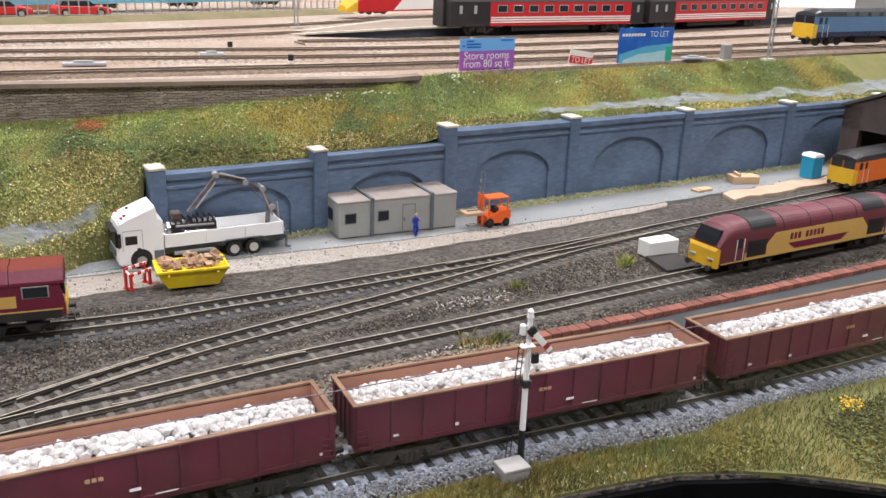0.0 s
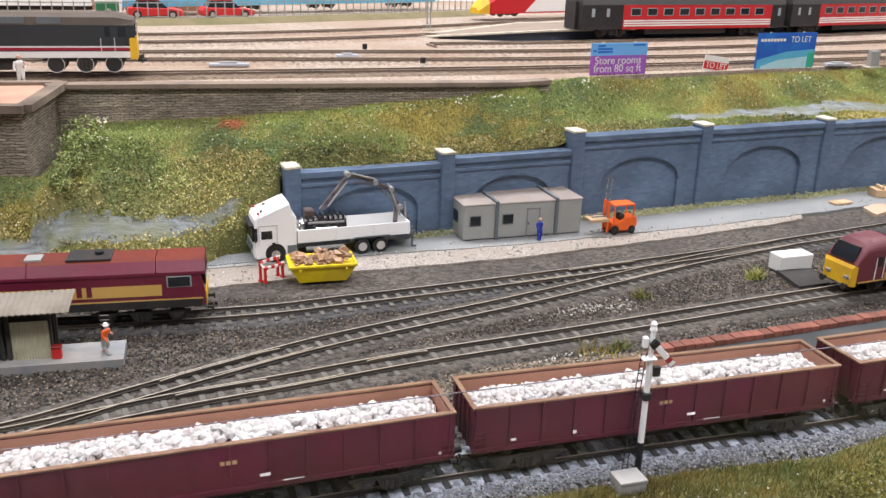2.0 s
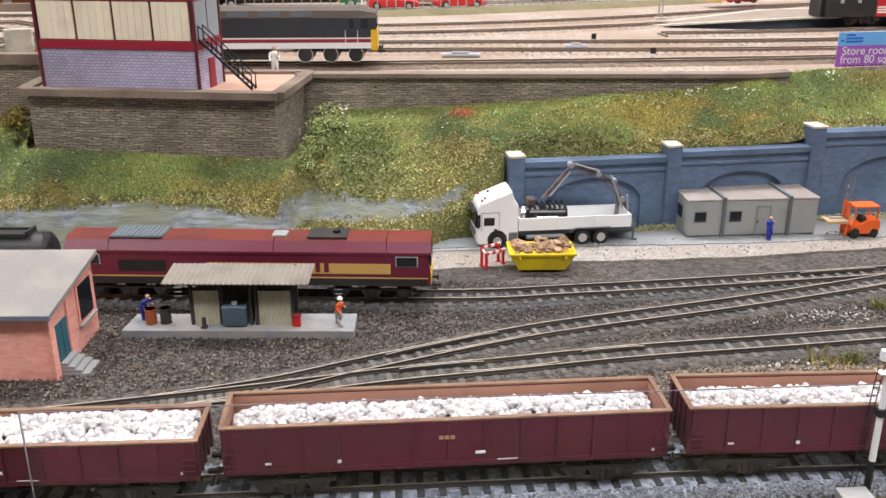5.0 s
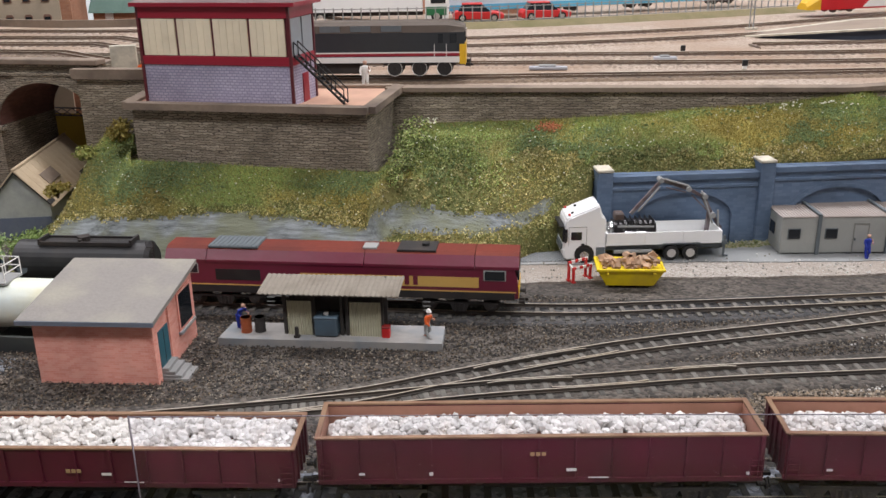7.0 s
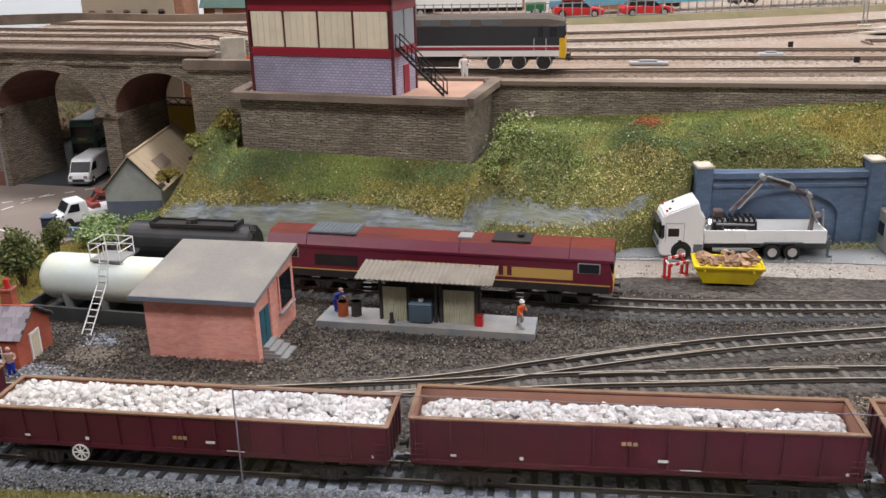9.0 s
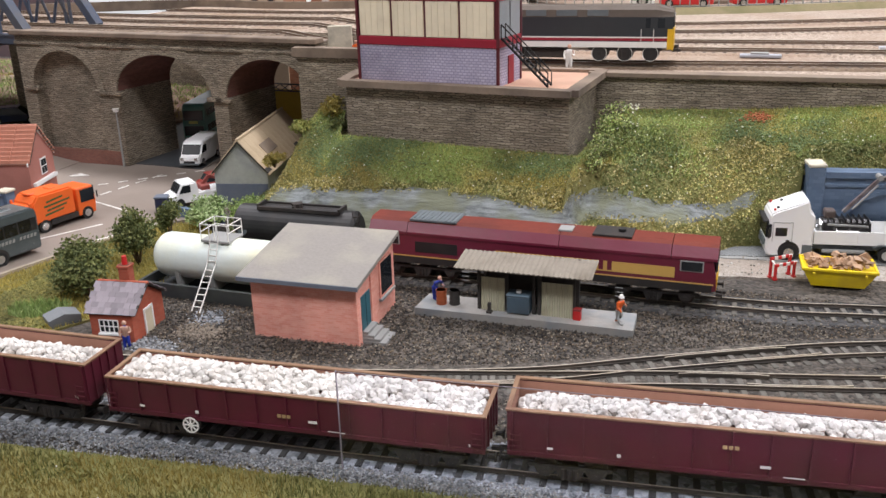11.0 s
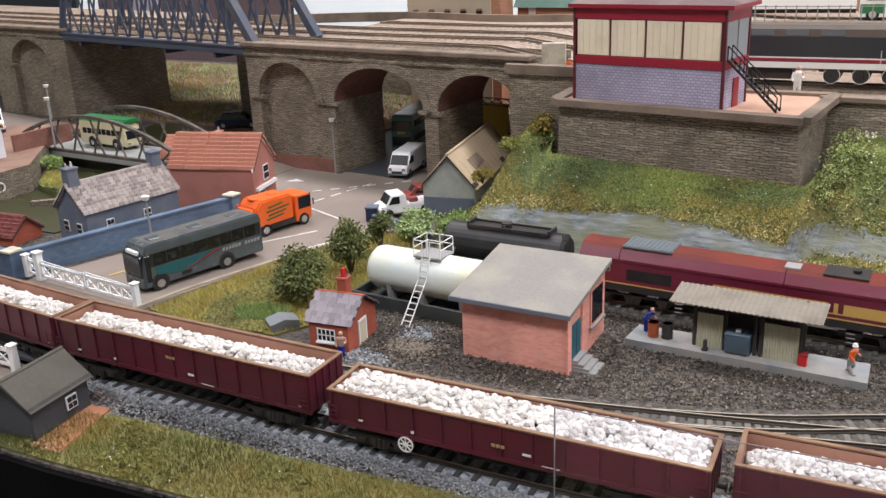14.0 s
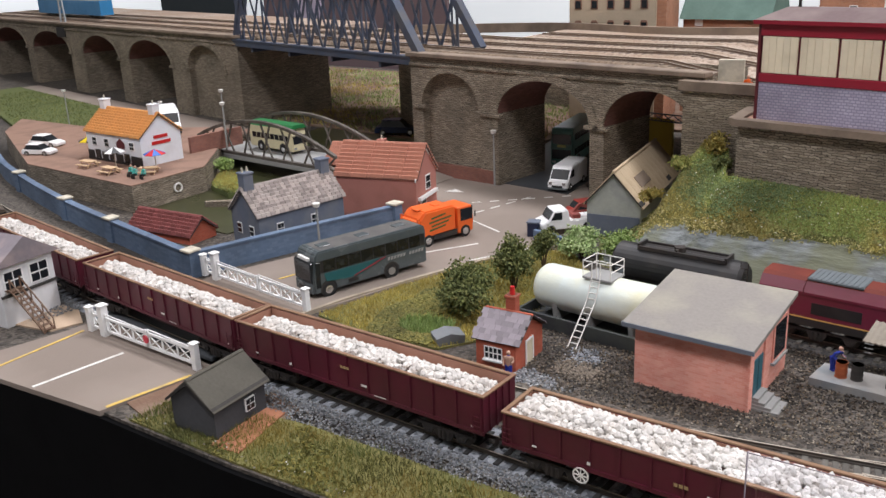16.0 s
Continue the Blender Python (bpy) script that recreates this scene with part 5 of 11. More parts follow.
def nose_loco(m, label, body, roof, front, stripe=None, half=0.120, top=0.0535):
    """A flat-fronted diesel with a cab at each end, a band along the side and round-edged roof."""
    w = thing("diesel_locomotive", m, label, "locomotive")
    L, W, sill, eave = half, 0.0172, 0.0175, 0.0435
    bm = bmesh.new()
    loft(bm, [[(x, -W * k, sill), (x, -W * k, eave), (x, W * k, eave), (x, W * k, sill)] for x, k in ((-L, 0.95), (-L + 0.008, 1), (L - 0.008, 1), (L, 0.95))])
    b = part("body", bm, body, w)
    bm = bmesh.new()
    rings = []
    for x, t, k in ((-L, top - 0.004, 0.94), (-L + 0.014, top, 1), (L - 0.014, top, 1), (L, top - 0.004, 0.94)):
        rings.append([(x, -W * k, eave), (x, -W * k * 0.9, eave + (t - eave) * 0.6), (x, -W * k * 0.6, t - 0.001), (x, 0, t), (x, W * k * 0.6, t - 0.001), (x, W * k * 0.9, eave + (t - eave) * 0.6), (x, W * k, eave)])
    loft(bm, rings)
    part("roof", bm, roof, w, "brownish weathered roof")
    for s in (-1, 1):
        xa, xb = sorted((s * (L - 0.0002), s * (L + 0.0009)))
        bm = bmesh.new()
        box(bm, xa, -W * 0.93, sill - 0.002, xb, W * 0.93, eave - 0.009, 0.0003)
        part("warning_panel", bm, front, w, "yellow cab front")
        for ya, yb in ((-W * 0.85, -0.001), (0.001, W * 0.85)):
            part("windscreen", one(box, xa, ya, eave - 0.0085, xb, yb, eave + 0.001), M["window"], w)
        buffers(w, s * L, s)
        bogie(w, s * (L - 0.040), (-0.022, 0, 0.022), r=0.0072, long=0.032)
        y0, y1 = sorted((s * W, s * (W + 0.0004)))
        for sx in (-1, 1):
            xa, xb = sorted((sx * (L - 0.0045), sx * L))
            part("warning_edge", one(box, xa, min(s * W * 0.955, s * (W + 0.0006)), sill - 0.001, xb, max(s * W * 0.955, s * (W + 0.0006)), eave - 0.010), front, w, "yellow edge of the cab front")
        for nm, z0, z1, mt in stripe or ():
            part(nm, one(box, -L + 0.002, y0, z0, L - 0.002, y1, z1), mt, b)
        for sx in (-1, 1):
            for dx, ww in ((0.010, 0.006), (0.021, 0.004)):
                part("cab_window", one(box, sx * (L - dx) - ww / 2, y0, eave - 0.009, sx * (L - dx) + ww / 2, y1, eave - 0.001), M["window"], b)
            for dx in (0.016, 0.0265):
                part("handrail", one(bar, (sx * (L - dx), s * (W + 0.0007), sill), (sx * (L - dx), s * (W + 0.0007), eave - 0.010), 0.0005), M["decal_white"], w)
        for k in range(5):
            part("side_grille", one(box, -0.06 + k * 0.027, y0, eave + 0.001, -0.042 + k * 0.027, y1 - s * 0.0005 if s > 0 else y1, eave + 0.006), M["grille"], w)
    part("fuel_tank", one(box, -0.028, -0.014, 0.008, 0.028, 0.014, sill, 0.001), M["underframe"], w)
    return w


M["intercity"] = mat("dark_slate_loco_paint", (0.030, 0.034, 0.038), 0.35, var=0.1)
M["brown_roof"] = mat("brown_grey_roof", (0.085, 0.062, 0.045), 0.6, var=0.15)
M["pale_blue"] = mat("pale_blue_loco_paint", (0.10, 0.20, 0.36), 0.4, var=0.05)
# the blue train engine, at the head of the stone train
train_engine = nose_loco(on_track(FRONT, GAP - 2.97 * PITCH - 0.135, 0.08), "navy blue diesel locomotive with pale blue and turquoise side panels", M["navy"], M["brown_roof"], M["loco_yellow"], half=0.121)
side = [o for o in train_engine.children if o.name.startswith("body")][0]
bm = bmesh.new()
prism(bm, [(-0.045, 0.020), (0.005, 0.020), (0.012, 0.034), (-0.036, 0.034)], -0.0179, -0.0173, "y")
part("name_panel", bm, M["cyan"], side, "pale blue name panel")
bm = bmesh.new()
for k in range(4):
    box(bm, 0.010 + 0.001 * k, -0.0179, 0.0205 + 0.0035 * k, 0.052, -0.0173, 0.0223 + 0.0035 * k)
rod(bm, (0.057, -0.0174, 0.0275), (0.057, -0.0179, 0.0275), 0.0078, n=24)
part("emblem", bm, M["teal_stripe"], side, "turquoise stripes and compass disc")
bm = bmesh.new()
for k in range(10):
    box(bm, -0.036 + 0.0042 * k, -0.0181, 0.0285, -0.0330 + 0.0042 * k, -0.0178, 0.0320)
    box(bm, -0.039 + 0.0042 * k, -0.0181, 0.0225, -0.0360 + 0.0042 * k, -0.0178, 0.0262)
part("lettering", bm, M["decal_white"], side, "white lettering bars")

# black tank wagon behind the maroon loco
tw = thing("tank_wagon", on_track(BACK, -0.352, 0.03), "grimy black tank wagon coupled behind the maroon locomotive", "tank wagon")
bm = bmesh.new()
rod(bm, (-0.054, 0, 0.0365), (0.054, 0, 0.0365), 0.0165, n=28)
rod(bm, (-0.057, 0, 0.0365), (-0.054, 0, 0.0365), 0.013, 0.0165, n=28)
rod(bm, (0.054, 0, 0.0365), (0.057, 0, 0.0365), 0.0165, 0.013, n=28)
part("barrel", bm, M["black"], tw, smooth=False)
bm = bmesh.new()
for y in (-0.008, 0.008):
    box(bm, -0.034, y - 0.001, 0.0515, 0.042, y + 0.001, 0.0545)
box(bm, -0.034, -0.008, 0.0515, 0.042, 0.008, 0.0528)
for x in (-0.034, 0.0, 0.042):
    box(bm, x - 0.001, -0.008, 0.0515, x + 0.001, 0.008, 0.0562)
rod(bm, (0.0, 0, 0.052), (0.0, 0, 0.057), 0.005)
part("walkway", bm, M["underframe"], tw)
bm = bmesh.new()
for x in (0.054, 0.060):
    bar(bm, (x, -0.010, 0.018), (x, -0.006, 0.055), 0.0007)
for k in range(8):
    bar(bm, (0.054, -0.0098 + k * 0.0004, 0.021 + k * 0.0042), (0.060, -0.0098 + k * 0.0004, 0.021 + k * 0.0042), 0.0006)
part("ladder", bm, M["underframe"], tw)
part("frame", one(box, -0.058, -0.014, 0.0155, 0.058, 0.014, 0.0195), M["underframe"], tw)
bm = bmesh.new()
rod(bm, (-0.047, -0.0163, 0.034), (-0.047, -0.0150, 0.034), 0.0045, n=16)
part("plate", bm, M["grille"], tw)
for x in (-0.033, 0.033):
    wheelset(tw, x, RAIL_TOP + 0.0062, 0.0083)
for s in (-1, 1):
    buffers(tw, s * 0.058, s)

# clear screen along the front of the track
scr = [(-0.184, 0.3885), (0.0, 0.404), (0.2, 0.4195), (0.5, 0.444), (1.0, 0.515)]
bm = bmesh.new()
sweep(bm, way_of(scr, 0.05), [(-0.0003, 0.0), (-0.0003, 0.0620), (0.0003, 0.0620), (0.0003, 0.0)])
screen = setting("front_screen", bm, M["acrylic"], "low clear acrylic guard screen before the front track", "screen")
screen.visible_shadow = False
bm = bmesh.new()
sweep(bm, way_of(scr, 0.05), [(-0.0002, 0.0621), (-0.0002, 0.0624), (0.0002, 0.0624), (0.0002, 0.0621)])
part("top_edge", bm, M["acrylic_edge"], screen, "thin cut top edge")
bm = bmesh.new()
box(bm, -0.1848, 0.3880, 0.0, -0.1844, 0.3892, 0.0626)
part("end_edge", bm, M["acrylic_edge"], screen)

# ---- yard buildings and things ----


def figure(x, y, z, top, legs, label, turn=0, seated=False, hat=None, lean=0.0, stride=0.0008):
    """A small painted model figure, one plain mesh; lean bends it forward, stride parts its feet."""
    bm = bmesh.new()
    h = 0.0105 if not seated else 0.006
    for s in (-1, 1):
        if seated:
            bar(bm, (s * 0.0016, 0, 0.006), (s * 0.0016, -0.005, 0.006), 0.0024)
            bar(bm, (s * 0.0016, -0.005, 0.006), (s * 0.0016, -0.005, 0.0), 0.0022)
        else:
            knee = (s * 0.0015, -0.0006 - s * stride * 0.3, h * 0.52)
            rod(bm, (s * 0.0016, s * stride, 0.0008), knee, 0.0010, 0.0012)
            rod(bm, knee, (s * 0.0012, 0, h), 0.0012, 0.0016)
            box(bm, s * 0.0016 - 0.0009, s * stride - 0.0024, 0.0, s * 0.0016 + 0.0009, s * stride + 0.0010, 0.0012, 0.0003)
    n_legs = len(bm.faces)
    fy = -0.0075 * math.sin(lean)
    chest = h + 0.0075 * math.cos(lean)
    loft(bm, [[(r * 1.25 * math.cos(t), fy * q + r * 0.8 * math.sin(t), h - 0.0004 + (chest - h) * q) for t in np.linspace(0, 2 * math.pi, 11)[:-1]] for q, r in ((0.0, 0.0019), (0.35, 0.0020), (0.75, 0.0025), (0.95, 0.0022), (1.06, 0.0011))])
    for s in (-1, 1):
        shoulder, elbow = (s * 0.0029, fy * 0.9, chest - 0.0008), (s * 0.0038, fy * 0.6 - 0.0006, chest - 0.0040)
        rod(bm, shoulder, elbow, 0.0010, 0.0009)
        rod(bm, elbow, (s * 0.0030, fy - 0.0030, chest - 0.0058 + 0.0014 * s), 0.0009, 0.0007)
    n_top = len(bm.faces)
    bmesh.ops.create_uvsphere(bm, u_segments=10, v_segments=8, radius=0.0017, matrix=pose(0, fy * 1.25, chest + 0.0023))
    n_head = len(bm.faces)
    if hat:
        rod(bm, (0, fy * 1.25, chest + 0.0024), (0, fy * 1.25, chest + 0.0045), 0.0021, 0.0011, 12)
    bm.faces.ensure_lookup_table()
    for i, f in enumerate(bm.faces):
        f.material_index = 0 if i < n_legs else 1 if i < n_top else 2 if i < n_head else 3
    ob = part("figurine", bm, [legs, top, M["skin"], hat or M["skin"]])
    ob.matrix_basis = pose(x, y, z, 0, 0, turn)
    return tagged(ob, label, "figurine", "model figures")


def drum(x, y, z, material, label):
    bm = bmesh.new()
    rod(bm, (0, 0, 0), (0, 0, 0.0115), 0.0039, n=18)
    for h in (0.0002, 0.0038, 0.0076, 0.0112):
        rod(bm, (0, 0, h - 0.0003), (0, 0, h + 0.0003), 0.0042, n=18)
    ob = part("oil_drum", bm, material)
    ob.matrix_basis = pose(x, y, z)
    return tagged(ob, label, "drum", "drums on the slab")


# pink relay building
ph = thing("relay_building", pose(-0.2795, 0.572, 0, 0, 0, 1.5), "flat-roofed pink brick building with a teal door", "building")
bm = bmesh.new()
prism(bm, [(-0.039, -0.002), (0.039, -0.002), (0.039, 0.0560), (-0.039, 0.0455)], -0.0405, 0.0405, "x")
walls = part("wall", bm, M["pink_brick"], ph)
bm = bmesh.new()
prism(bm, [(-0.0445, 0.0450), (0.043, 0.0568), (0.043, 0.0598), (-0.0445, 0.0480)], -0.048, 0.0445, "x")
part("roof", bm, M["felt"], ph, "flat grey felt roof")
part("fascia", one(box, -0.0484, -0.0452, 0.0447, 0.0449, -0.0442, 0.0478), mat("grey_blue_fascia", (0.16, 0.18, 0.22), 0.6), ph)
bm = bmesh.new()
box(bm, 0.0404, -0.031, 0.004, 0.0412, -0.014, 0.0345)
door = part("door", bm, M["teal_door"], ph, "teal panelled door")
part("leaf_joint", one(box, 0.0411, -0.0227, 0.005, 0.0414, -0.0223, 0.0335), M["black"], door)
bm = bmesh.new()
for b in ((-0.0405, -0.0335), (-0.0125, -0.010)):
    box(bm, 0.0404, b[0], -0.001, 0.0418, b[1], 0.047)
part("pilaster", bm, M["pink_brick"], ph)
bm = bmesh.new()
box(bm, 0.0404, 0.006, 0.018, 0.0415, 0.033, 0.047)
win = part("window", bm, M["pink_brick"], ph)
part("pane", one(box, 0.0414, 0.0085, 0.0205, 0.0419, 0.0305, 0.0455), M["window"], win, "dark window glass")
part("sill", one(box, 0.0404, 0.005, 0.0165, 0.0432, 0.034, 0.0182), M["cement"], win)
for k in range(4):
    part("step", one(box, 0.0405, -0.033 + 0.0006 * k, -0.001, 0.0590 - 0.0045 * k, -0.013, 0.0018 + 0.0022 * k, 0.0002), M["grey"], ph)

# fuelling point
slab("fuel_slab", [(-0.218, 0.596), (-0.054, 0.597), (-0.055, 0.6275), (-0.216, 0.625)], -0.001, 0.0062, M["cement"], "pale concrete slab of the fuelling point", "slab")
sh = thing("fuelling_shelter", pose(0, 0, 0.0062), "open shelter of corrugated sheets with a sloping dusty roof", "shelter")


def corrugated(bm, x0, x1, y, z0, z1, pitch=0.0018, amp=0.0005, thick=0.0005):
    n = int((x1 - x0) / pitch * 4)
    pts = [(x0 + (x1 - x0) * i / n, y + amp * math.sin(i * math.pi / 2)) for i in range(n + 1)]
    prism(bm, pts + [(x, yy + thick) for x, yy in pts[::-1]], z0, z1, "z")


for x0, x1 in ((-0.168, -0.150), (-0.122, -0.099)):
    part("sheet", one(corrugated, x0, x1, 0.606, 0.0, 0.0265), M["corrugated"], sh, "pale corrugated front sheet")
for x in (-0.170, -0.1485, -0.124, -0.128, -0.0985):
    part("post", one(box, x - 0.0011, 0.6065, 0.0, x + 0.0011, 0.609, 0.0345), M["timber"], sh)
for x in (-0.170, -0.0985):
    part("post", one(box, x - 0.0011, 0.624, 0.0, x + 0.0011, 0.6262, 0.0395), M["timber"], sh)
part("back_sheet", one(box, -0.170, 0.6255, 0.0, -0.098, 0.6265, 0.0390), M["timber"], sh)
for nm, y0, z0, y1, z1 in (("roof_sheet", 0.5950, 0.0362, 0.6125, 0.0382), ("roof_sheet", 0.6105, 0.0380, 0.626, 0.0396)):
    bm = bmesh.new()
    n = 110
    low = [(-0.186 + 0.102 * i / n, 0.00035 * math.sin(i * math.pi / 2)) for i in range(n + 1)]
    lo = [bm.verts.new((x, y0, z0 + u)) for x, u in low]
    hi = [bm.verts.new((x, y1, z1 + u)) for x, u in low]
    lo2 = [bm.verts.new((x, y0, z0 + u - 0.0007)) for x, u in low]
    hi2 = [bm.verts.new((x, y1, z1 + u - 0.0007)) for x, u in low]
    for i in range(n):
        bm.faces.new((lo[i], lo[i + 1], hi[i + 1], hi[i]))
        bm.faces.new((lo2[i], hi2[i], hi2[i + 1], lo2[i + 1]))
        bm.faces.new((lo[i], lo2[i], lo2[i + 1], lo[i + 1]))
    part(nm, bm, M["roof_sheet"], sh, "dusty corrugated roof sheet")
bin_ = thing("fuel_tank_bin", pose(-0.139, 0.6075, 0.0062), "blue-grey fuel tank under the shelter roof", "tank")
part("body", one(box, -0.0085, -0.006, 0.001, 0.0085, 0.006, 0.0145, 0.0008), mat("blue_grey_tank", (0.075, 0.115, 0.15), 0.5, worn=(0.05, 0.06, 0.07)), bin_)
part("lid", one(box, -0.0088, -0.0063, 0.0145, 0.0088, 0.0063, 0.0158, 0.0004), mat("blue_grey_lid", (0.10, 0.15, 0.19), 0.5), bin_)
part("gauge", one(box, -0.002, -0.002, 0.0158, 0.0015, 0.001, 0.0182, 0.0003), M["decal_white"], bin_)
pump = thing("hand_pump", pose(-0.1605, 0.6015, 0.0062), "small dark hand pump on the slab", "pump")
part("body", one(box, -0.0012, -0.0012, 0, 0.0012, 0.0012, 0.008, 0.0003), M["timber"], pump)
part("foot", one(box, -0.002, -0.002, 0, 0.002, 0.002, 0.0015), M["timber"], pump)
fb = thing("fire_bucket_box", pose(-0.0955, 0.606, 0.0062), "small red fire box beside the shelter", "box")
part("body", one(box, -0.0028, -0.0025, 0, 0.0028, 0.0025, 0.0075, 0.0004), M["red"], fb)
part("lid", one(box, -0.0031, -0.0028, 0.0075, 0.0031, 0.0028, 0.0088, 0.0003), mat("dark_red_lid", (0.2, 0.01, 0.01), 0.5), fb)
drum(-0.2005, 0.609, 0.0062, mat("rusty_orange_drum", (0.36, 0.09, 0.03), 0.6, worn=(0.25, 0.06, 0.02), worn_scale=120), "rusty orange oil drum on the slab")
drum(-0.1905, 0.6105, 0.0062, M["timber"], "black oil drum on the slab")
figure(-0.2085, 0.617, 0.0062, M["blue"], M["blue"], "hunched model figure in blue overalls beside the drums", 60, lean=0.7)
figure(-0.066, 0.608, 0.0062, M["orange"], M["grey"], "striding model figure in an orange vest and white helmet", 60, hat=M["decal_white"], lean=0.2, stride=0.0030)

# cream storage tank on a dark bund
tank = thing("storage_tank", pose(-0.385, 0.603, 0, 0, 0, -1), "cream cylindrical storage tank with a ladder, on a dark bund", "storage tank")
bm = bmesh.new()
R = 0.0185
rings = []
for x, k in ((-0.059, 0.55), (-0.0575, 0.80), (-0.0545, 0.95), (-0.051, 1.0), (0.051, 1.0), (0.0545, 0.95), (0.0575, 0.80), (0.059, 0.55)):
    rings.append([(x, R * k * math.cos(a), 0.0275 + R * k * math.sin(a)) for a in np.linspace(0, 2 * math.pi, 33)[:-1]])
loft(bm, rings)
part("barrel", bm, M["cream"], tank, smooth=True)
for x in (-0.036, -0.004, 0.034):
    part("cradle", one(prism, [(-0.014, 0.004), (0.014, 0.004), (0.0165, 0.0195), (0.010, 0.0115), (-0.010, 0.0115), (-0.0165, 0.0195)], x - 0.002, x + 0.002, "x"), M["grey"], tank)
bm = bmesh.new()
for b in ((-0.066, -0.028, 0.066, -0.0255), (-0.066, 0.0255, 0.066, 0.028), (-0.066, -0.0255, -0.0635, 0.0255), (0.0635, -0.0255, 0.066, 0.0255)):
    box(bm, b[0], b[1], -0.001, b[2], b[3], 0.0125, 0.0004)
box(bm, -0.0635, -0.0255, -0.001, 0.0635, 0.0255, 0.004)
part("bund", bm, mat("black_bund_wall", (0.03, 0.033, 0.036), 0.7, var=0.2, worn=(0.06, 0.07, 0.06)), tank, "low dark bund wall")
bm = bmesh.new()
for x in (-0.003, 0.0045):
    bar(bm, (x, -0.0480, 0.0), (x, -0.0195, 0.030), 0.0007)
    bar(bm, (x, -0.0195, 0.030), (x, -0.012, 0.0475), 0.0007)
    bar(bm, (x, -0.012, 0.0475), (x, -0.012, 0.0600), 0.0006)
for k in range(7):
    t = (k + 1) / 8
    bar(bm, (-0.003, -0.0480 + 0.0285 * t, 0.030 * t), (0.0045, -0.0480 + 0.0285 * t, 0.030 * t), 0.0006)
for k in range(4):
    t = (k + 0.5) / 4
    bar(bm, (-0.003, -0.0195 + 0.0075 * t, 0.030 + 0.0175 * t), (0.0045, -0.0195 + 0.0075 * t, 0.030 + 0.0175 * t), 0.0006)
part("ladder", bm, M["decal_white"], tank, "thin white access ladder")
for x in (-0.012, 0.0005, 0.013):
    for y in (-0.0105, 0.0105):
        part("rail_post", one(bar, (x, y, 0.047), (x, y, 0.0600), 0.0006), M["decal_white"], tank)
for z in (0.0535, 0.0600):
    for y in (-0.0105, 0.0105):
        if y > 0 or z > 0.056:
            part("guard_rail", one(bar, (-0.012, y, z), (0.013, y, z), 0.0006), M["decal_white"], tank)
    for x in (-0.012, 0.013):
        part("guard_rail", one(bar, (x, -0.0105, z), (x, 0.0105, z), 0.0006), M["decal_white"], tank)
part("platform", one(box, -0.0125, -0.011, 0.0450, 0.0135, 0.011, 0.0470, 0.0003), M["grey"], tank, "grey access platform")
for gx, gy, r, mt, lab in ((-0.368, 0.548, 0.012, M["grey"], "small heap of grey cinders"), (-0.385, 0.493, 0.011, M["grey"], "small heap of grey ballast")):
    pts = [(gx + RNG.normal(0, r * 0.5), gy + RNG.normal(0, r * 0.55), 0.0006) for _ in range(420)]
    scatter("cinder_heap", pts, 0.0011, M["ballast"], lab, "heap")

# small brick hut
hut = thing("lamp_hut", pose(-0.4155, 0.5155, 0, 0, 0, 8), "small red brick hut with a slate roof and chimney", "hut")
bm = bmesh.new()
prism(bm, [(-0.023, -0.002), (0.023, -0.002), (0.023, 0.0225), (0, 0.0375), (-0.023, 0.0225)], -0.0165, 0.0165, "x")
part("wall", bm, M["brick_red"], hut)
slate = mat("weathered_slate", (0.23, 0.20, 0.22), 0.75, var=0.15, piece=0.22, worn=(0.33, 0.27, 0.27), worn_scale=60)
pitch = math.atan2(0.015, 0.023)
for s in (-1, 1):
    roof = part("roof_slope", one(box, -0.020, -0.0008, -0.0006, 0.020, 0.0290, 0.0004), M["timber"], hut)
    roof.matrix_basis = pose(0, 0, 0.0388, 0, 0, 0 if s > 0 else 180) @ pose(0, 0, 0, -math.degrees(pitch))
    me = mesh_of("slate", one(box, -0.0024, 0, 0, 0.0024, 0.0056, 0.0005), slate)
    for r in range(6):
        for c in range(8):
            piece("slate", me, roof, pose(-0.0175 + 0.005 * c + (0.0012 if r % 2 else -0.0005), 0.0235 - 0.0046 * r, 0.0005 + 0.0001 * (c % 3), -3))
part("ridge", one(box, -0.020, -0.0012, 0.0376, 0.020, 0.0012, 0.0400, 0.0004), M["brick_red"], hut, "red ridge tiles")
bm = bmesh.new()
box(bm, -0.0045, 0.003, 0.028, 0.0035, 0.011, 0.0500, 0.0004)
box(bm, -0.0052, 0.0023, 0.0480, 0.0042, 0.0117, 0.0500, 0.0003)
ch = part("chimney", bm, M["brick_red"], hut)
bm = bmesh.new()
rod(bm, (-0.0005, 0.007, 0.0500), (-0.0005, 0.007, 0.0565), 0.0022, 0.0017, n=12)
part("chimney_pot", bm, M["red"], ch)
bm = bmesh.new()
box(bm, -0.0090, -0.0236, 0.0090, 0.0055, -0.0229, 0.0185)
w_ = part("window", bm, M["window"], hut)
bm = bmesh.new()
for x in (-0.0090, -0.0054, -0.0018, 0.0018, 0.0055):
    box(bm, x - 0.0004, -0.0240, 0.0090, x + 0.0004, -0.0235, 0.0185)
for z in (0.0090, 0.0137, 0.0185):
    box(bm, -0.0094, -0.0240, z - 0.0004, 0.0059, -0.0235, z + 0.0004)
part("glazing_bar", bm, M["white"], w_, "white glazing bar")
part("sill", one(box, -0.0105, -0.0255, 0.0070, 0.0070, -0.0230, 0.0086, 0.0003), M["white"], w_)
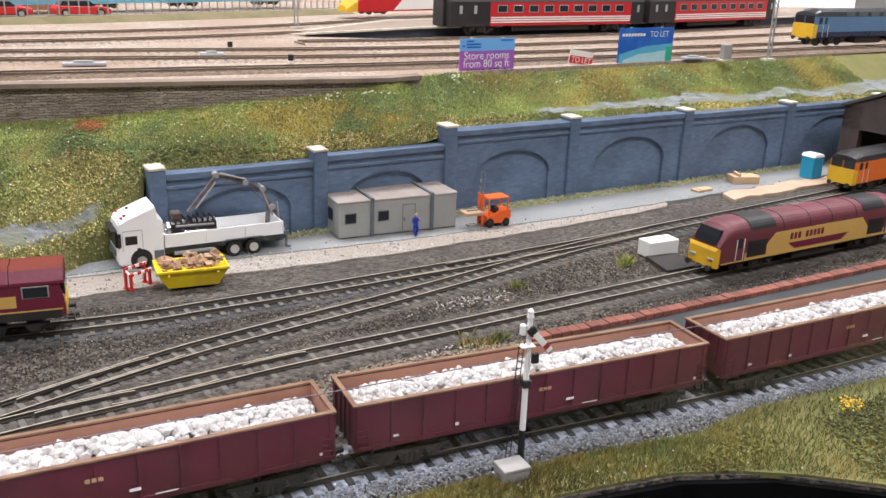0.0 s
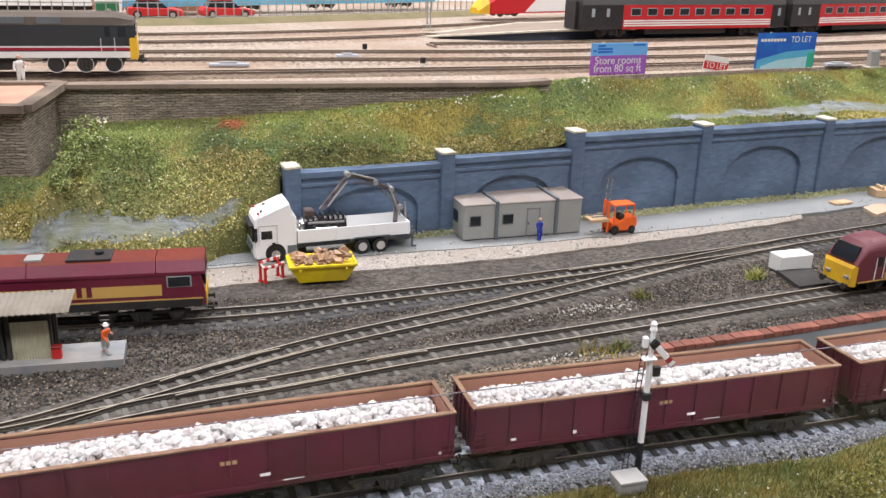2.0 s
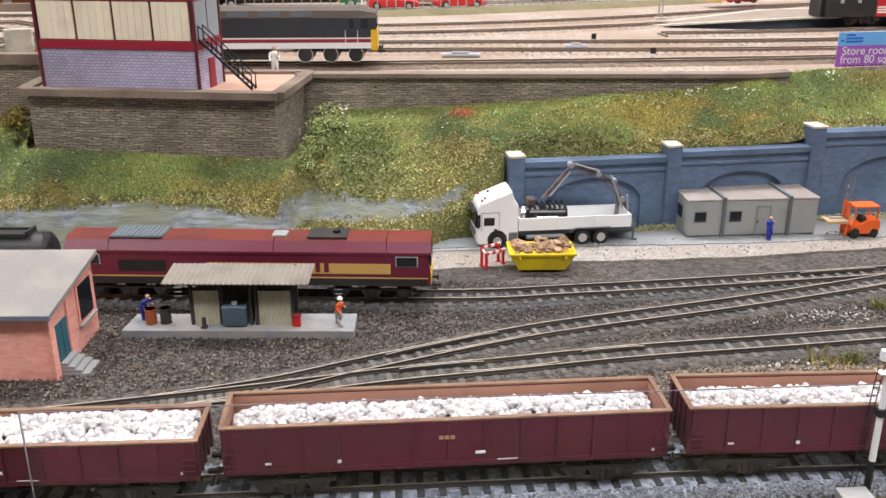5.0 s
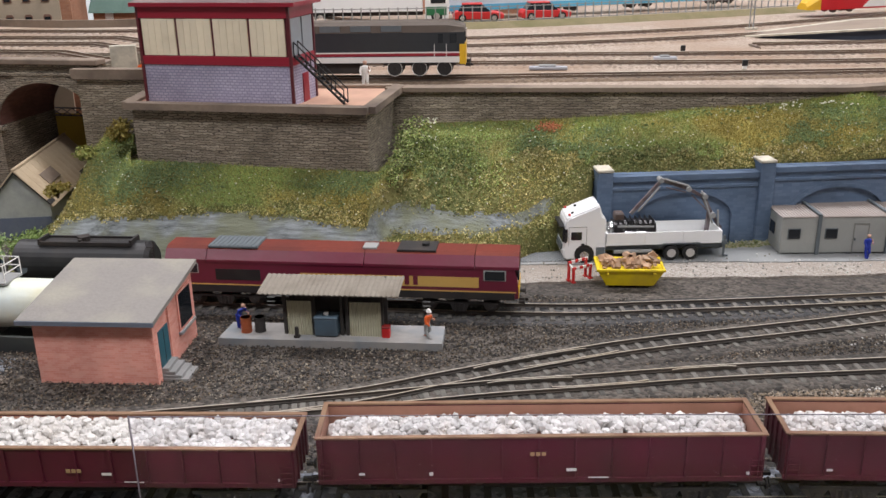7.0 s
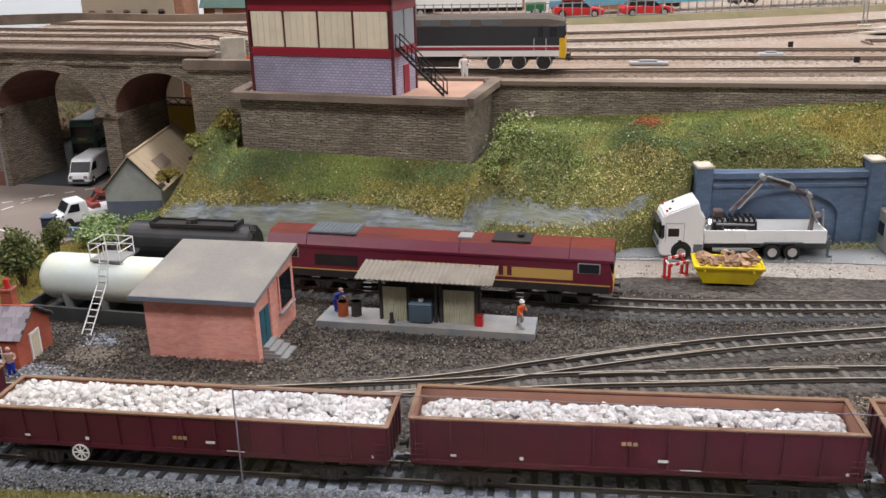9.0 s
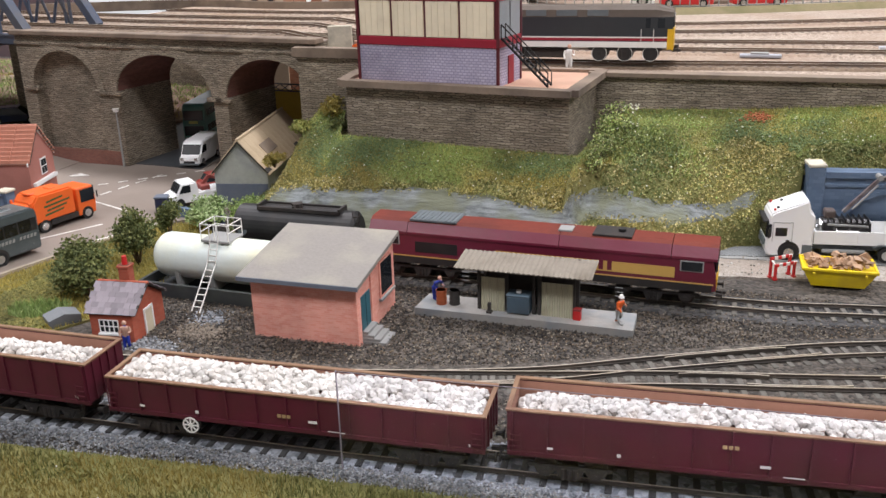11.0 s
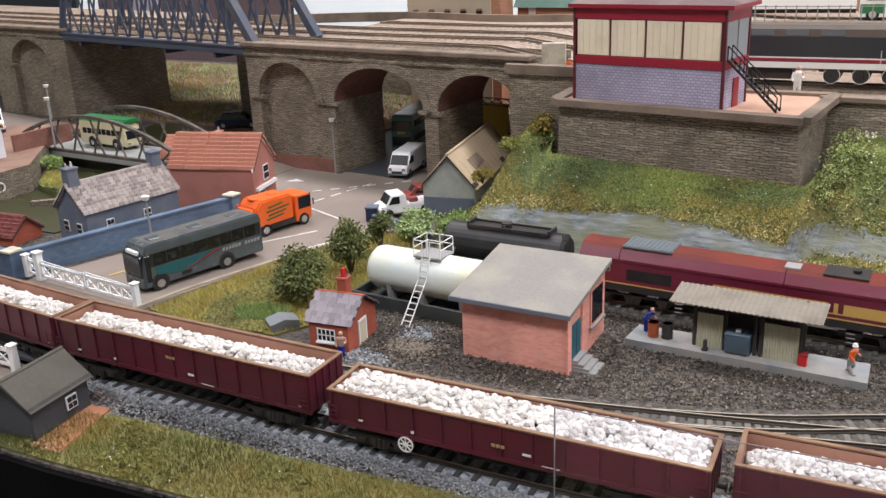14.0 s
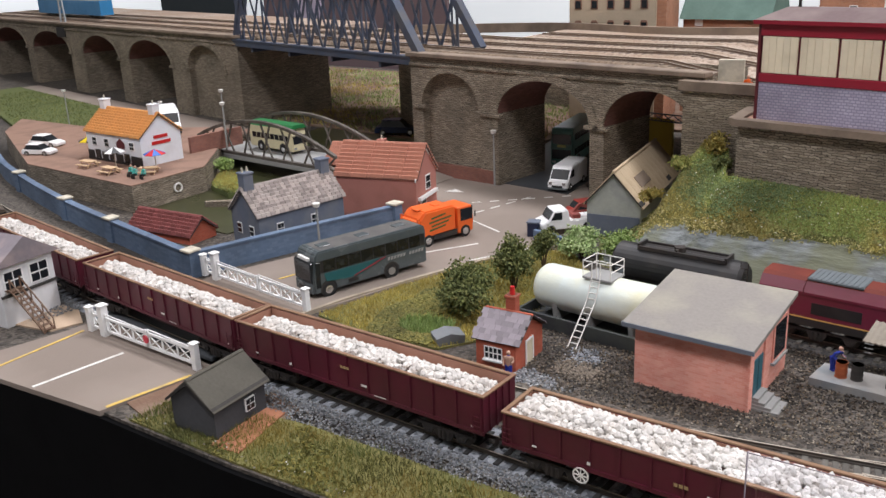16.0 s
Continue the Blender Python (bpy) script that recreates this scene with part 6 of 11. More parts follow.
d_ = part("door", one(box, 0.0164, -0.0055, 0.0, 0.0171, 0.0045, 0.0190), mat("cream_door", (0.62, 0.55, 0.40), 0.6), hut, "cream boarded door")
bm = bmesh.new()
for y in (-0.0062, 0.0052):
    box(bm, 0.0164, y - 0.0007, 0.0, 0.0175, y + 0.0007, 0.0200)
box(bm, 0.0164, -0.0069, 0.0190, 0.0175, 0.0059, 0.0204)
part("frame", bm, M["white"], d_)
figure(-0.397, 0.4875, 0, M["skin"], M["blue"], "model figure in blue trousers by the brick hut", 20)
gb = thing("grease_box", pose(-0.473, 0.511, 0, 0, 0, 55), "dull grey metal cable box on the grass", "box")
part("body", one(prism, [(-0.011, 0.0), (0.011, 0.0), (0.012, 0.008), (0.0, 0.0110), (-0.012, 0.008)], -0.009, 0.009, "y"), mat("grey_box_paint", (0.17, 0.18, 0.19), 0.6, worn=(0.10, 0.11, 0.1)), gb)
part("hatch", one(box, 0.0108, -0.0070, 0.0015, 0.0120, 0.0065, 0.0070), M["black"], gb)

# ---- lorry road ----
lorry = thing("tipper_lorry", pose(0.108, 0.8035, 0.003, 0, 0, 8), "white six-wheel tipper lorry with a folded crane and an engine aboard", "lorry")


def road_wheel(parent, x, y, r=0.0068, w=0.0038, hub=None):
    bm = bmesh.new()
    rod(bm, (x, y - w / 2, r), (x, y + w / 2, r), r, n=22)
    wh = part("wheel", bm, M["tyre"], parent)
    bm = bmesh.new()
    s = -1 if y < 0 else 1
    rod(bm, (x, y + s * (w / 2 - 0.0003), r), (x, y + s * (w / 2 + 0.0003), r), r * 0.58, n=18)
    rod(bm, (x, y + s * (w / 2), r), (x, y + s * (w / 2 + 0.0010), r), r * 0.26, n=10)
    part("hub", bm, hub or M["chrome"], wh)
    return wh


bm = bmesh.new()
cab_out = [(-0.0740, 0.0030), (-0.0760, 0.0080), (-0.0750, 0.0310), (-0.0735, 0.0395), (-0.0705, 0.0420), (-0.0455, 0.0520), (-0.0440, 0.0520), (-0.0415, 0.0425), (-0.0380, 0.0400), (-0.0380, 0.0060), (-0.0460, 0.0050), (-0.0660, 0.0030)]
prism(bm, cab_out, -0.0165, 0.0165, "y")
bmesh.ops.bevel(bm, geom=[e for e in bm.edges], offset=0.0013, segments=3, affect="EDGES")
cabp = part("cab", bm, M["glossy_white"], lorry, smooth=False)
for s in (-1, 1):
    y0, y1 = sorted((s * 0.0163, s * 0.0169))
    part("cab_window", one(box, -0.0690, y0, 0.0212, -0.0595, y1, 0.0285, 0.0002), M["window"], cabp)
    part("wheel_arch", one(rod, (-0.057, y0, 0.0078), (-0.057, y1 - 0.0002, 0.0078), 0.0088, n=20), M["black"], cabp)
    bm = bmesh.new()
    box(bm, -0.0750, s * 0.0185 - 0.0007, 0.0195, -0.0735, s * 0.0185 + 0.0007, 0.0285, 0.0003)
    part("mirror", bm, M["black"], lorry)
part("windscreen", one(box, -0.0766, -0.0158, 0.0195, -0.0745, 0.0158, 0.0325, 0.0003), M["window"], cabp)
part("sun_visor", one(box, -0.0790, -0.0150, 0.0325, -0.0740, 0.0150, 0.0340, 0.0003), M["black"], cabp, "dark sun visor over the windscreen")
for s in (-1, 1):
    y0, y1 = sorted((s * 0.0163, s * 0.0169))
    part("corner_glass", one(box, -0.0752, y0, 0.0200, -0.0722, y1, 0.0315, 0.0002), M["window"], cabp)
    part("door_handle", one(box, -0.0600, y0, 0.0163, -0.0570, y1 + 0.0002, 0.0178, 0.0002), M["black"], cabp)
    for xa, xb, za, zb in ((-0.0712, -0.0709, 0.0165, 0.0330), (-0.0555, -0.0552, 0.0165, 0.0330), (-0.0712, -0.0552, 0.0330, 0.0333)):
        part("door_seam", one(box, xa, y0, za, xb, y1 - 0.0002, zb), M["grey"], cabp)
    # dark block drawn in for the shaded gap between cab and load bed
    part("side_fairing", one(box, -0.0466, y0 - 0.0001, 0.0060, -0.0386, y1, 0.0140, 0.0003), M["grille"], lorry, "dark block put in for the shade of the gap behind the cab")
    part("headlamp", one(box, -0.0770, s * 0.0125 - 0.0025, 0.0085, -0.0755, s * 0.0125 + 0.0025, 0.0120, 0.0004), M["chrome"], cabp)
part("grille", one(box, -0.0770, -0.012, 0.010, -0.0750, 0.012, 0.0165, 0.0002), M["grille"], cabp)
bm = bmesh.new()
for x, y in ((-0.067, -0.008), (-0.062, 0.008)):
    box(bm, x - 0.001, y - 0.001, 0.0420, x + 0.001, y + 0.001, 0.0448 + 0.4 * (x + 0.067))
part("roof_hatch", bm, M["black"], cabp)
for y in (-0.012, 0.012):
    part("marker_lamp", one(box, -0.0712, y - 0.0010, 0.0425, -0.0692, y + 0.0010, 0.0442, 0.0003), M["red"], cabp, "small red roof lamp")
part("chassis", one(box, -0.070, -0.007, 0.0075, 0.072, 0.007, 0.0120), M["grille"], lorry)
bm = bmesh.new()
box(bm, -0.0375, -0.0165, 0.0150, 0.0655, 0.0165, 0.0165)
for s in (-1, 1):
    y0, y1 = sorted((s * 0.0165, s * 0.0153))
    box(bm, -0.0375, y0, 0.0165, 0.0655, y1, 0.0265, 0.0002)
box(bm, -0.0375, -0.0153, 0.0165, -0.0363, 0.0153, 0.0265)
box(bm, 0.0643, -0.0153, 0.0165, 0.0655, 0.0153, 0.0265)
for x in (-0.0375, -0.003, 0.031, 0.0645):
    box(bm, x, -0.0172, 0.0155, x + 0.001, -0.0165, 0.0265)
part("load_bed", bm, M["white"], lorry, "white dropside load bed")
for x in (-0.057, 0.021, 0.038):
    for s in (-1, 1):
        road_wheel(lorry, x, s * 0.0156)
for s in (-1, 1):
    bm = bmesh.new()
    guard = ((0.010, 0.0130), (0.014, 0.0155), (0.046, 0.0155), (0.050, 0.0120))
    for (xa, za), (xb, zb) in zip(guard, guard[1:]):
        bar(bm, (xa, s * 0.0172, za), (xb, s * 0.0172, zb), 0.0010)
    part("mudguard", bm, M["grille"], lorry)
bm = bmesh.new()
for s in (-1, 1):
    rod(bm, (-0.030, s * 0.0145, 0.0085), (0.004, s * 0.0145, 0.0085), 0.0018)
part("side_guard", bm, M["grey"], lorry)
for a, b, w in (((-0.014, -0.003, 0.040), (0.012, -0.003, 0.0700), 0.0040), ((0.010, -0.003, 0.0712), (0.036, -0.002, 0.0620), 0.0046), ((0.036, -0.002, 0.0620), (0.052, -0.001, 0.0530), 0.0040), ((0.050, -0.001, 0.0560), (0.060, -0.001, 0.0360), 0.0052), ((0.060, -0.001, 0.0380), (0.0685, -0.002, 0.0240), 0.0044), ((0.0685, -0.002, 0.0240), (0.0700, -0.003, 0.0060), 0.0026), ((0.016, -0.0045, 0.0640), (0.034, -0.0045, 0.0590), 0.0016), ((0.040, -0.004, 0.0560), (0.056, -0.004, 0.0400), 0.0018), ((0.0560, 0, 0.0120), (0.0580, 0, 0.0400), 0.0050)):
    part("crane_arm", one(bar, a, b, w * 0.68), M["crane"], lorry, "dull red folding crane arm")
for a, b in (((-0.008, -0.0062, 0.0430), (0.010, -0.0062, 0.0650)), ((0.014, -0.0060, 0.0720), (0.036, -0.0050, 0.0650)), ((0.0480, -0.0050, 0.0600), (0.0600, -0.0050, 0.0300)), ((0.0640, -0.0050, 0.0420), (0.0665, -0.0050, 0.0160))):
    part("crane_ram", one(rod, a, b, 0.0009), M["grey"], lorry, "grey hydraulic ram")
for x, z in ((0.0112, 0.0706), (0.0365, 0.0618), (0.0515, 0.0545), (0.0600, 0.0372)):
    part("crane_pivot", one(rod, (x, -0.0062, z), (x, 0.0025, z), 0.0024, n=10), M["grey"], lorry)
bm = bmesh.new()
for s in (-1, 1):
    bar(bm, (0.070, s * 0.011, 0.001), (0.070, s * 0.011, 0.020), 0.0018)
    bar(bm, (0.070, s * 0.011, 0.001), (0.074, s * 0.011, 0.001), 0.0016)
box(bm, 0.067, -0.013, 0.012, 0.072, 0.013, 0.016)
part("stabiliser", bm, M["grille"], lorry)
eng = thing("scrap_engine", pose(0.098, 0.802, 0.0170, 0, 0, 8) @ Matrix.Diagonal((1.08, 1.15, 1.55, 1)), "greasy dark diesel engine lying in the lorry bed", "engine")
bm = bmesh.new()
prism(bm, [(-0.0085, 0.0), (0.0085, 0.0), (0.0088, 0.0075), (0.0070, 0.0115), (0.0030, 0.0128), (-0.0030, 0.0128), (-0.0070, 0.0115), (-0.0088, 0.0075)], -0.018, 0.017, "x")
part("block", bm, M["engine"], eng)
for k in range(8):
    part("cooling_fin", one(box, -0.0150 + 0.0042 * k, -0.0072, 0.0112, -0.0138 + 0.0042 * k, 0.0072, 0.0137, 0.0003), M["engine"], eng)
bm = bmesh.new()
rod(bm, (-0.0205, 0.0, 0.0062), (-0.0182, 0.0, 0.0062), 0.0062, n=20)
rod(bm, (-0.0218, 0.0, 0.0062), (-0.0205, 0.0, 0.0062), 0.0030, n=14)
part("flywheel", bm, M["chrome"], eng)
bm = bmesh.new()
rod(bm, (-0.008, -0.0098, 0.0062), (0.008, -0.0098, 0.0062), 0.0017, n=12)
rod(bm, (-0.009, -0.0098, 0.0062), (-0.008, -0.0098, 0.0062), 0.0022, n=12)
part("oil_cooler", bm, M["chrome"], eng, "bright tube along the engine side")
for y in (-0.0098, 0.0098):
    bm = bmesh.new()
    rod(bm, (-0.014, y, 0.0022), (0.015, y, 0.0018), 0.0008)
    rod(bm, (-0.015, y * 0.8, 0.0105), (0.015, y * 0.8, 0.0098), 0.0007)
    part("pipe", bm, M["grey"], eng)
part("air_box", one(box, -0.0165, -0.0030, 0.0125, -0.0085, 0.0060, 0.0172, 0.0008), mat("brown_air_box", (0.085, 0.062, 0.055), 0.6, var=0.2), eng, "brown air box")

skip = thing("rubble_skip", pose(0.089, 0.738, 0.0022, 0, 0, 2), "bright yellow builder's skip heaped with broken rubble", "skip")
bm = bmesh.new()
ring = lambda z, x0, x1, w: [(x0, -w, z), (x1, -w, z), (x1, w, z), (x0, w, z)]
loft(bm, [ring(0.0005, -0.0195, 0.0195, 0.0115), ring(0.0150, -0.0275, 0.0275, 0.0150)])
part("tub", bm, M["yellow"], skip)
bm = bmesh.new()
for b in ((-0.0280, -0.0160, 0.0280, -0.0142), (-0.0280, 0.0142, 0.0280, 0.0160), (-0.0280, -0.0142, -0.0262, 0.0142), (0.0262, -0.0142, 0.0280, 0.0142)):
    box(bm, b[0], b[1], 0.0140, b[2], b[3], 0.0162, 0.0003)
part("rim", bm, M["yellow"], skip)
bm = bmesh.new()
for x in (-0.019, 0.019):
    for y in (-0.0165, 0.0165):
        rod(bm, (x, y - 0.0012, 0.0125), (x, y + 0.0012, 0.0125), 0.0010)
part("lifting_lug", bm, M["yellow"], skip)
pts = [(RNG.uniform(-0.024, 0.024), RNG.uniform(-0.012, 0.012), 0.0165 + RNG.uniform(-0.001, 0.004)) for _ in range(70)]
scatter("rubble", pts, 0.0036, M["rubble"], "broken brown rubble", "", jitter=0.45, cubes=True, parent=skip)
bar_ = thing("road_barrier", pose(0.041, 0.7335, 0.0022, 0, 0, 38), "red and white striped road barrier beside the skip", "barrier")
for y, z in ((-0.0030, 0.0110), (0.0030, 0.0150)):
    for k in range(6):
        part("stripe", one(box, -0.001 + 0.0036 * k, y - 0.0006, z, 0.0026 + 0.0036 * k, y + 0.0006, z + 0.0024), M["decal_white"] if k % 2 else M["red"], bar_)
    for x in (0.0, 0.0185):
        part("leg", one(box, x - 0.0009, y - 0.0009, 0, x + 0.0009, y + 0.0009, z + 0.0020), M["red"], bar_)
        part("foot", one(box, x - 0.0014, y - 0.0018, 0, x + 0.0014, y + 0.0018, 0.0012), M["red"], bar_)
part("end_rail", one(bar, (0.0, -0.0030, 0.0116), (0.0, 0.0030, 0.0156), 0.0012), M["decal_white"], bar_)

cab = thing("site_cabin", pose(0.2885, 0.838, 0.003, 0, 0, 5), "grey portable site cabin with a ribbed brownish roof", "cabin")
part("wall", one(box, -0.061, -0.0225, 0.001, 0.061, 0.0225, 0.0345, 0.0005), M["cabin_grey"], cab)
bm = bmesh.new()
wave = [(-0.0615, 0.0345), (-0.0615, 0.0352)]
for k in range(44):
    x = -0.060 + 0.0028 * k
    wave += [(x, 0.0352), (x + 0.0003, 0.0359), (x + 0.0011, 0.0359), (x + 0.0014, 0.0352)]
prism(bm, wave + [(0.0615, 0.0352), (0.0615, 0.0345)], -0.023, 0.023, "y")
part("roof", bm, M["cabin_roof"], cab, "ribbed roof sheet")
for x in (-0.028, 0.034):
    bm = bmesh.new()
    box(bm, x - 0.0016, -0.0243, 0.0, x + 0.0016, -0.0222, 0.0375, 0.0002)
    box(bm, x - 0.0016, -0.0243, 0.0360, x + 0.0016, 0.0240, 0.0378, 0.0002)
    part("band", bm, M["grille"], cab, "dark steel strap")
for x in (-0.0495, -0.0165):
    bm = bmesh.new()
    box(bm, x - 0.0058, -0.0232, 0.0145, x + 0.0058, -0.0224, 0.0245, 0.0004)
    wd = part("window", bm, M["grille"], cab)
    part("pane", one(box, x - 0.0050, -0.0236, 0.0153, x + 0.0050, -0.0231, 0.0237), M["window"], wd)
part("end_window", one(box, -0.0617, -0.006, 0.0140, -0.0608, 0.006, 0.0250), M["window"], cab)
bm = bmesh.new()
for x in (0.0035, 0.0165):
    box(bm, x - 0.0003, -0.0230, 0.002, x + 0.0003, -0.0224, 0.0285)
box(bm, 0.0035, -0.0230, 0.0280, 0.0165, -0.0224, 0.0286)
part("door", bm, mat("cabin_door_joint", (0.22, 0.22, 0.2), 0.6), cab)
part("door_handle", one(box, 0.0045, -0.0238, 0.0125, 0.0055, -0.0224, 0.0150), M["grille"], cab)
for k in (-0.050, 0.0, 0.050):
    part("skid", one(box, k - 0.004, -0.020, -0.0005, k + 0.004, 0.020, 0.001), M["black"], cab)
figure(0.304, 0.806, 0.003, M["blue"], M["blue"], "model figure in blue overalls before the site cabin", 15, stride=0.0016)

fk = thing("forklift", pose(0.388, 0.819, 0.003, 0, 0, 6) @ Matrix.Diagonal((1.12, 1.12, 1.32, 1)), "bright orange forklift truck holding an empty pallet", "forklift")
bm = bmesh.new()
prism(bm, [(-0.008, 0.0030), (0.015, 0.0030), (0.0165, 0.0080), (0.0155, 0.0125), (0.006, 0.0120), (-0.002, 0.0085), (-0.008, 0.0085)], -0.0075, 0.0075, "y")
part("body", bm, M["orange"], fk)
bm = bmesh.new()
for x in (-0.006, 0.013):
    for y in (-0.0065, 0.0065):
        bar(bm, (x, y, 0.008), (x, y, 0.0220), 0.0010)
box(bm, -0.007, -0.0072, 0.0215, 0.014, 0.0072, 0.0228, 0.0003)
part("guard", bm, M["orange"], fk)
bm = bmesh.new()
for y in (-0.0035, 0.0035):
    box(bm, -0.0115, y - 0.0009, 0.0010, -0.0095, y + 0.0009, 0.0250)
part("mast", bm, M["orange"], fk)
bm = bmesh.new()
for y in (-0.0035, 0.0035):
    bar(bm, (-0.0105, y, 0.0240), (-0.0095, y, 0.0420), 0.0007)
bar(bm, (-0.0095, -0.0035, 0.0420), (-0.0095, 0.0035, 0.0420), 0.0007)
part("inner_mast", bm, M["chrome"], fk)
bm = bmesh.new()
for y in (-0.003, 0.003):
    box(bm, -0.026, y - 0.0007, 0.0135, -0.0095, y + 0.0007, 0.0142)
part("fork", bm, M["grille"], fk)
part("seat", one(box, 0.001, -0.004, 0.0095, 0.006, 0.004, 0.0145, 0.0008), M["black"], fk)
for x, r in ((-0.0050, 0.0036), (0.0115, 0.0032)):
    for s in (-1, 1):
        road_wheel(fk, x, s * 0.0072, r, 0.0026, M["black"])
pal = thing("pallet", pose(0.3665, 0.817, 0.0172, 0, 0, 6), "pale wooden board carried on the forks", "pallet")
part("deck", one(box, -0.010, -0.0075, 0.0006, 0.0095, 0.0075, 0.0022, 0.0002), M["plywood"], pal)
part("runner", one(box, -0.010, -0.007, -0.001, 0.0095, -0.005, 0.0006), M["plywood"], pal)
part("runner", one(box, -0.010, 0.005, -0.001, 0.0095, 0.007, 0.0006), M["plywood"], pal)

for x, y, w, d, h, rz, lab, nm in ((0.690, 0.882, 0.024, 0.012, 0.003, 10, "flat square of bare plywood on the lorry road", "plywood_board"), (0.768, 0.905, 0.034, 0.020, 0.012, -12, "bare plywood crate lid propped on the lorry road", "plywood_crate")):
    c = thing(nm, pose(x, y, 0.0035, 0, 0, rz), lab, "board")
    part("board", one(prism, [(-w / 2, -d / 2), (w / 2, -d / 2), (w * 0.6, 0), (w / 2, d / 2), (-w / 2, d / 2)], 0, h * 0.7, "z"), M["plywood"], c)
    part("batten", one(box, -w * 0.3, -d * 0.4, h * 0.7, -w * 0.2, d * 0.4, h), M["plywood"], c)
loo = thing("portable_toilet", pose(0.874, 0.905, 0.003, 0, 0, 8), "bright blue portable toilet with a white roof", "portable toilet")
part("wall", one(box, -0.0095, -0.0095, 0, 0.0095, 0.0095, 0.0280, 0.0006), M["loo_blue"], loo)
part("roof", one(prism, [(-0.0100, 0.0280), (0.0100, 0.0280), (0.0070, 0.0315), (-0.0070, 0.0315)], -0.010, 0.010, "y"), M["white"], loo)
part("door", one(box, -0.0070, -0.0101, 0.0015, 0.0070, -0.0094, 0.0255), mat("door_blue", (0.02, 0.22, 0.38), 0.45), loo)

# shed at the end of the siding with an orange-fronted loco in its mouth
shed = thing("engine_shed", pose(1.03, 0.905, 0, 0, 0, 13), "dark engine shed with an open doorway over the siding", "shed")
bm = bmesh.new()
for y0, y1 in ((-0.075, -0.048), (0.020, 0.045)):
    box(bm, -0.085, y0, 0, -0.075, y1, 0.090)
prism(bm, [(-0.075, 0.062), (0.045, 0.062), (0.045, 0.090), (-0.015, 0.112), (-0.075, 0.090)], -0.085, -0.075, "x")
box(bm, -0.075, -0.075, 0, 0.25, -0.068, 0.090)
box(bm, -0.075, 0.038, 0, 0.25, 0.045, 0.090)
part("wall", bm, mat("dark_brown_boarding", (0.065, 0.048, 0.044), 0.8, var=0.2), shed)
bm = bmesh.new()
for s, y in ((1, -0.075), (-1, 0.045)):
    prism(bm, [(y - 0.004 * s, 0.088), (-0.015, 0.114), (-0.015, 0.118), (y - 0.004 * s, 0.092)], -0.088, 0.25, "x")
part("roof", bm, mat("dark_shed_roof", (0.06, 0.05, 0.048), 0.8, var=0.2), shed)
bm = bmesh.new()
rod(bm, (-0.0862, -0.018, 0.094), (-0.0850, -0.018, 0.094), 0.003, n=14)
part("lamp", bm, M["decal_white"], shed)
M["orange_front"] = mat("orange_loco_paint", (0.75, 0.16, 0.02), 0.4, var=0.05)
lo = nose_loco(on_track(BACK, 0.966, 0.07), "black-roofed diesel locomotive with an orange cab inside the shed", M["orange_front"], M["black"], M["loco_yellow"])

# polystyrene buffer block and its boards
blk = thing("foam_block", pose(0.5050, 0.699, 0.0015, 0, 0, 6) @ Matrix.Diagonal((0.80, 0.85, 0.92, 1)), "rough white polystyrene block lying across the track end", "block")
part("block", one(box, -0.0215, -0.010, 0.0, 0.0215, 0.010, 0.0165, 0.0008), M["foam"], blk)
slab("track_end_boards", [(0.482, 0.650), (0.515, 0.655), (0.520, 0.690), (0.486, 0.690)], -0.001, 0.0045, M["timber"], "dark boards between the rails", "boards")

# brick platform edge between the yard and the front track
PLAT = [(0.300, 0.548), (0.434, 0.566), (0.68, 0.602), (0.95, 0.645), (1.4, 0.70)]
bm = bmesh.new()
sweep(bm, way_of(PLAT, 0.05), [(-0.040, -0.001), (-0.040, 0.0065), (-0.002, 0.0065), (-0.002, -0.001)])
plat = setting("platform", bm, mat("dark_platform_tarmac", (0.030, 0.034, 0.036), 0.7, var=0.2, fine=500, worn=(0.05, 0.055, 0.055), worn_scale=25), "low dark platform strip with a red brick edge", "platform")
bme = mesh_of("brick", one(box, -0.0040, -0.0045, 0.0, 0.0040, 0.0045, 0.0105, 0.0004), mat("worn_red_brick", (0.235, 0.082, 0.055), 0.85, var=0.25, piece=0.25, worn=(0.16, 0.075, 0.06), worn_scale=50))
for x, y, a in way_of(PLAT, 0.0085)[:95]:
    piece("brick", bme, plat, pose(x, y, random.uniform(-0.0004, 0.0003), 0, 0, math.degrees(a)))
bm = bmesh.new()
sweep(bm, way_of(PLAT, 0.05)[5:], [(-0.036, 0.0066), (-0.036, 0.0070), (-0.033, 0.0070), (-0.033, 0.0066)])
part("yellow_line", bm, M["yellow_line"], plat, "yellow safety line")

# semaphore signal
M["crimson_bar"] = mat("dark_red_bar", (0.30, 0.03, 0.03), 0.5)
sg = thing("semaphore_signal", pose(0.228, 0.4195, 0), "white semaphore signal post with a drooping arm", "signal")
bm = bmesh.new()
rod(bm, (0, 0, 0), (0, 0, 0.020), 0.0019, 0.0018)
part("lower_post", bm, M["black"], sg)
bm = bmesh.new()
rod(bm, (0, 0, 0.020), (0, 0, 0.086), 0.0018, 0.0014)
part("post", bm, M["white"], sg)
part("collar", one(box, -0.0024, -0.0024, 0.0455, 0.0024, 0.0024, 0.0500, 0.0004), M["black"], sg)
bm = bmesh.new()
rod(bm, (0, 0, 0.0855), (0, 0, 0.0872), 0.0021, 0.0017)
rod(bm, (0, 0, 0.0872), (0, 0, 0.0888), 0.0014, 0.0018, 10)
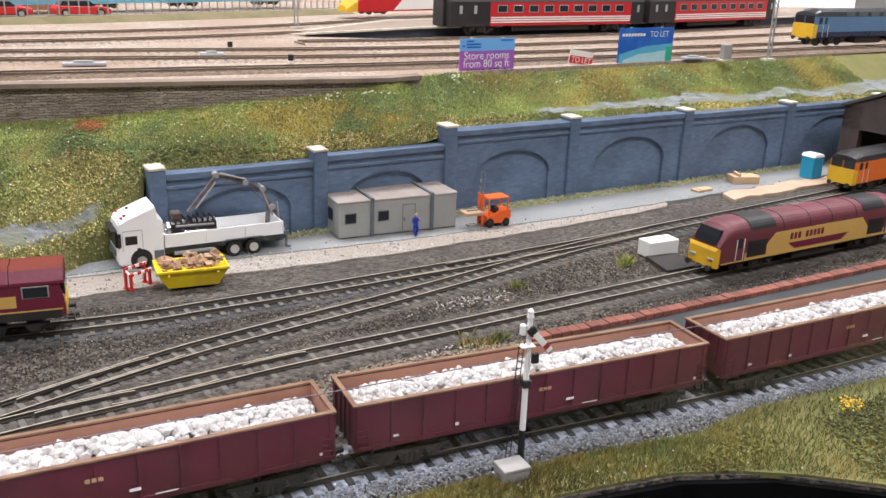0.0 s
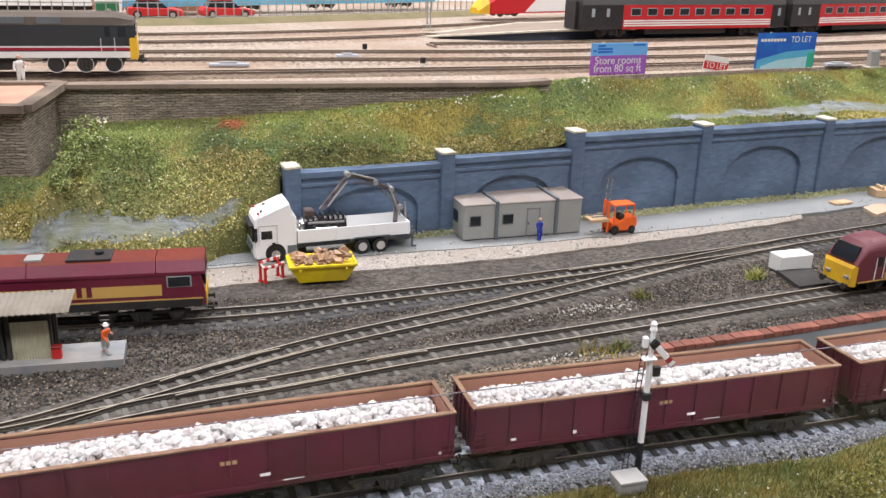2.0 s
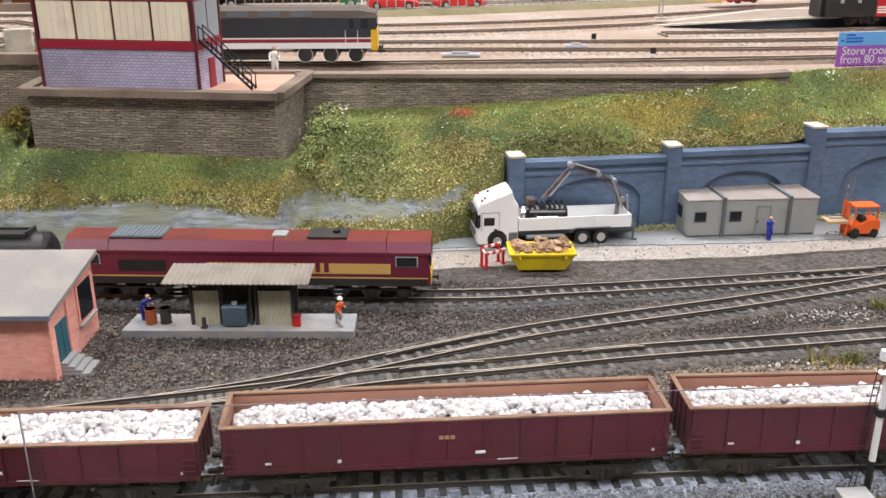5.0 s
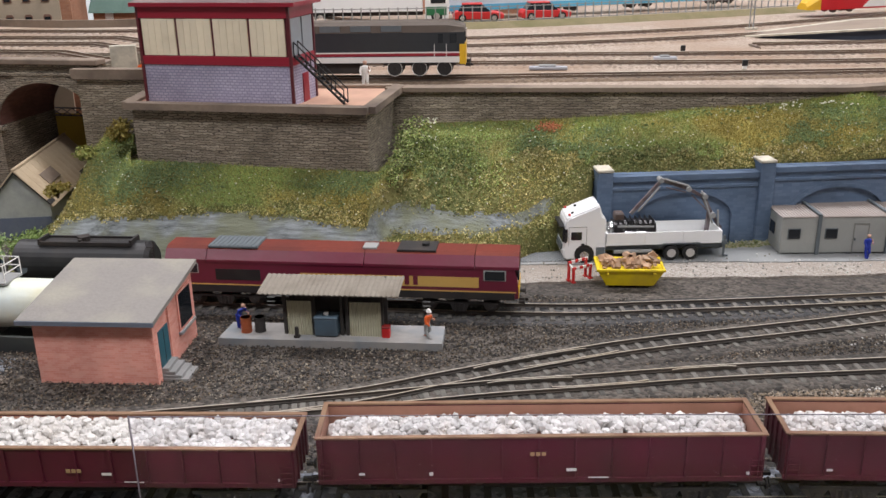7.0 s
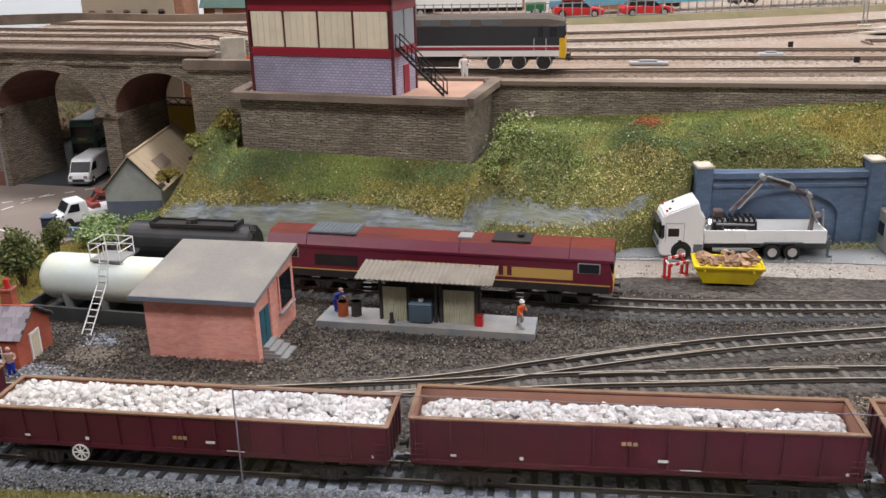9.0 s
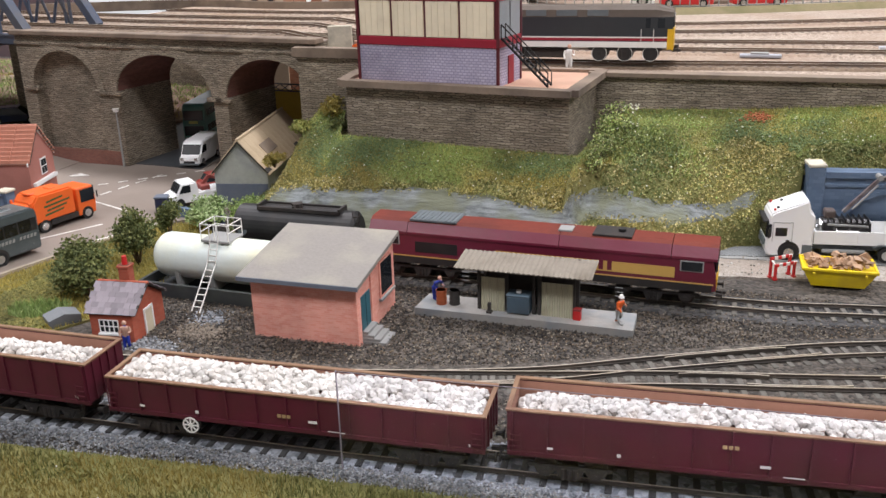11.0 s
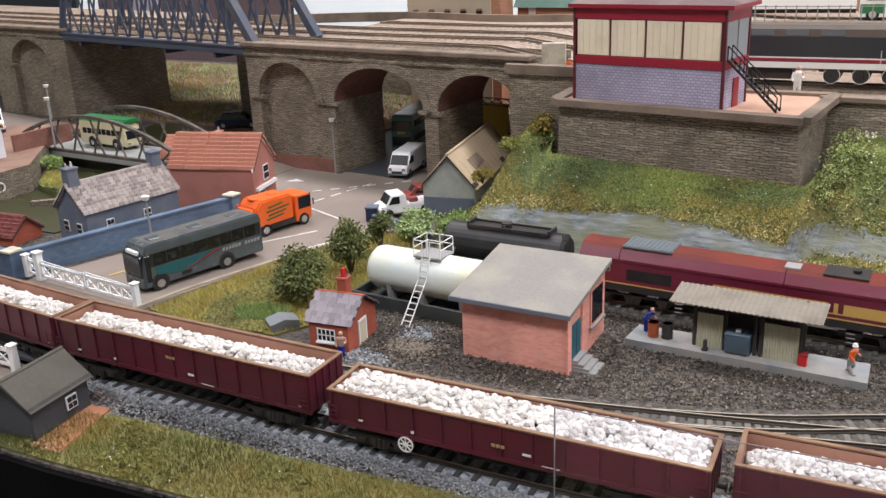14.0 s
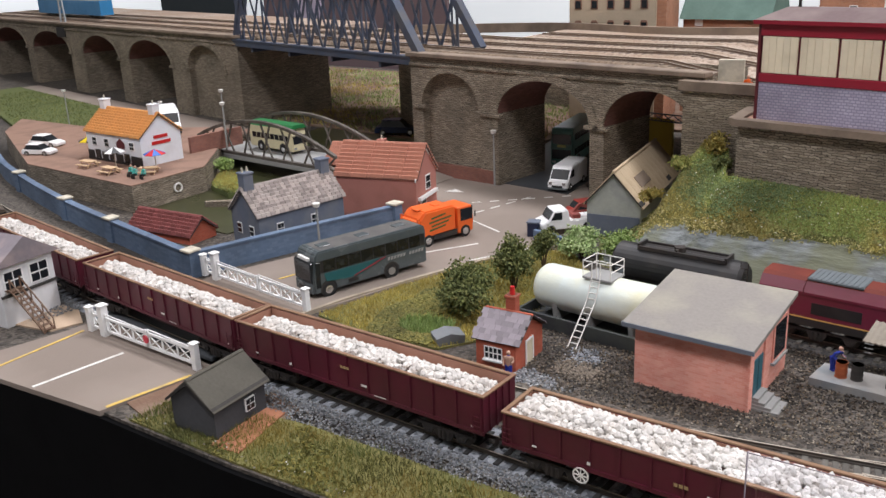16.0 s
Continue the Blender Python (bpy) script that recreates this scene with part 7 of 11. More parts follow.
rod(bm, (0, 0, 0.0888), (0, 0, 0.0902), 0.0018, 0.0009, 10)
part("finial", bm, M["white"], sg)
arm = part("arm", one(box, 0.0, -0.0024, -0.0017, 0.0165, -0.0016, 0.0017, 0.0002), M["white"], sg, "white semaphore arm with a dark red bar")
arm.matrix_basis = pose(0.001, 0, 0.078, 0, 48, 0)
part("arm_stripe", one(box, 0.0110, -0.0026, -0.0017, 0.0138, -0.0022, 0.0017), M["crimson_bar"], arm)
part("spectacle", one(box, -0.0030, -0.0026, -0.0026, 0.0022, -0.0016, 0.0022, 0.0008), M["black"], arm, "black spectacle plate")
bm = bmesh.new()
box(bm, 0.0010, -0.0035, 0.060, 0.0050, -0.0015, 0.066, 0.0004)
bar(bm, (0.0, -0.001, 0.078), (0.0, -0.0028, 0.078), 0.0012)
part("lamp_bracket", bm, M["black"], sg)
part("lamp", one(box, -0.0052, -0.0016, 0.0760, -0.0024, 0.0016, 0.0820, 0.0005), M["white"], sg, "white signal lamp case")
part("platform", one(box, -0.0050, -0.0026, 0.0690, 0.0030, 0.0026, 0.0700, 0.0003), M["white"], sg)
bm = bmesh.new()
for x in (-0.0048, -0.0020):
    bar(bm, (x - 0.004, 0.001, 0.002), (x, 0.001, 0.072), 0.0004)
for k in range(16):
    bar(bm, (-0.0086 + 0.00025 * k, 0.001, 0.006 + 0.0042 * k), (-0.0058 + 0.00025 * k, 0.001, 0.006 + 0.0042 * k), 0.0004)
part("ladder", bm, M["black"], sg)
bx = thing("relay_box", pose(0.216, 0.4055, 0, 0, 0, 4) @ Matrix.Diagonal((0.8, 0.8, 0.9, 1)), "small pale-topped relay box at the foot of the signal", "relay box")
part("body", one(box, -0.0095, -0.0075, -0.001, 0.0095, 0.0075, 0.0085, 0.0005), M["grey"], bx)
part("lid", one(box, -0.0100, -0.0080, 0.0085, 0.0100, 0.0080, 0.0105, 0.0004), M["cement"], bx, "pale concrete lid")

# ---- upper level: signal box, station, houses ----
M["cream_board"] = mat("cream_board", (0.82, 0.72, 0.53), 0.7, var=0.06, fine=200, worn=(0.62, 0.52, 0.36), worn_scale=22, piece=0.06)
M["crimson"] = mat("crimson_paint", (0.30, 0.012, 0.03), 0.45, var=0.06)
M["dark_crimson"] = mat("dark_crimson_frame", (0.10, 0.012, 0.018), 0.5, var=0.06)
M["lilac_brick"] = coursed("lilac_brick", (0.36, 0.33, 0.44), (0.46, 0.43, 0.53), (0.26, 0.24, 0.33), 0.0046, 0.0026, bump=0.3, gap=0.2)
M["pave"] = mat("pinkish_paving", (0.55, 0.33, 0.23), 0.85, var=0.1, worn=(0.46, 0.28, 0.2))
M["girder"] = mat("blue_grey_girder_paint", (0.052, 0.068, 0.108), 0.6, var=0.15, worn=(0.085, 0.085, 0.095), worn_scale=30)


def scaled(m, k):
    return m @ Matrix.Scale(k, 4)


PED = [(-0.366, 0.812), (-0.136, 0.789), (-0.128, 0.912), (-0.376, 0.912)]
bm = bmesh.new()
ctr = Vector((-0.25, 0.86))
loft(bm, [[(ctr.x + (x - ctr.x) * 0.985, ctr.y + (y - ctr.y) * 0.985, 0.04) for x, y in PED], [(ctr.x + (x - ctr.x) * 0.975, ctr.y + (y - ctr.y) * 0.975, 0.134) for x, y in PED]])
ped = setting("plinth", bm, M["stone"], "dark coursed stone plinth under the signal box", "plinth")
bm = bmesh.new()
prism(bm, [(ctr.x + (x - ctr.x) * 0.95, ctr.y + (y - ctr.y) * 0.95) for x, y in PED], 0.134, 0.1372, "z")
part("paving", bm, M["pave"], ped, "pinkish paving")
for (a, b), nm in zip(zip(PED, PED[1:] + PED[:1]), ("coping",) * 4):
    bm = bmesh.new()
    bar(bm, (a[0], a[1], 0.137), (b[0], b[1], 0.137), 0.012, 0.0062)
    part(nm, bm, M["coping"], ped)
bm = bmesh.new()
prism(bm, [(-0.452, 0.887), (-0.362, 0.883), (-0.362, 0.96), (-0.452, 0.96)], 0.0, 0.150, "z")
bay = setting("wall_bay", bm, M["stone"], "dark stone bay beside the viaduct", "wall")
part("coping", one(prism, [(-0.456, 0.883), (-0.362, 0.879), (-0.362, 0.893), (-0.444, 0.897), (-0.444, 0.96), (-0.456, 0.96)], 0.150, 0.160, "z"), M["coping"], bay)

sbx = thing("signal_box", pose(-0.2765, 0.8445, 0.1372, 0, 0, -8), "cream and crimson signal box on a lilac brick base", "signal box")
HX, HY = 0.0735, 0.0275
part("base", one(box, -HX, -HY, 0, HX, HY, 0.0352), M["lilac_brick"], sbx, "lilac brick base storey")
part("core", one(box, -HX + 0.001, -HY + 0.001, 0.0352, HX - 0.001, HY - 0.001, 0.0865), M["dark_crimson"], sbx)
part("lower_band", one(box, -HX - 0.0010, -HY - 0.0010, 0.0352, HX + 0.0010, HY + 0.0010, 0.0432, 0.0005), M["crimson"], sbx, "crimson waist band")
part("upper_band", one(box, -HX - 0.0012, -HY - 0.0012, 0.0765, HX + 0.0012, HY + 0.0012, 0.0870, 0.0005), M["crimson"], sbx)
for k in range(4):
    x = -HX + 0.0030 + k * 0.0356
    pan = part("panel", one(box, x, -HY - 0.0002, 0.0436, x + 0.0332, -HY + 0.0014, 0.0762), M["cream_board"], sbx, "blank cream boarded window panel")
    for b_ in range(5):
        part("board", one(box, x + 0.0002 + 0.00658 * b_, -HY - 0.0007 - 0.00015 * (b_ % 2), 0.0438, x + 0.0065 + 0.00658 * b_, -HY - 0.0002, 0.0760, 0.00012), M["cream_board"], pan)
for k in range(2):
    part("end_panel", one(box, HX - 0.0014, -HY + 0.003 + k * 0.026, 0.0436, HX + 0.0006, -HY + 0.026 + k * 0.026, 0.0762), M["pale_window"], sbx)
for x in (-HX, HX):
    for y in (-HY, HY):
        part("corner_post", one(box, x - 0.0013, y - 0.0013, 0, x + 0.0013, y + 0.0013, 0.0865, 0.0002), M["dark_crimson"], sbx)
bm = bmesh.new()
prism(bm, [(-HX - 0.005, -HY - 0.005), (HX + 0.008, -HY - 0.005), (HX + 0.008, HY + 0.005), (-HX - 0.005, HY + 0.005)], 0.0870, 0.0905, "z")
part("fascia", bm, M["crimson"], sbx)
bm = bmesh.new()
loft(bm, [[(-HX - 0.005, -HY - 0.005, 0.0905), (HX + 0.008, -HY - 0.005, 0.0905), (HX + 0.008, HY + 0.005, 0.0905), (-HX - 0.005, HY + 0.005, 0.0905)], [(-HX + 0.012, -0.004, 0.1000), (HX - 0.010, -0.004, 0.1000), (HX - 0.010, 0.004, 0.1000), (-HX + 0.012, 0.004, 0.1000)]])
part("roof", bm, mat("maroon_grey_roof", (0.13, 0.085, 0.085), 0.7, var=0.15, worn=(0.2, 0.15, 0.14)), sbx, "dull maroon-grey hipped roof")
bm = bmesh.new()
rod(bm, (-0.052, 0, 0.095), (-0.052, 0, 0.108), 0.0016)
part("stove_pipe", bm, M["black"], sbx)
part("end_door", one(box, HX, -0.004, 0.0, HX + 0.0009, 0.009, 0.026), M["crimson"], sbx)
bm = bmesh.new()
for y in (-0.022, -0.012):
    bar(bm, (HX + 0.001, y, 0.0440), (HX + 0.046, y + 0.001, 0.002), 0.0018)
    bar(bm, (HX + 0.001, y, 0.0560), (HX + 0.046, y + 0.001, 0.0140), 0.0009)
    for k in range(5):
        t = k / 4
        bar(bm, (HX + 0.001 + 0.045 * t, y, 0.0440 - 0.042 * t), (HX + 0.001 + 0.045 * t, y, 0.0560 - 0.042 * t), 0.0008)
for k in range(12):
    t = (k + 0.5) / 12
    box(bm, HX + 0.001 + 0.045 * t - 0.0015, -0.022, 0.0440 - 0.042 * t, HX + 0.001 + 0.045 * t + 0.0015, -0.012, 0.0446 - 0.042 * t)
part("staircase", bm, M["black"], sbx, "black outside staircase")
wf = figure(-0.166, 0.935, 0.1325, M["decal_white"], M["decal_white"], "model figure in white overalls by the signal box", 0)
wf.matrix_basis = scaled(wf.matrix_basis, 1.3)
nb = thing("lineside_cabinet", pose(-0.414, 0.918, deck_z(-0.414), 0, 0, 14), "tall pale concrete lineside cabinet beside the viaduct track", "cabinet")
part("body", one(box, -0.013, -0.003, 0, 0.013, 0.003, 0.0350, 0.0006), M["cap"], nb)
part("base", one(box, -0.015, -0.005, 0, 0.015, 0.005, 0.0025, 0.0004), M["cement"], nb)
figure(-0.395, 0.916, deck_z(-0.4), M["orange"], M["orange"], "model figure in orange by the lineside hut", 0)

# upper tracks
UP1 = [(-3.1, 1.385), (-2.2, 1.255), (-1.4, 1.125), (-0.9, 1.035), (-0.6, 1.0), (-0.4, 0.982), (-0.2, 0.988), (0.0, 1.004), (0.4, 1.042), (0.9, 1.13), (1.6, 1.27)]
UP2 = [(-3.1, 1.455), (-2.2, 1.325), (-1.4, 1.195), (-0.9, 1.105), (-0.6, 1.075), (-0.4, 1.08), (-0.2, 1.10), (0.0, 1.11), (0.4, 1.12), (0.9, 1.20), (1.6, 1.36)]
UP3 = [(-3.1, 1.53), (-2.2, 1.40), (-1.4, 1.265), (-1.15, 1.22), (-0.9, 1.175), (-0.6, 1.142), (-0.4, 1.145), (-0.2, 1.17), (0.0, 1.185), (0.4, 1.20), (0.7, 1.255), (1.1, 1.36), (1.6, 1.52)]
UP4 = [(-0.86, 1.255), (-0.6, 1.225), (-0.4, 1.245), (0.0, 1.30), (0.26, 1.385), (0.5, 1.50), (0.9, 1.70)]
UP5 = [(-0.4, 1.33), (0.0, 1.405), (0.26, 1.50), (0.5, 1.64), (0.8, 1.84)]
for k, pts in enumerate((UP1, UP2, UP3, UP4, UP5)):
    track("track_upper_%d" % (k + 1), pts, "brown rusty station track on pinkish ballast", M["rusty_ballast"] if k == 0 else M["deck_ballast"], singles=False, height=deck_z, raise_bed=0.0022, timber="pale_sleeper", steel="deck_rail")
COACH = [(0.30, 1.285), (0.50, 1.315), (0.95, 1.425), (1.6, 1.66)]
track("track_platform", COACH, "brown rusty platform track", M["deck_ballast"], singles=False, height=deck_z, raise_bed=0.0022, timber="pale_sleeper", steel="deck_rail")


def coach(m, label, body, ends, stripe, windows=9, half=0.150):
    w = thing("passenger_coach", m, label, "railway coach", "station coaches")
    W, sill, eave, top = 0.0180, 0.0150, 0.0420, 0.0530
    part("body", one(box, -half + 0.055, -W, sill, half - 0.022, W, eave, 0.0003), body, w)
    for x0, x1 in ((-half, -half + 0.055), (half - 0.022, half)):
        part("end_section", one(box, x0, -W, sill, x1, W, eave, 0.0003), ends, w, "black end section")
    bm = bmesh.new()
    prism(bm, [(-W, eave), (-W * 0.9, eave + 0.006), (-W * 0.55, top - 0.001), (0, top), (W * 0.55, top - 0.001), (W * 0.9, eave + 0.006), (W, eave)], -half, half, "x")
    part("roof", bm, mat("coach_roof_grey", (0.05, 0.045, 0.045), 0.6), w, "dark grey roof")
    for s in (-1, 1):
        y0, y1 = sorted((s * W, s * (W + 0.0004)))
        for k in range(windows):
            x = -half + 0.072 + k * (2 * half - 0.115) / max(windows - 1, 1)
            fr = part("window", one(box, x - 0.0072, y0, 0.0300, x + 0.0072, y1, 0.0385, 0.0001), M["pale_window"], w)
            ya, yb = sorted((s * (W + 0.0004), s * (W + 0.0006)))
            part("pane", one(box, x - 0.0062, ya, 0.0308, x + 0.0062, yb, 0.0377), M["window"], fr)
        for k in range(3):
            part("stripe", one(box, -half + 0.056, y0, 0.0185 + 0.0026 * k, half - 0.023, y1, 0.0201 + 0.0026 * k), stripe, w)
        for x in (-half + 0.014, -half + 0.034, half - 0.010):
            part("door_window", one(box, x - 0.002, y0, 0.029, x + 0.002, y1, 0.038), M["pale_window"], w)
    for s in (-1, 1):
        bogie(w, s * (half - 0.045))
        part("corridor_end", one(box, min(s * half, s * (half + 0.004)), -0.009, sill, max(s * half, s * (half + 0.004)), 0.009, eave + 0.003), M["black"], w)
    part("underframe", one(box, -0.06, -0.014, 0.009, 0.06, 0.014, sill), M["underframe"], w)
    return w


M["coach_red"] = mat("bright_red_coach", (0.50, 0.012, 0.018), 0.4, var=0.05)
c1 = coach(scaled(pose(0.733, 1.395, 0.131, 0, 0, 12.5), 1.36), "red and black passenger coach with white stripes at the platform", M["coach_red"], M["black"], M["decal_white"])
copy_thing(c1, pose(1.142, 1.512, 0.131, 0, 0, 18.5))
ic = nose_loco(scaled(pose(-0.2125, 0.987, 0.1325, 0, 0, 2.5), 1.2), "slate grey diesel locomotive with white and red side bands", M["intercity"], M["brown_roof"], M["loco_yellow"],
               stripe=(("white_band", 0.0178, 0.0228, M["decal_white"]), ("red_band", 0.0236, 0.0258, M["crimson"]), ("thin_white_band", 0.0259, 0.0270, M["decal_white"])), half=0.121)
for bx_ in (-0.081, 0.081):
    for ax in (-0.022, 0, 0.022):
        bm = bmesh.new()
        ring = [[(bx_ + ax + r * math.cos(t), y, RAIL_TOP + 0.0072 + r * math.sin(t)) for r, y in ((0.0063, -0.0160), (0.0063, -0.0166), (0.0067, -0.0166), (0.0067, -0.0160))] for t in np.linspace(0, 2 * math.pi, 25)]
        loft(bm, ring)
        part("tyre_rim", bm, M["decal_white"], ic, "white-painted wheel rim")
        part("wheel_face", one(rod, (bx_ + ax, -0.0155, RAIL_TOP + 0.0072), (bx_ + ax, -0.0163, RAIL_TOP + 0.0072), 0.0064, n=20), M["black"], ic)
icb = [o for o in ic.children if o.name.startswith("body")][0]
bm = bmesh.new()
for k in range(8):
    box(bm, -0.060 + 0.0056 * k, -0.0179, 0.0335, -0.0565 + 0.0056 * k, -0.0173, 0.0385)
part("lettering", bm, M["pale_window"], icb, "grey lettering bars")
nose_loco(scaled(pose(1.232, 1.215, 0.131, 0, 0, 10), 1.2), "pale blue diesel locomotive with a yellow front", M["pale_blue"], M["intercity"], M["loco_yellow"], half=0.121,
          stripe=(("lower_band", 0.0175, 0.0240, M["navy"]),))

# platform with its ramp
bm = bmesh.new()
pl = [(0.30, 1.400, 0.0), (0.50, 1.350, 0.016), (0.95, 1.462, 0.016), (1.6, 1.70, 0.016)]
pf = [(0.315, 1.43, 0.0), (0.49, 1.475, 0.016), (0.92, 1.60, 0.016), (1.55, 1.83, 0.016)]
loft(bm, [[(a[0], a[1], 0.130), (a[0], a[1], 0.1315 + a[2]), (b[0], b[1], 0.1315 + b[2]), (b[0], b[1], 0.130)] for a, b in zip(pl, pf)])
pfm = setting("station_platform", bm, mat("platform_face", (0.035, 0.045, 0.07), 0.7), "station platform with a dark blue face and a ramp", "platform")
bm = bmesh.new()
loft(bm, [[(a[0], a[1] + 0.002, 0.1316 + a[2]), (a[0], a[1] + 0.002, 0.1328 + a[2]), (b[0], b[1], 0.1328 + b[2]), (b[0], b[1], 0.1316 + b[2])] for a, b in zip(pl, pf)])
part("surface", bm, mat("platform_tarmac", (0.27, 0.21, 0.16), 0.9, var=0.1), pfm)
for rows, off in ((pl, -0.002), (pf, 0.0)):
    bm = bmesh.new()
    for a, b in zip(rows, rows[1:]):
        bar(bm, (a[0], a[1] + off, 0.1325 + a[2]), (b[0], b[1] + off, 0.1325 + b[2]), 0.009, 0.0025)
    part("edge", bm, M["cap"], pfm, "pale edging slabs")

# red express with a raked nose
ex = thing("express_train", scaled(pose(0.67, 1.80, 0.131, 0, 0, 22), 1.35), "red and white express train with a yellow raked nose", "train")
bm = bmesh.new()
rg = lambda x, w, t: [(x, -w, 0.010), (x, -w, t * 0.75), (x, -w * 0.6, t), (x, w * 0.6, t), (x, w, t * 0.75), (x, w, 0.010)]
loft(bm, [rg(-0.150, 0.012, 0.022), rg(-0.135, 0.0165, 0.034), rg(-0.115, 0.0178, 0.047), rg(-0.09, 0.018, 0.052), rg(0.15, 0.018, 0.052)])
part("body", bm, M["coach_red"], ex)
bm = bmesh.new()
loft(bm, [rg(-0.1545, 0.010, 0.018), rg(-0.150, 0.0124, 0.0225), rg(-0.1385, 0.0163, 0.0325)])
part("nose", bm, M["loco_yellow"], ex)
bm = bmesh.new()
prism(bm, [(-0.075, 0.012), (0.15, 0.012), (0.15, 0.038), (-0.045, 0.038)], -0.0184, 0.0184, "y")
part("grey_flank", bm, M["decal_white"], ex)
part("windscreen", one(prism, [(-0.137, 0.035), (-0.117, 0.0475), (-0.112, 0.047), (-0.130, 0.034)], -0.012, 0.012, "y"), M["window"], ex)
for x in (-0.10, 0.10):
    bogie(ex, x)

# pale blue unit at the back
un = thing("railcar", scaled(pose(0.13, 1.86, 0.131, 0, 0, 24), 1.35), "white and pale blue railcar standing behind the station", "train")
part("body", one(box, -0.26, -0.018, 0.012, 0.26, 0.018, 0.045, 0.0008), mat("pale_railcar_white", (0.62, 0.72, 0.78), 0.4), un)
part("lower_band", one(box, -0.259, -0.0184, 0.013, 0.259, 0.0184, 0.0205), mat("turquoise_band", (0.10, 0.42, 0.62), 0.4), un)
part("roof", one(prism, [(-0.018, 0.045), (-0.012, 0.052), (0.012, 0.052), (0.018, 0.045)], -0.26, 0.26, "x"), M["grey"], un)
for k in range(14):
    part("window", one(box, -0.235 + 0.035 * k, -0.0186, 0.028, -0.210 + 0.035 * k, -0.0179, 0.038), M["window"], un)
for x in (-0.20, -0.06, 0.06, 0.20):
    bogie(un, x)

# station masts, ground signals and grey boxes
for x, y, h in ((0.324, 1.765, 0.16), (0.345, 1.515, 0.16), (0.915, 1.06, 0.11)):
    ms = thing("catenary_mast", pose(x, y, 0.131), "slim grey lattice mast beside the station tracks", "mast", "station masts")
    part("foot", one(box, -0.009, -0.006, 0, 0.009, 0.006, 0.003), M["cap"], ms)
    for s in (-1, 1):
        bm = bmesh.new()
        bar(bm, (s * 0.003, 0, 0.003), (s * 0.003, 0, h), 0.0016)
        part("leg", bm, M["grey"], ms)
    bm = bmesh.new()
    for k in range(12):
        z = 0.004 + (h - 0.006) * k / 12
        bar(bm, (-0.003 if k % 2 else 0.003, 0, z), (0.003 if k % 2 else -0.003, 0, z + (h - 0.006) / 12), 0.0008)
    part("lattice", bm, M["grey"], ms)
for x, y in ((0.195, 1.215), (0.243, 1.075)):
    gs = thing("ground_signal", pose(x, y, 0.132), "small black ground signal between the tracks", "signal", "ground signals")
    part("body", one(box, -0.003, -0.002, 0.003, 0.003, 0.002, 0.0100, 0.0005), M["black"], gs)
    part("foot", one(box, -0.0022, -0.0022, 0, 0.0022, 0.0022, 0.003), M["decal_white"], gs)
for x, y, w in ((0.022, 1.073, 0.022), (0.165, 1.155, 0.014), (0.80, 1.075, 0.018)):
    pm = thing("point_motor", pose(x, y, 0.132), "flat grey point motor box beside the rails", "point motor", "point motors")
    part("case", one(box, -w, -0.005, 0, w, 0.005, 0.0035, 0.0006), mat("light_grey_case", (0.42, 0.43, 0.47), 0.6), pm)
    part("cover", one(box, -w * 0.5, -0.004, 0.0035, w * 0.4, 0.004, 0.0055, 0.0006), M["grey"], pm)
cb = thing("concrete_cabinet", pose(0.845, 1.065, 0.131, 0, 0, 10), "pale concrete cabinet on the bank top", "cabinet")
part("body", one(box, -0.008, -0.004, 0, 0.008, 0.004, 0.022, 0.0008), M["cement"], cb)
part("base", one(box, -0.011, -0.006, 0, 0.011, 0.006, 0.002), M["cap"], cb)

# property boards on the bank


def board_on_posts(name, x, y, z, w, h, rz, label, lean=0.0):
    b = thing(name, pose(x, y, z, 0, lean, rz), label, "sign board", "property boards on the bank")
    for s in (-0.28, 0.28):
        part("post", one(box, s * w - 0.001, 0.0006, -0.020, s * w + 0.001, 0.0022, h), M["cap"], b)
    return b


M["sky_blue"] = mat("sky_blue_print", (0.16, 0.42, 0.80), 0.5, var=0.04)
M["royal_blue"] = mat("royal_blue_print", (0.01, 0.10, 0.46), 0.5, var=0.08, worn=(0.02, 0.2, 0.6), worn_scale=30)
M["purple"] = mat("purple_print", (0.36, 0.10, 0.46), 0.5, var=0.05, worn=(0.19, 0.11, 0.50), worn_scale=22)
s1 = board_on_posts("storage_sign", 0.460, 1.008, 0.124, 0.078, 0.044, 11, "purple and blue storage advertising board on the grass bank")
pn = part("panel", one(box, -0.0385, -0.0008, 0.002, 0.0385, 0.0006, 0.0290), M["purple"], s1)
part("header", one(box, -0.0385, -0.0008, 0.0290, 0.0385, 0.0006, 0.0430), M["sky_blue"], s1, "sky blue header")
up = Matrix.Rotation(radians(90), 4, "X")
text_part("Store rooms", 0.0125, M["decal_white"], pn, Matrix.Translation((-0.001, -0.0010, 0.0232)) @ up)
text_part("from 80 sq ft", 0.0125, M["decal_white"], pn, Matrix.Translation((-0.001, -0.0010, 0.0140)) @ up)
bm = bmesh.new()
for k in range(11):
    if k != 5:
        box(bm, -0.029 + 0.0053 * k, -0.0011, 0.0040, -0.0255 + 0.0053 * k, -0.0009, 0.0082)
part("number_bars", bm, M["black"], pn)
for x, z, w in ((-0.036, 0.0335, 0.004), (-0.030, 0.0390, 0.010), (-0.030, 0.0355, 0.020), (-0.030, 0.0322, 0.020), (0.018, 0.0395, 0.017)):
    part("small_print", one(box, x, -0.0011, z, x + w, -0.0009, z + 0.0020), M["royal_blue"], pn)
s2 = board_on_posts("letting_sign", 0.603, 1.043, 0.122, 0.040, 0.026, 11, "small white and red letting board tilted in the grass", 8)
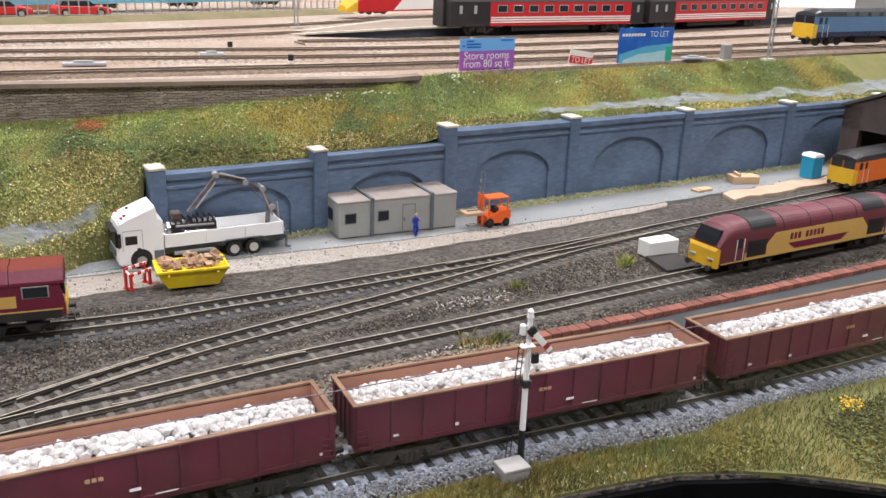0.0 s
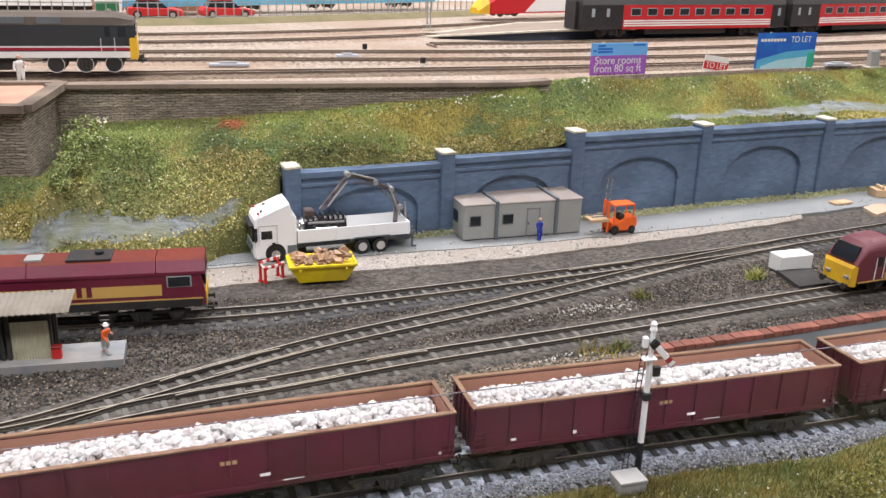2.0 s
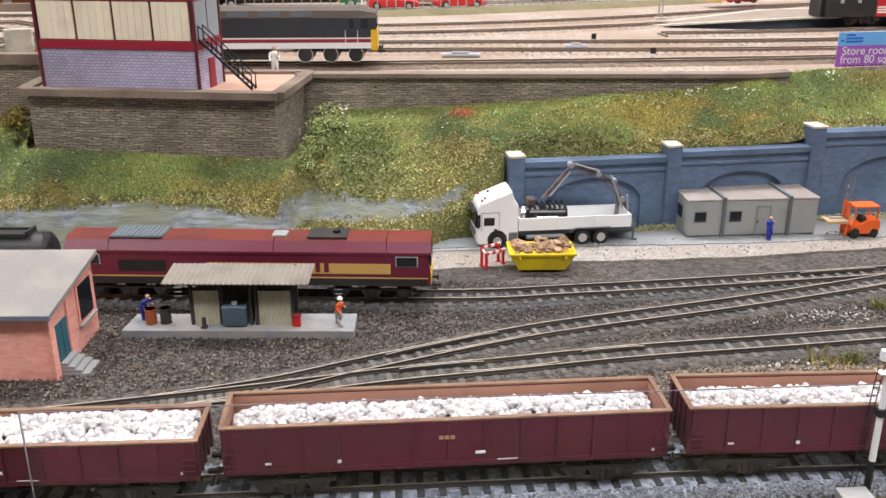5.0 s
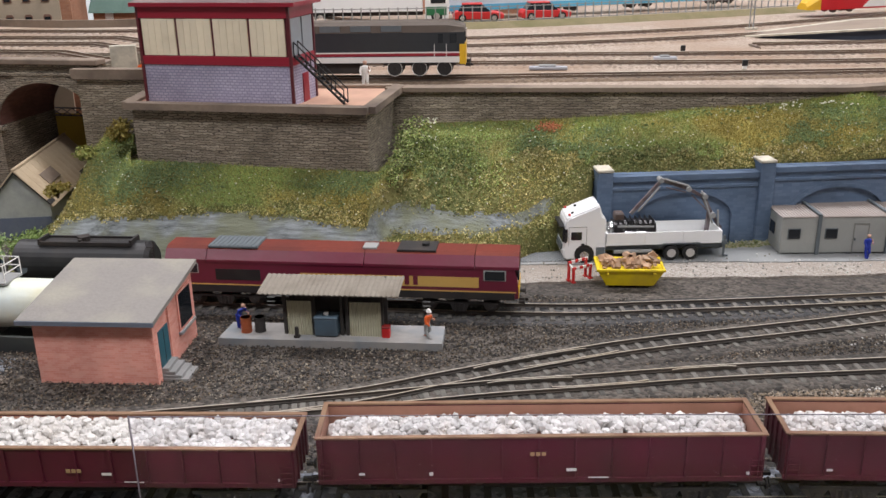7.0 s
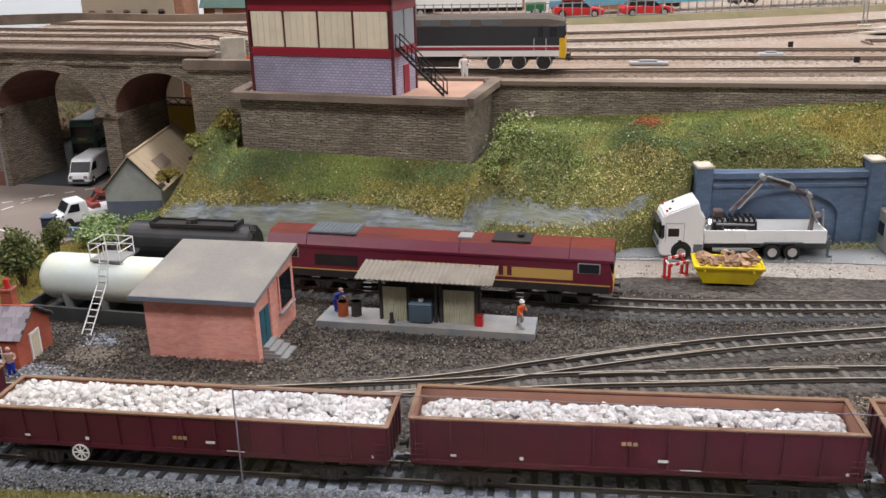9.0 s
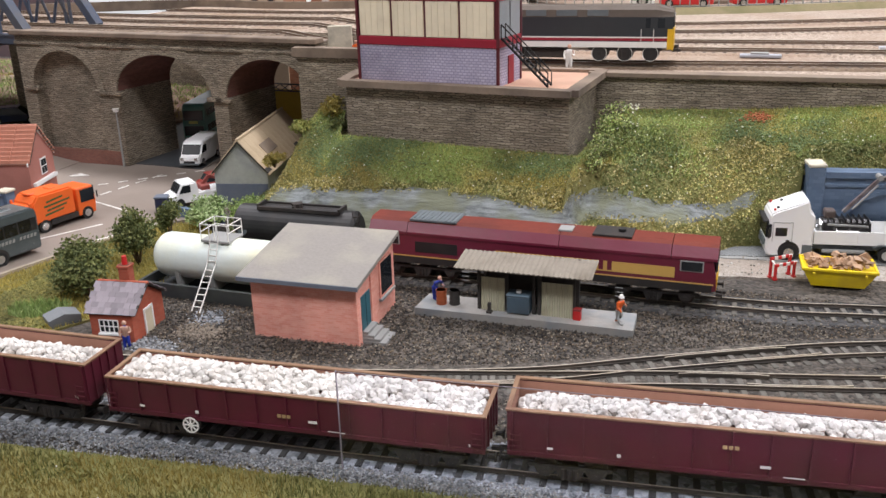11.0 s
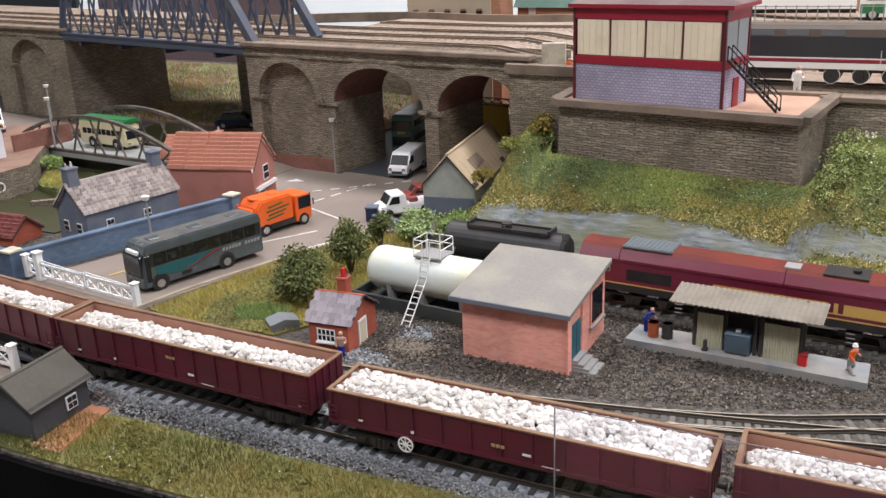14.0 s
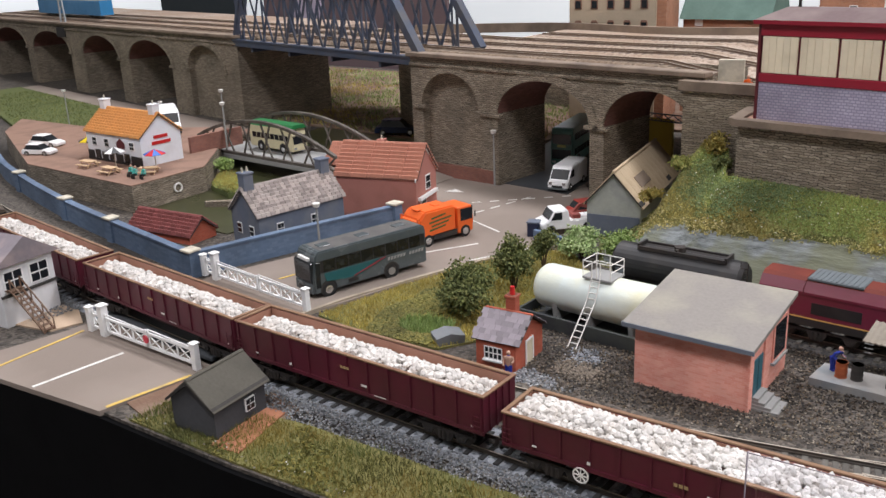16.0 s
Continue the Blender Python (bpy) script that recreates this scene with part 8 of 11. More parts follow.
pn = part("panel", one(box, -0.019, -0.0006, 0.002, 0.019, 0.0006, 0.0260), M["decal_white"], s2)
rd = part("red_band", one(box, -0.019, -0.0010, 0.0095, 0.019, -0.0005, 0.0190), M["red"], pn)
text_part("TO LET", 0.0100, M["decal_white"], rd, Matrix.Translation((0, -0.0012, 0.0142)) @ up)
bm = bmesh.new()
box(bm, -0.014, -0.0009, 0.0045, 0.010, -0.0005, 0.0065)
part("small_print", bm, M["purple"], pn)
s3 = board_on_posts("warehouse_sign", 0.712, 1.062, 0.124, 0.098, 0.052, 11, "blue letting board with a picture of a warehouse")
pn = part("panel", one(box, -0.0485, -0.0008, 0.002, 0.0485, 0.0006, 0.0510), M["royal_blue"], s3)
part("picture", one(prism, [(-0.047, 0.0035), (0.047, 0.0035), (0.047, 0.030), (0.000, 0.0275), (-0.047, 0.018)], -0.0011, -0.0007, "y"), mat("pale_picture_sky", (0.10, 0.42, 0.62), 0.5), pn, "pale blue warehouse picture")
part("pictured_building", one(prism, [(-0.040, 0.005), (0.036, 0.006), (0.036, 0.021), (-0.012, 0.0175), (-0.040, 0.0100)], -0.0014, -0.0010, "y"), mat("pale_picture_wall", (0.42, 0.66, 0.72), 0.5), pn)
part("green_block", one(box, 0.037, -0.0013, 0.004, 0.0475, -0.0009, 0.026), mat("green_picture", (0.03, 0.42, 0.25), 0.5), pn)
text_part("TO LET", 0.0105, M["decal_white"], pn, Matrix.Translation((0.022, -0.0012, 0.0425)) @ up)
bm = bmesh.new()
for k in range(8):
    box(bm, -0.044 + 0.0052 * k, -0.0012, 0.0405, -0.0402 + 0.0052 * k, -0.0009, 0.0440)
part("small_print", bm, M["decal_white"], pn)

# fence, cars, lorry trailer and terrace behind the station
fn = thing("railing_fence", pose(0, 0, 0.131), "grey metal railings behind the station tracks", "fence")
fpath = way_of([(-0.55, 1.58), (-0.128, 1.60), (0.222, 1.735), (0.55, 1.91)], 0.016)
post_me = mesh_of("post", one(box, -0.0009, -0.0009, 0, 0.0009, 0.0009, 0.034), M["grey"])
for k, (x, y, a) in enumerate(fpath):
    piece("post", post_me, fn, pose(x, y, 0, 0, 0, math.degrees(a)))
for z in (0.008, 0.031):
    bm = bmesh.new()
    sweep(bm, fpath, [(-0.0007, 0), (-0.0007, 0.0014), (0.0007, 0.0014), (0.0007, 0)], z)
    part("rail", bm, M["grey"], fn)
bm = bmesh.new()
sweep(bm, way_of([(-0.55, 1.56), (-0.128, 1.575), (0.222, 1.71), (0.55, 1.88)], 0.03), [(-0.03, 0), (-0.004, 0.010), (0.004, 0.010), (0.03, 0)], 0.130)
setting("grass_strip", bm, mat("scruffy_bank", (0.19, 0.155, 0.08), 0.95, var=0.3, fine=300, bump=0.6, worn=(0.13, 0.12, 0.05), worn_scale=20), "scruffy brown-green strip below the railings", "ground")


def hatch_car(m, body, label, k=1.0):
    c = thing("car", scaled(m, k), label, "car", "model cars")
    bm = bmesh.new()
    prism(bm, [(-0.027, 0.003), (0.027, 0.003), (0.0275, 0.008), (0.018, 0.0105), (-0.024, 0.0115), (-0.0275, 0.008)], -0.0108, 0.0108, "y")
    bmesh.ops.bevel(bm, geom=list(bm.edges), offset=0.0008, segments=1, affect="EDGES")
    part("body", bm, body, c)
    bm = bmesh.new()
    loft(bm, [[(-0.022, -0.0104, 0.0105), (0.013, -0.0104, 0.0105), (0.013, 0.0104, 0.0105), (-0.022, 0.0104, 0.0105)], [(-0.017, -0.0085, 0.0182), (0.004, -0.0085, 0.0182), (0.004, 0.0085, 0.0182), (-0.017, 0.0085, 0.0182)]])
    part("glasshouse", bm, M["window"], c)
    part("roof", one(box, -0.0175, -0.0088, 0.0178, 0.0045, 0.0088, 0.0190, 0.0004), body, c)
    for x in (-0.017, 0.017):
        for s in (-1, 1):
            road_wheel(c, x, s * 0.0100, 0.0042, 0.0026)
    return c


hatch_car(pose(-0.10, 1.70, 0.131, 0, 0, 5), M["red"], "bright red parked car behind the railings", 1.7)
hatch_car(pose(0.02, 1.725, 0.131, 0, 0, 15), M["red"], "bright red parked car behind the railings", 1.7)
tr = thing("lorry_trailer", scaled(pose(-0.315, 1.70, 0.131, 0, 0, 6), 1.5), "white lorry trailer with dark lettering bars", "trailer")
part("box_body", one(box, -0.095, -0.0165, 0.013, 0.075, 0.0165, 0.054, 0.0006), M["white"], tr)
bm = bmesh.new()
for k in range(6):
    box(bm, -0.078 + 0.0085 * k, -0.0169, 0.0330, -0.0715 + 0.0085 * k, -0.0164, 0.0430)
for k in range(7):
    box(bm, -0.020 + 0.0095 * k, -0.0169, 0.0350 + 0.0004 * k, -0.0125 + 0.0095 * k, -0.0164, 0.0470 + 0.0004 * k)
part("lettering", bm, M["black"], tr, "dark lettering bars")
part("chassis", one(box, -0.09, -0.008, 0.008, 0.075, 0.008, 0.013), M["underframe"], tr)
for x in (-0.07, -0.05):
    for s in (-1, 1):
        road_wheel(tr, x, s * 0.013, 0.0068)
part("tractor", one(prism, [(0.078, 0.004), (0.106, 0.004), (0.108, 0.020), (0.104, 0.042), (0.078, 0.044)], -0.016, 0.016, "y"), M["white"], tr)
part("tractor_window", one(box, 0.085, -0.0165, 0.022, 0.103, -0.0158, 0.034), M["window"], tr)
part("green_flash", one(box, 0.079, -0.0166, 0.008, 0.104, -0.0159, 0.018), mat("lorry_green", (0.02, 0.16, 0.06), 0.4), tr)
for s in (-1, 1):
    road_wheel(tr, 0.092, s * 0.0145, 0.0068)
M["terrace_brick"] = coursed("terrace_brick", (0.36, 0.16, 0.09), (0.44, 0.21, 0.12), (0.42, 0.27, 0.2), 0.006, 0.0022, bump=0.1)


def terrace(m, n, label, roof_mat, wall_mat, w=0.085, h=0.085):
    t = thing("terraced_house", m, label, "house", "houses behind the station")
    part("wall", one(box, 0, 0, 0, n * w, 0.08, h), wall_mat, t)
    for k in range(n):
        for z in (0.012, 0.050):
            for dx in (0.014, 0.056):
                if z < 0.02 and dx < 0.02:
                    d = part("door", one(box, k * w + dx, -0.0012, 0.0, k * w + dx + 0.013, 0.0004, 0.030), M["white"], t, "white front door")
                    part("leaf", one(box, k * w + dx + 0.002, -0.0020, 0.001, k * w + dx + 0.011, -0.0011, 0.026), M["navy"], d)
                else:
                    f = part("window", one(box, k * w + dx, -0.0012, z, k * w + dx + 0.015, 0.0004, z + 0.022), M["white"], t)
                    part("pane", one(box, k * w + dx + 0.0015, -0.0018, z + 0.0015, k * w + dx + 0.0135, -0.0011, z + 0.0105), M["window"], f)
                    part("pane", one(box, k * w + dx + 0.0015, -0.0018, z + 0.0120, k * w + dx + 0.0135, -0.0011, z + 0.0205), M["window"], f)
    part("roof", one(prism, [(-0.006, h), (0.086, h), (0.040, h + 0.04)], -0.003, n * w + 0.003, "x"), roof_mat, t)
    return t


slab("back_street", [(-0.72, 1.76), (-0.34, 1.76), (-0.34, 2.28), (-0.72, 2.28)], 0.0, 0.131, M["asphalt"], "raised back street behind the station", "road")
terrace(pose(-0.62, 1.86, 0.131, 0, 0, 0), 3, "brown brick terraced houses with red roofs", mat("red_tile_roof", (0.42, 0.10, 0.06), 0.8), M["terrace_brick"])
terrace(pose(-0.35, 1.85, 0.131, 0, 0, 2), 4, "brown brick terraced houses with white windows", mat("red_tile_roof_two", (0.40, 0.11, 0.07), 0.8), M["terrace_brick"])
gh = thing("green_roofed_house", pose(-0.745, 1.52, 0.150, 0, 0, 0), "brick house with a green slate roof behind the viaduct", "house")
part("wall", one(box, 0, 0, -0.15, 0.15, 0.08, 0.018), M["terrace_brick"], gh)
part("roof", one(prism, [(-0.008, 0.016), (0.088, 0.020), (0.05, 0.095)], -0.005, 0.155, "x"), mat("green_slate", (0.10, 0.17, 0.14), 0.8, var=0.15), gh, "green slate roof")
part("window", one(box, 0.022, -0.0012, 0.004, 0.036, 0.0004, 0.016), M["white"], gh)
mill = thing("mill_building", pose(-0.888, 1.374, 0.150, 0, 0, 13), "tall cream stone mill with rows of arched windows", "mill")
part("wall", one(box, 0, 0, -0.15, 0.150, 0.10, 0.16), mat("cream_mill_stone", (0.50, 0.41, 0.30), 0.85, var=0.08), mill)
part("side_wall", one(box, 0.150, 0.004, -0.15, 0.166, 0.10, 0.16), M["terrace_brick"], mill)
for r in range(3):
    for k in range(5):
        x, z = 0.016 + 0.0285 * k, 0.006 + 0.036 * r
        w_ = part("window", one(prism, [(x - 0.0062, z), (x + 0.0062, z), (x + 0.0062, z + 0.014), (x + 0.004, z + 0.0175), (x - 0.004, z + 0.0175), (x - 0.0062, z + 0.014)], -0.0016, 0.0004, "y"), mat("brown_window_surround", (0.24, 0.13, 0.09), 0.8), mill)
        part("pane", one(box, x - 0.0045, -0.0024, z + 0.0015, x + 0.0045, -0.0015, z + 0.0140), M["window"], w_)
bm = bmesh.new()
sweep(bm, way_of([(-1.15, 1.27), (-0.9, 1.36), (-0.66, 1.32), (-0.40, 1.38)], 0.04), [(-0.004, 0), (-0.004, 0.016), (0.004, 0.016), (0.004, 0)], 0.155)
setting("parapet", bm, M["coping"], "low brown parapet behind the viaduct tracks", "wall")

# girder bridge between the viaducts
gb_ = thing("girder_bridge", pose(-1.40, 1.058, 0.0, 0, 0, math.degrees(math.atan2(0.955 - 1.058, 0.528))), "blue-grey lattice girder railway bridge", "bridge")
SPAN = 0.538
for y in (0.0, 0.112):
    bm = bmesh.new()
    box(bm, -0.01, y - 0.004, 0.148, SPAN + 0.01, y + 0.004, 0.160, 0.0005)
    box(bm, -0.01, y - 0.006, 0.158, SPAN + 0.01, y + 0.006, 0.1605)
    part("bottom_chord", bm, M["girder"], gb_)
    part("top_chord", one(box, 0.03, y - 0.005, 0.238, SPAN - 0.06, y + 0.005, 0.245, 0.0005), M["girder"], gb_)
    for a, b, w in (((-0.004, y, 0.160), (0.03, y, 0.242), 0.008), ((SPAN + 0.004, y, 0.160), (SPAN - 0.06, y, 0.242), 0.012)):
        part("end_post", one(bar, a, b, w), M["girder"], gb_)
    for k in range(13):
        x = 0.02 + (SPAN - 0.07) * k / 12
        for d in (-1, 1):
            bm = bmesh.new()
            xt = min(max(x + d * 0.034, 0.01), SPAN - 0.05)
            for off in (-0.0016, 0.0016):
                bar(bm, (x + off, y + d * 0.0012, 0.160), (xt + off, y + d * 0.0012, 0.240), 0.0013, 0.0020)
            for q in range(1, 8):
                xm, zm = x + (xt - x) * q / 8, 0.160 + 0.010 * q
                bar(bm, (xm - 0.0016, y + d * 0.0012, zm), (xm + 0.0016, y + d * 0.0012, zm + 0.002), 0.0008)
            part("diagonal", bm, M["girder"], gb_)
    for k in range(7):
        x = 0.03 + (SPAN - 0.09) * k / 6
        part("upright", one(bar, (x, y, 0.160), (x, y, 0.239), 0.0026), M["girder"], gb_)
part("floor", one(box, -0.01, 0.004, 0.1485, SPAN + 0.01, 0.296, 0.1555), M["deck_ballast"], gb_)
for k in range(4):
    part("cross_beam", one(box, 0.05 + 0.13 * k, 0.0, 0.140, 0.056 + 0.13 * k, 0.30, 0.1485), M["girder"], gb_)
part("pier", one(box, 0.30, 0.14, 0.0, 0.345, 0.29, 0.145), M["stone"], gb_)
gm = thing("signal_gantry", pose(-2.245, 1.186, 0.152), "pale lattice signal post on the viaduct edge", "signal post")
bm = bmesh.new()
for s in (-1, 1):
    bar(bm, (s * 0.012, 0, 0), (s * 0.006, 0, 0.12), 0.003)
for k in range(6):
    bar(bm, (-0.011 + 0.001 * k, 0, 0.004 + 0.019 * k), (0.011 - 0.001 * k, 0, 0.022 + 0.019 * k), 0.0018)
part("lattice", bm, M["pale_window"], gm)
part("foot", one(box, -0.020, -0.012, -0.02, 0.020, 0.006, 0.004), M["black"], gm)
bc = thing("blue_coach", pose(-2.48, 1.36, 0.160, 0, 0, -8), "bright blue coach standing on the viaduct", "railway coach")
part("body", one(box, -0.25, -0.018, 0.012, 0.20, 0.018, 0.050, 0.001), mat("coach_blue", (0.02, 0.19, 0.42), 0.4), bc)
part("roof", one(prism, [(-0.018, 0.050), (-0.010, 0.058), (0.010, 0.058), (0.018, 0.050)], -0.25, 0.20, "x"), M["pale_window"], bc)
for x in (-0.18, 0.13):
    bogie(bc, x)

# ---- town, crossing and river ----
M["coach_grey"] = mat("grey_green_coach", (0.078, 0.094, 0.100), 0.24, var=0.12, bump=0.0, worn=(0.10, 0.115, 0.12), worn_scale=60)
M["bus_green"] = mat("dark_green_bus", (0.050, 0.180, 0.155), 0.3, var=0.08, bump=0.0)
M["terracotta"] = mat("terracotta_tile", (0.46, 0.195, 0.130), 0.8, var=0.15, piece=0.06, worn=(0.34, 0.12, 0.08), worn_scale=60)
M["orange_tile"] = mat("orange_pantile", (0.66, 0.30, 0.09), 0.8, var=0.12, piece=0.05, worn=(0.5, 0.2, 0.07), worn_scale=60)
M["grey_tile"] = mat("grey_stone_tile", (0.37, 0.32, 0.295), 0.85, var=0.2, piece=0.32, worn=(0.22, 0.18, 0.17), worn_scale=70)
M["salmon"] = mat("salmon_render", (0.42, 0.175, 0.14), 0.85, var=0.1, fine=500, worn=(0.34, 0.14, 0.11), worn_scale=30)
M["slate_render"] = mat("blue_grey_render", (0.12, 0.14, 0.185), 0.85, var=0.12, worn=(0.17, 0.18, 0.2), worn_scale=40)
M["whitewash"] = mat("whitewashed_wall", (0.76, 0.78, 0.82), 0.8, var=0.04, worn=(0.66, 0.66, 0.68), worn_scale=40)
M["river"] = mat("murky_green_water", (0.040, 0.042, 0.017), 0.30, var=0.3, fine=60, bump=0.15, worn=(0.055, 0.060, 0.024), worn_scale=10)
M["patio"] = mat("brown_patio_paving", (0.26, 0.155, 0.11), 0.85, var=0.15, fine=300, worn=(0.19, 0.115, 0.085))
M["old_steel"] = mat("dull_brown_steel", (0.075, 0.063, 0.052), 0.7, var=0.2, worn=(0.15, 0.13, 0.11), worn_scale=60)
M["dull_brick"] = coursed("dull_brown_brick", (0.20, 0.085, 0.065), (0.25, 0.11, 0.08), (0.16, 0.10, 0.085), 0.004, 0.0014, bump=0.15)
M["plank"] = mat("grey_barn_boarding", (0.37, 0.38, 0.345), 0.85, var=0.15, worn=(0.26, 0.27, 0.27), worn_scale=40)
M["barn_roof"] = mat("tan_barn_sheet", (0.50, 0.39, 0.26), 0.85, var=0.12, worn=(0.38, 0.28, 0.17), worn_scale=35)


def tiled_slope(parent, m, width, depth, tile_mat, rows, cols, name="tile", thick=0.0012):
    """One roof slope, covered with overlapping tiles; x along the eaves, y down the slope."""
    ob = part("roof_slope", one(box, -width / 2, 0, -0.0014, width / 2, depth, 0.0), M["timber"], parent)
    ob.matrix_basis = m
    tw, td = width / cols, depth / rows
    me = mesh_of(name, one(box, -tw * 0.496, 0, 0, tw * 0.496, td * 1.12, thick, thick * 0.2), tile_mat)
    for r in range(rows):
        for c in range(cols):
            piece(name, me, ob, pose(-width / 2 + tw * (c + 0.5), td * r - td * 0.06, 0.0003, -math.degrees(math.atan(thick * random.uniform(1.0, 1.35) / td))))
    return ob


def gabled(name, m, w, d, eave, ridge, wall_mat, tile_mat, rows, cols, label, over=0.003, tname="tile"):
    """A house with its ridge along x: w long, d deep."""
    h = thing(name, m, label, "house")
    bm = bmesh.new()
    prism(bm, [(-d / 2, -0.002), (d / 2, -0.002), (d / 2, eave), (0, ridge), (-d / 2, eave)], -w / 2, w / 2, "x")
    part("wall", bm, wall_mat, h)
    a = math.degrees(math.atan2(ridge - eave, d / 2))
    slope = math.hypot(ridge - eave, d / 2) + over
    for s in (0, 180):
        tiled_slope(h, pose(0, 0, ridge + 0.0016, 0, 0, s + 180) @ pose(0, 0, 0, -a), w + 2 * over, slope, tile_mat, rows, cols, tname, 0.0012 if rows < 2 else 0.0026)
    part("ridge", one(box, -w / 2 - over, -0.0016, ridge + 0.0008, w / 2 + over, 0.0016, ridge + 0.0034, 0.0006), tile_mat, h)
    return h


def sash(parent, x, y, z, w, h, axis="y", s=-1, surround=None):
    """A white window with its panes; on a wall that faces s along the axis."""
    def bx(a0, a1, z0, z1, p0, p1):
        lo, hi = sorted((s * p0, s * p1))
        return one(box, x + a0, y + lo, z + z0, x + a1, y + hi, z + z1) if axis == "y" else one(box, x + lo, y + a0, z + z0, x + hi, y + a1, z + z1)
    f = part("window", bx(-w / 2, w / 2, 0, h, -0.0004, 0.0008), surround or M["white"], parent)
    for a0, a1, z0, z1 in ((-0.42, -0.03, 0.08, 0.46), (0.03, 0.42, 0.08, 0.46), (-0.42, -0.03, 0.54, 0.92), (0.03, 0.42, 0.54, 0.92)):
        part("pane", bx(a0 * w, a1 * w, z0 * h, z1 * h, 0.0007, 0.0011), M["window"], f)
    return f


def chimney(parent, x, y, z0, z1, w, material, pots=2):
    c = part("chimney", one(box, x - w / 2, y - w / 2, z0, x + w / 2, y + w / 2, z1, 0.0003), material, parent)
    part("band", one(box, x - w * 0.58, y - w * 0.58, z1 - 0.0022, x + w * 0.58, y + w * 0.58, z1 - 0.0002, 0.0003), material, c)
    for k in range(pots):
        bm = bmesh.new()
        px = x + (k - (pots - 1) / 2) * w * 0.5
        rod(bm, (px, y, z1 - 0.0002), (px, y, z1 + 0.005), 0.0013, 0.0010, n=10)
        part("chimney_pot", bm, M["cap"], c)


# salmon house on the corner
sh_ = gabled("corner_house", pose(-0.7745, 0.770, 0, 0, 0, 17), 0.104, 0.060, 0.0500, 0.0830, M["salmon"], M["terracotta"], 9, 5, "salmon pink house with a red tiled roof on the corner")
sash(sh_, 0.052, 0.004, 0.030, 0.014, 0.018, "x", 1)
sash(sh_, 0.052, -0.012, 0.006, 0.016, 0.018, "x", 1)
part("shop_front", one(box, 0.0518, -0.026, 0.0225, 0.0560, 0.026, 0.0262), M["white"], sh_, "white shop fascia")
part("barge_board", one(prism, [(-0.033, 0.0465), (0, 0.0805), (0.033, 0.0465), (0.033, 0.0492), (0, 0.0838), (-0.033, 0.0492)], 0.0521, 0.0534, "x"), M["white"], sh_)
part("yard_wall", one(box, 0.030, -0.055, 0, 0.062, -0.051, 0.014), M["salmon"], sh_)
# low red roofed house beyond
lr = gabled("low_house", pose(-0.90, 0.86, 0, 0, 0, 14), 0.09, 0.055, 0.030, 0.052, M["salmon"], M["terracotta"], 6, 12, "low red roofed house beside the bridge")
chimney(lr, 0.03, 0.0, 0.045, 0.062, 0.009, M["salmon"], 1)
# grey cottage
ct = gabled("cottage", pose(-0.806, 0.640, 0, 0, 0, 82), 0.112, 0.056, 0.0385, 0.0640, M["slate_render"], M["grey_tile"], 9, 20, "blue-grey rendered cottage with worn stone roof tiles")
chimney(ct, -0.050, 0.0, 0.058, 0.0830, 0.012, M["slate_render"], 2)
chimney(ct, 0.050, 0.0, 0.058, 0.0800, 0.012, M["slate_render"], 0)
sash(ct, -0.056, 0.012, 0.014, 0.009, 0.012, "x", -1)
sash(ct, -0.056, -0.013, 0.014, 0.009, 0.012, "x", -1)
for x in (-0.030, 0.015):
    sash(ct, x, -0.028, 0.014, 0.009, 0.013, "y", -1)
# red roofed lean-to by the curved wall
M["maroon_tile"] = mat("maroon_roof_tile", (0.20, 0.055, 0.05), 0.8, var=0.15, piece=0.15)
lt = gabled("garden_shed", pose(-0.925, 0.565, 0, 0, 0, 8), 0.098, 0.040, 0.010, 0.026, M["brick_red"], M["maroon_tile"], 6, 14, "low garden shed with a dark red tiled roof")

M["lawn"] = mat("mown_lawn", (0.10, 0.12, 0.035), 0.95, var=0.3, fine=400, bump=0.6, worn=(0.07, 0.09, 0.025), worn_scale=18)
# public house on its terrace
TERR = 0.035
TERRACE = [(-1.60, 0.70), (-1.304, 0.590), (-1.047, 0.594), (-1.054, 0.71), (-1.16, 0.82), (-1.19, 0.831), (-1.19, 0.92), (-1.28, 0.90), (-1.46, 0.80), (-1.70, 0.78)]
bm = bmesh.new()
prism(bm, TERRACE, -0.002, TERR, "z")
ter = setting("terrace", bm, M["stone"], "raised stone terrace of the public house", "terrace")
part("paving", one(prism, TERRACE, TERR, TERR + 0.0012, "z"), M["patio"], ter, "brown terrace paving")
slab("lawn", [(-1.47, 0.80), (-1.70, 0.78), (-2.4, 1.0), (-2.4, 1.12), (-1.75, 1.02), (-1.45, 0.92)], -0.001, 0.006, M["lawn"], "mown green lawn beyond the public house", "lawn")
slab("back_lane", [(-1.22, 0.925), (-1.45, 0.925), (-1.75, 1.025), (-2.4, 1.125), (-2.4, 1.17), (-1.40, 1.04), (-1.22, 1.0)], -0.001, 0.004, M["asphalt"], "narrow lane along the foot of the viaduct", "road")
pub = gabled("public_house", pose(-1.188, 0.692, TERR, 0, 0, 1.5), 0.130, 0.066, 0.0420, 0.0690, M["whitewash"], M["orange_tile"], 10, 18, "whitewashed public house with an orange pantiled roof")
for s in (-1, 1):
    chimney(pub, s * 0.058, 0.0, 0.060, 0.0830, 0.011, M["whitewash"], 1)
for x in (-0.045, -0.015, 0.045):
    sash(pub, x, -0.033, 0.0225, 0.011, 0.012)
for x in (-0.040, -0.006, 0.030):
    sash(pub, x, -0.033, 0.0050, 0.013, 0.012, surround=M["black"])
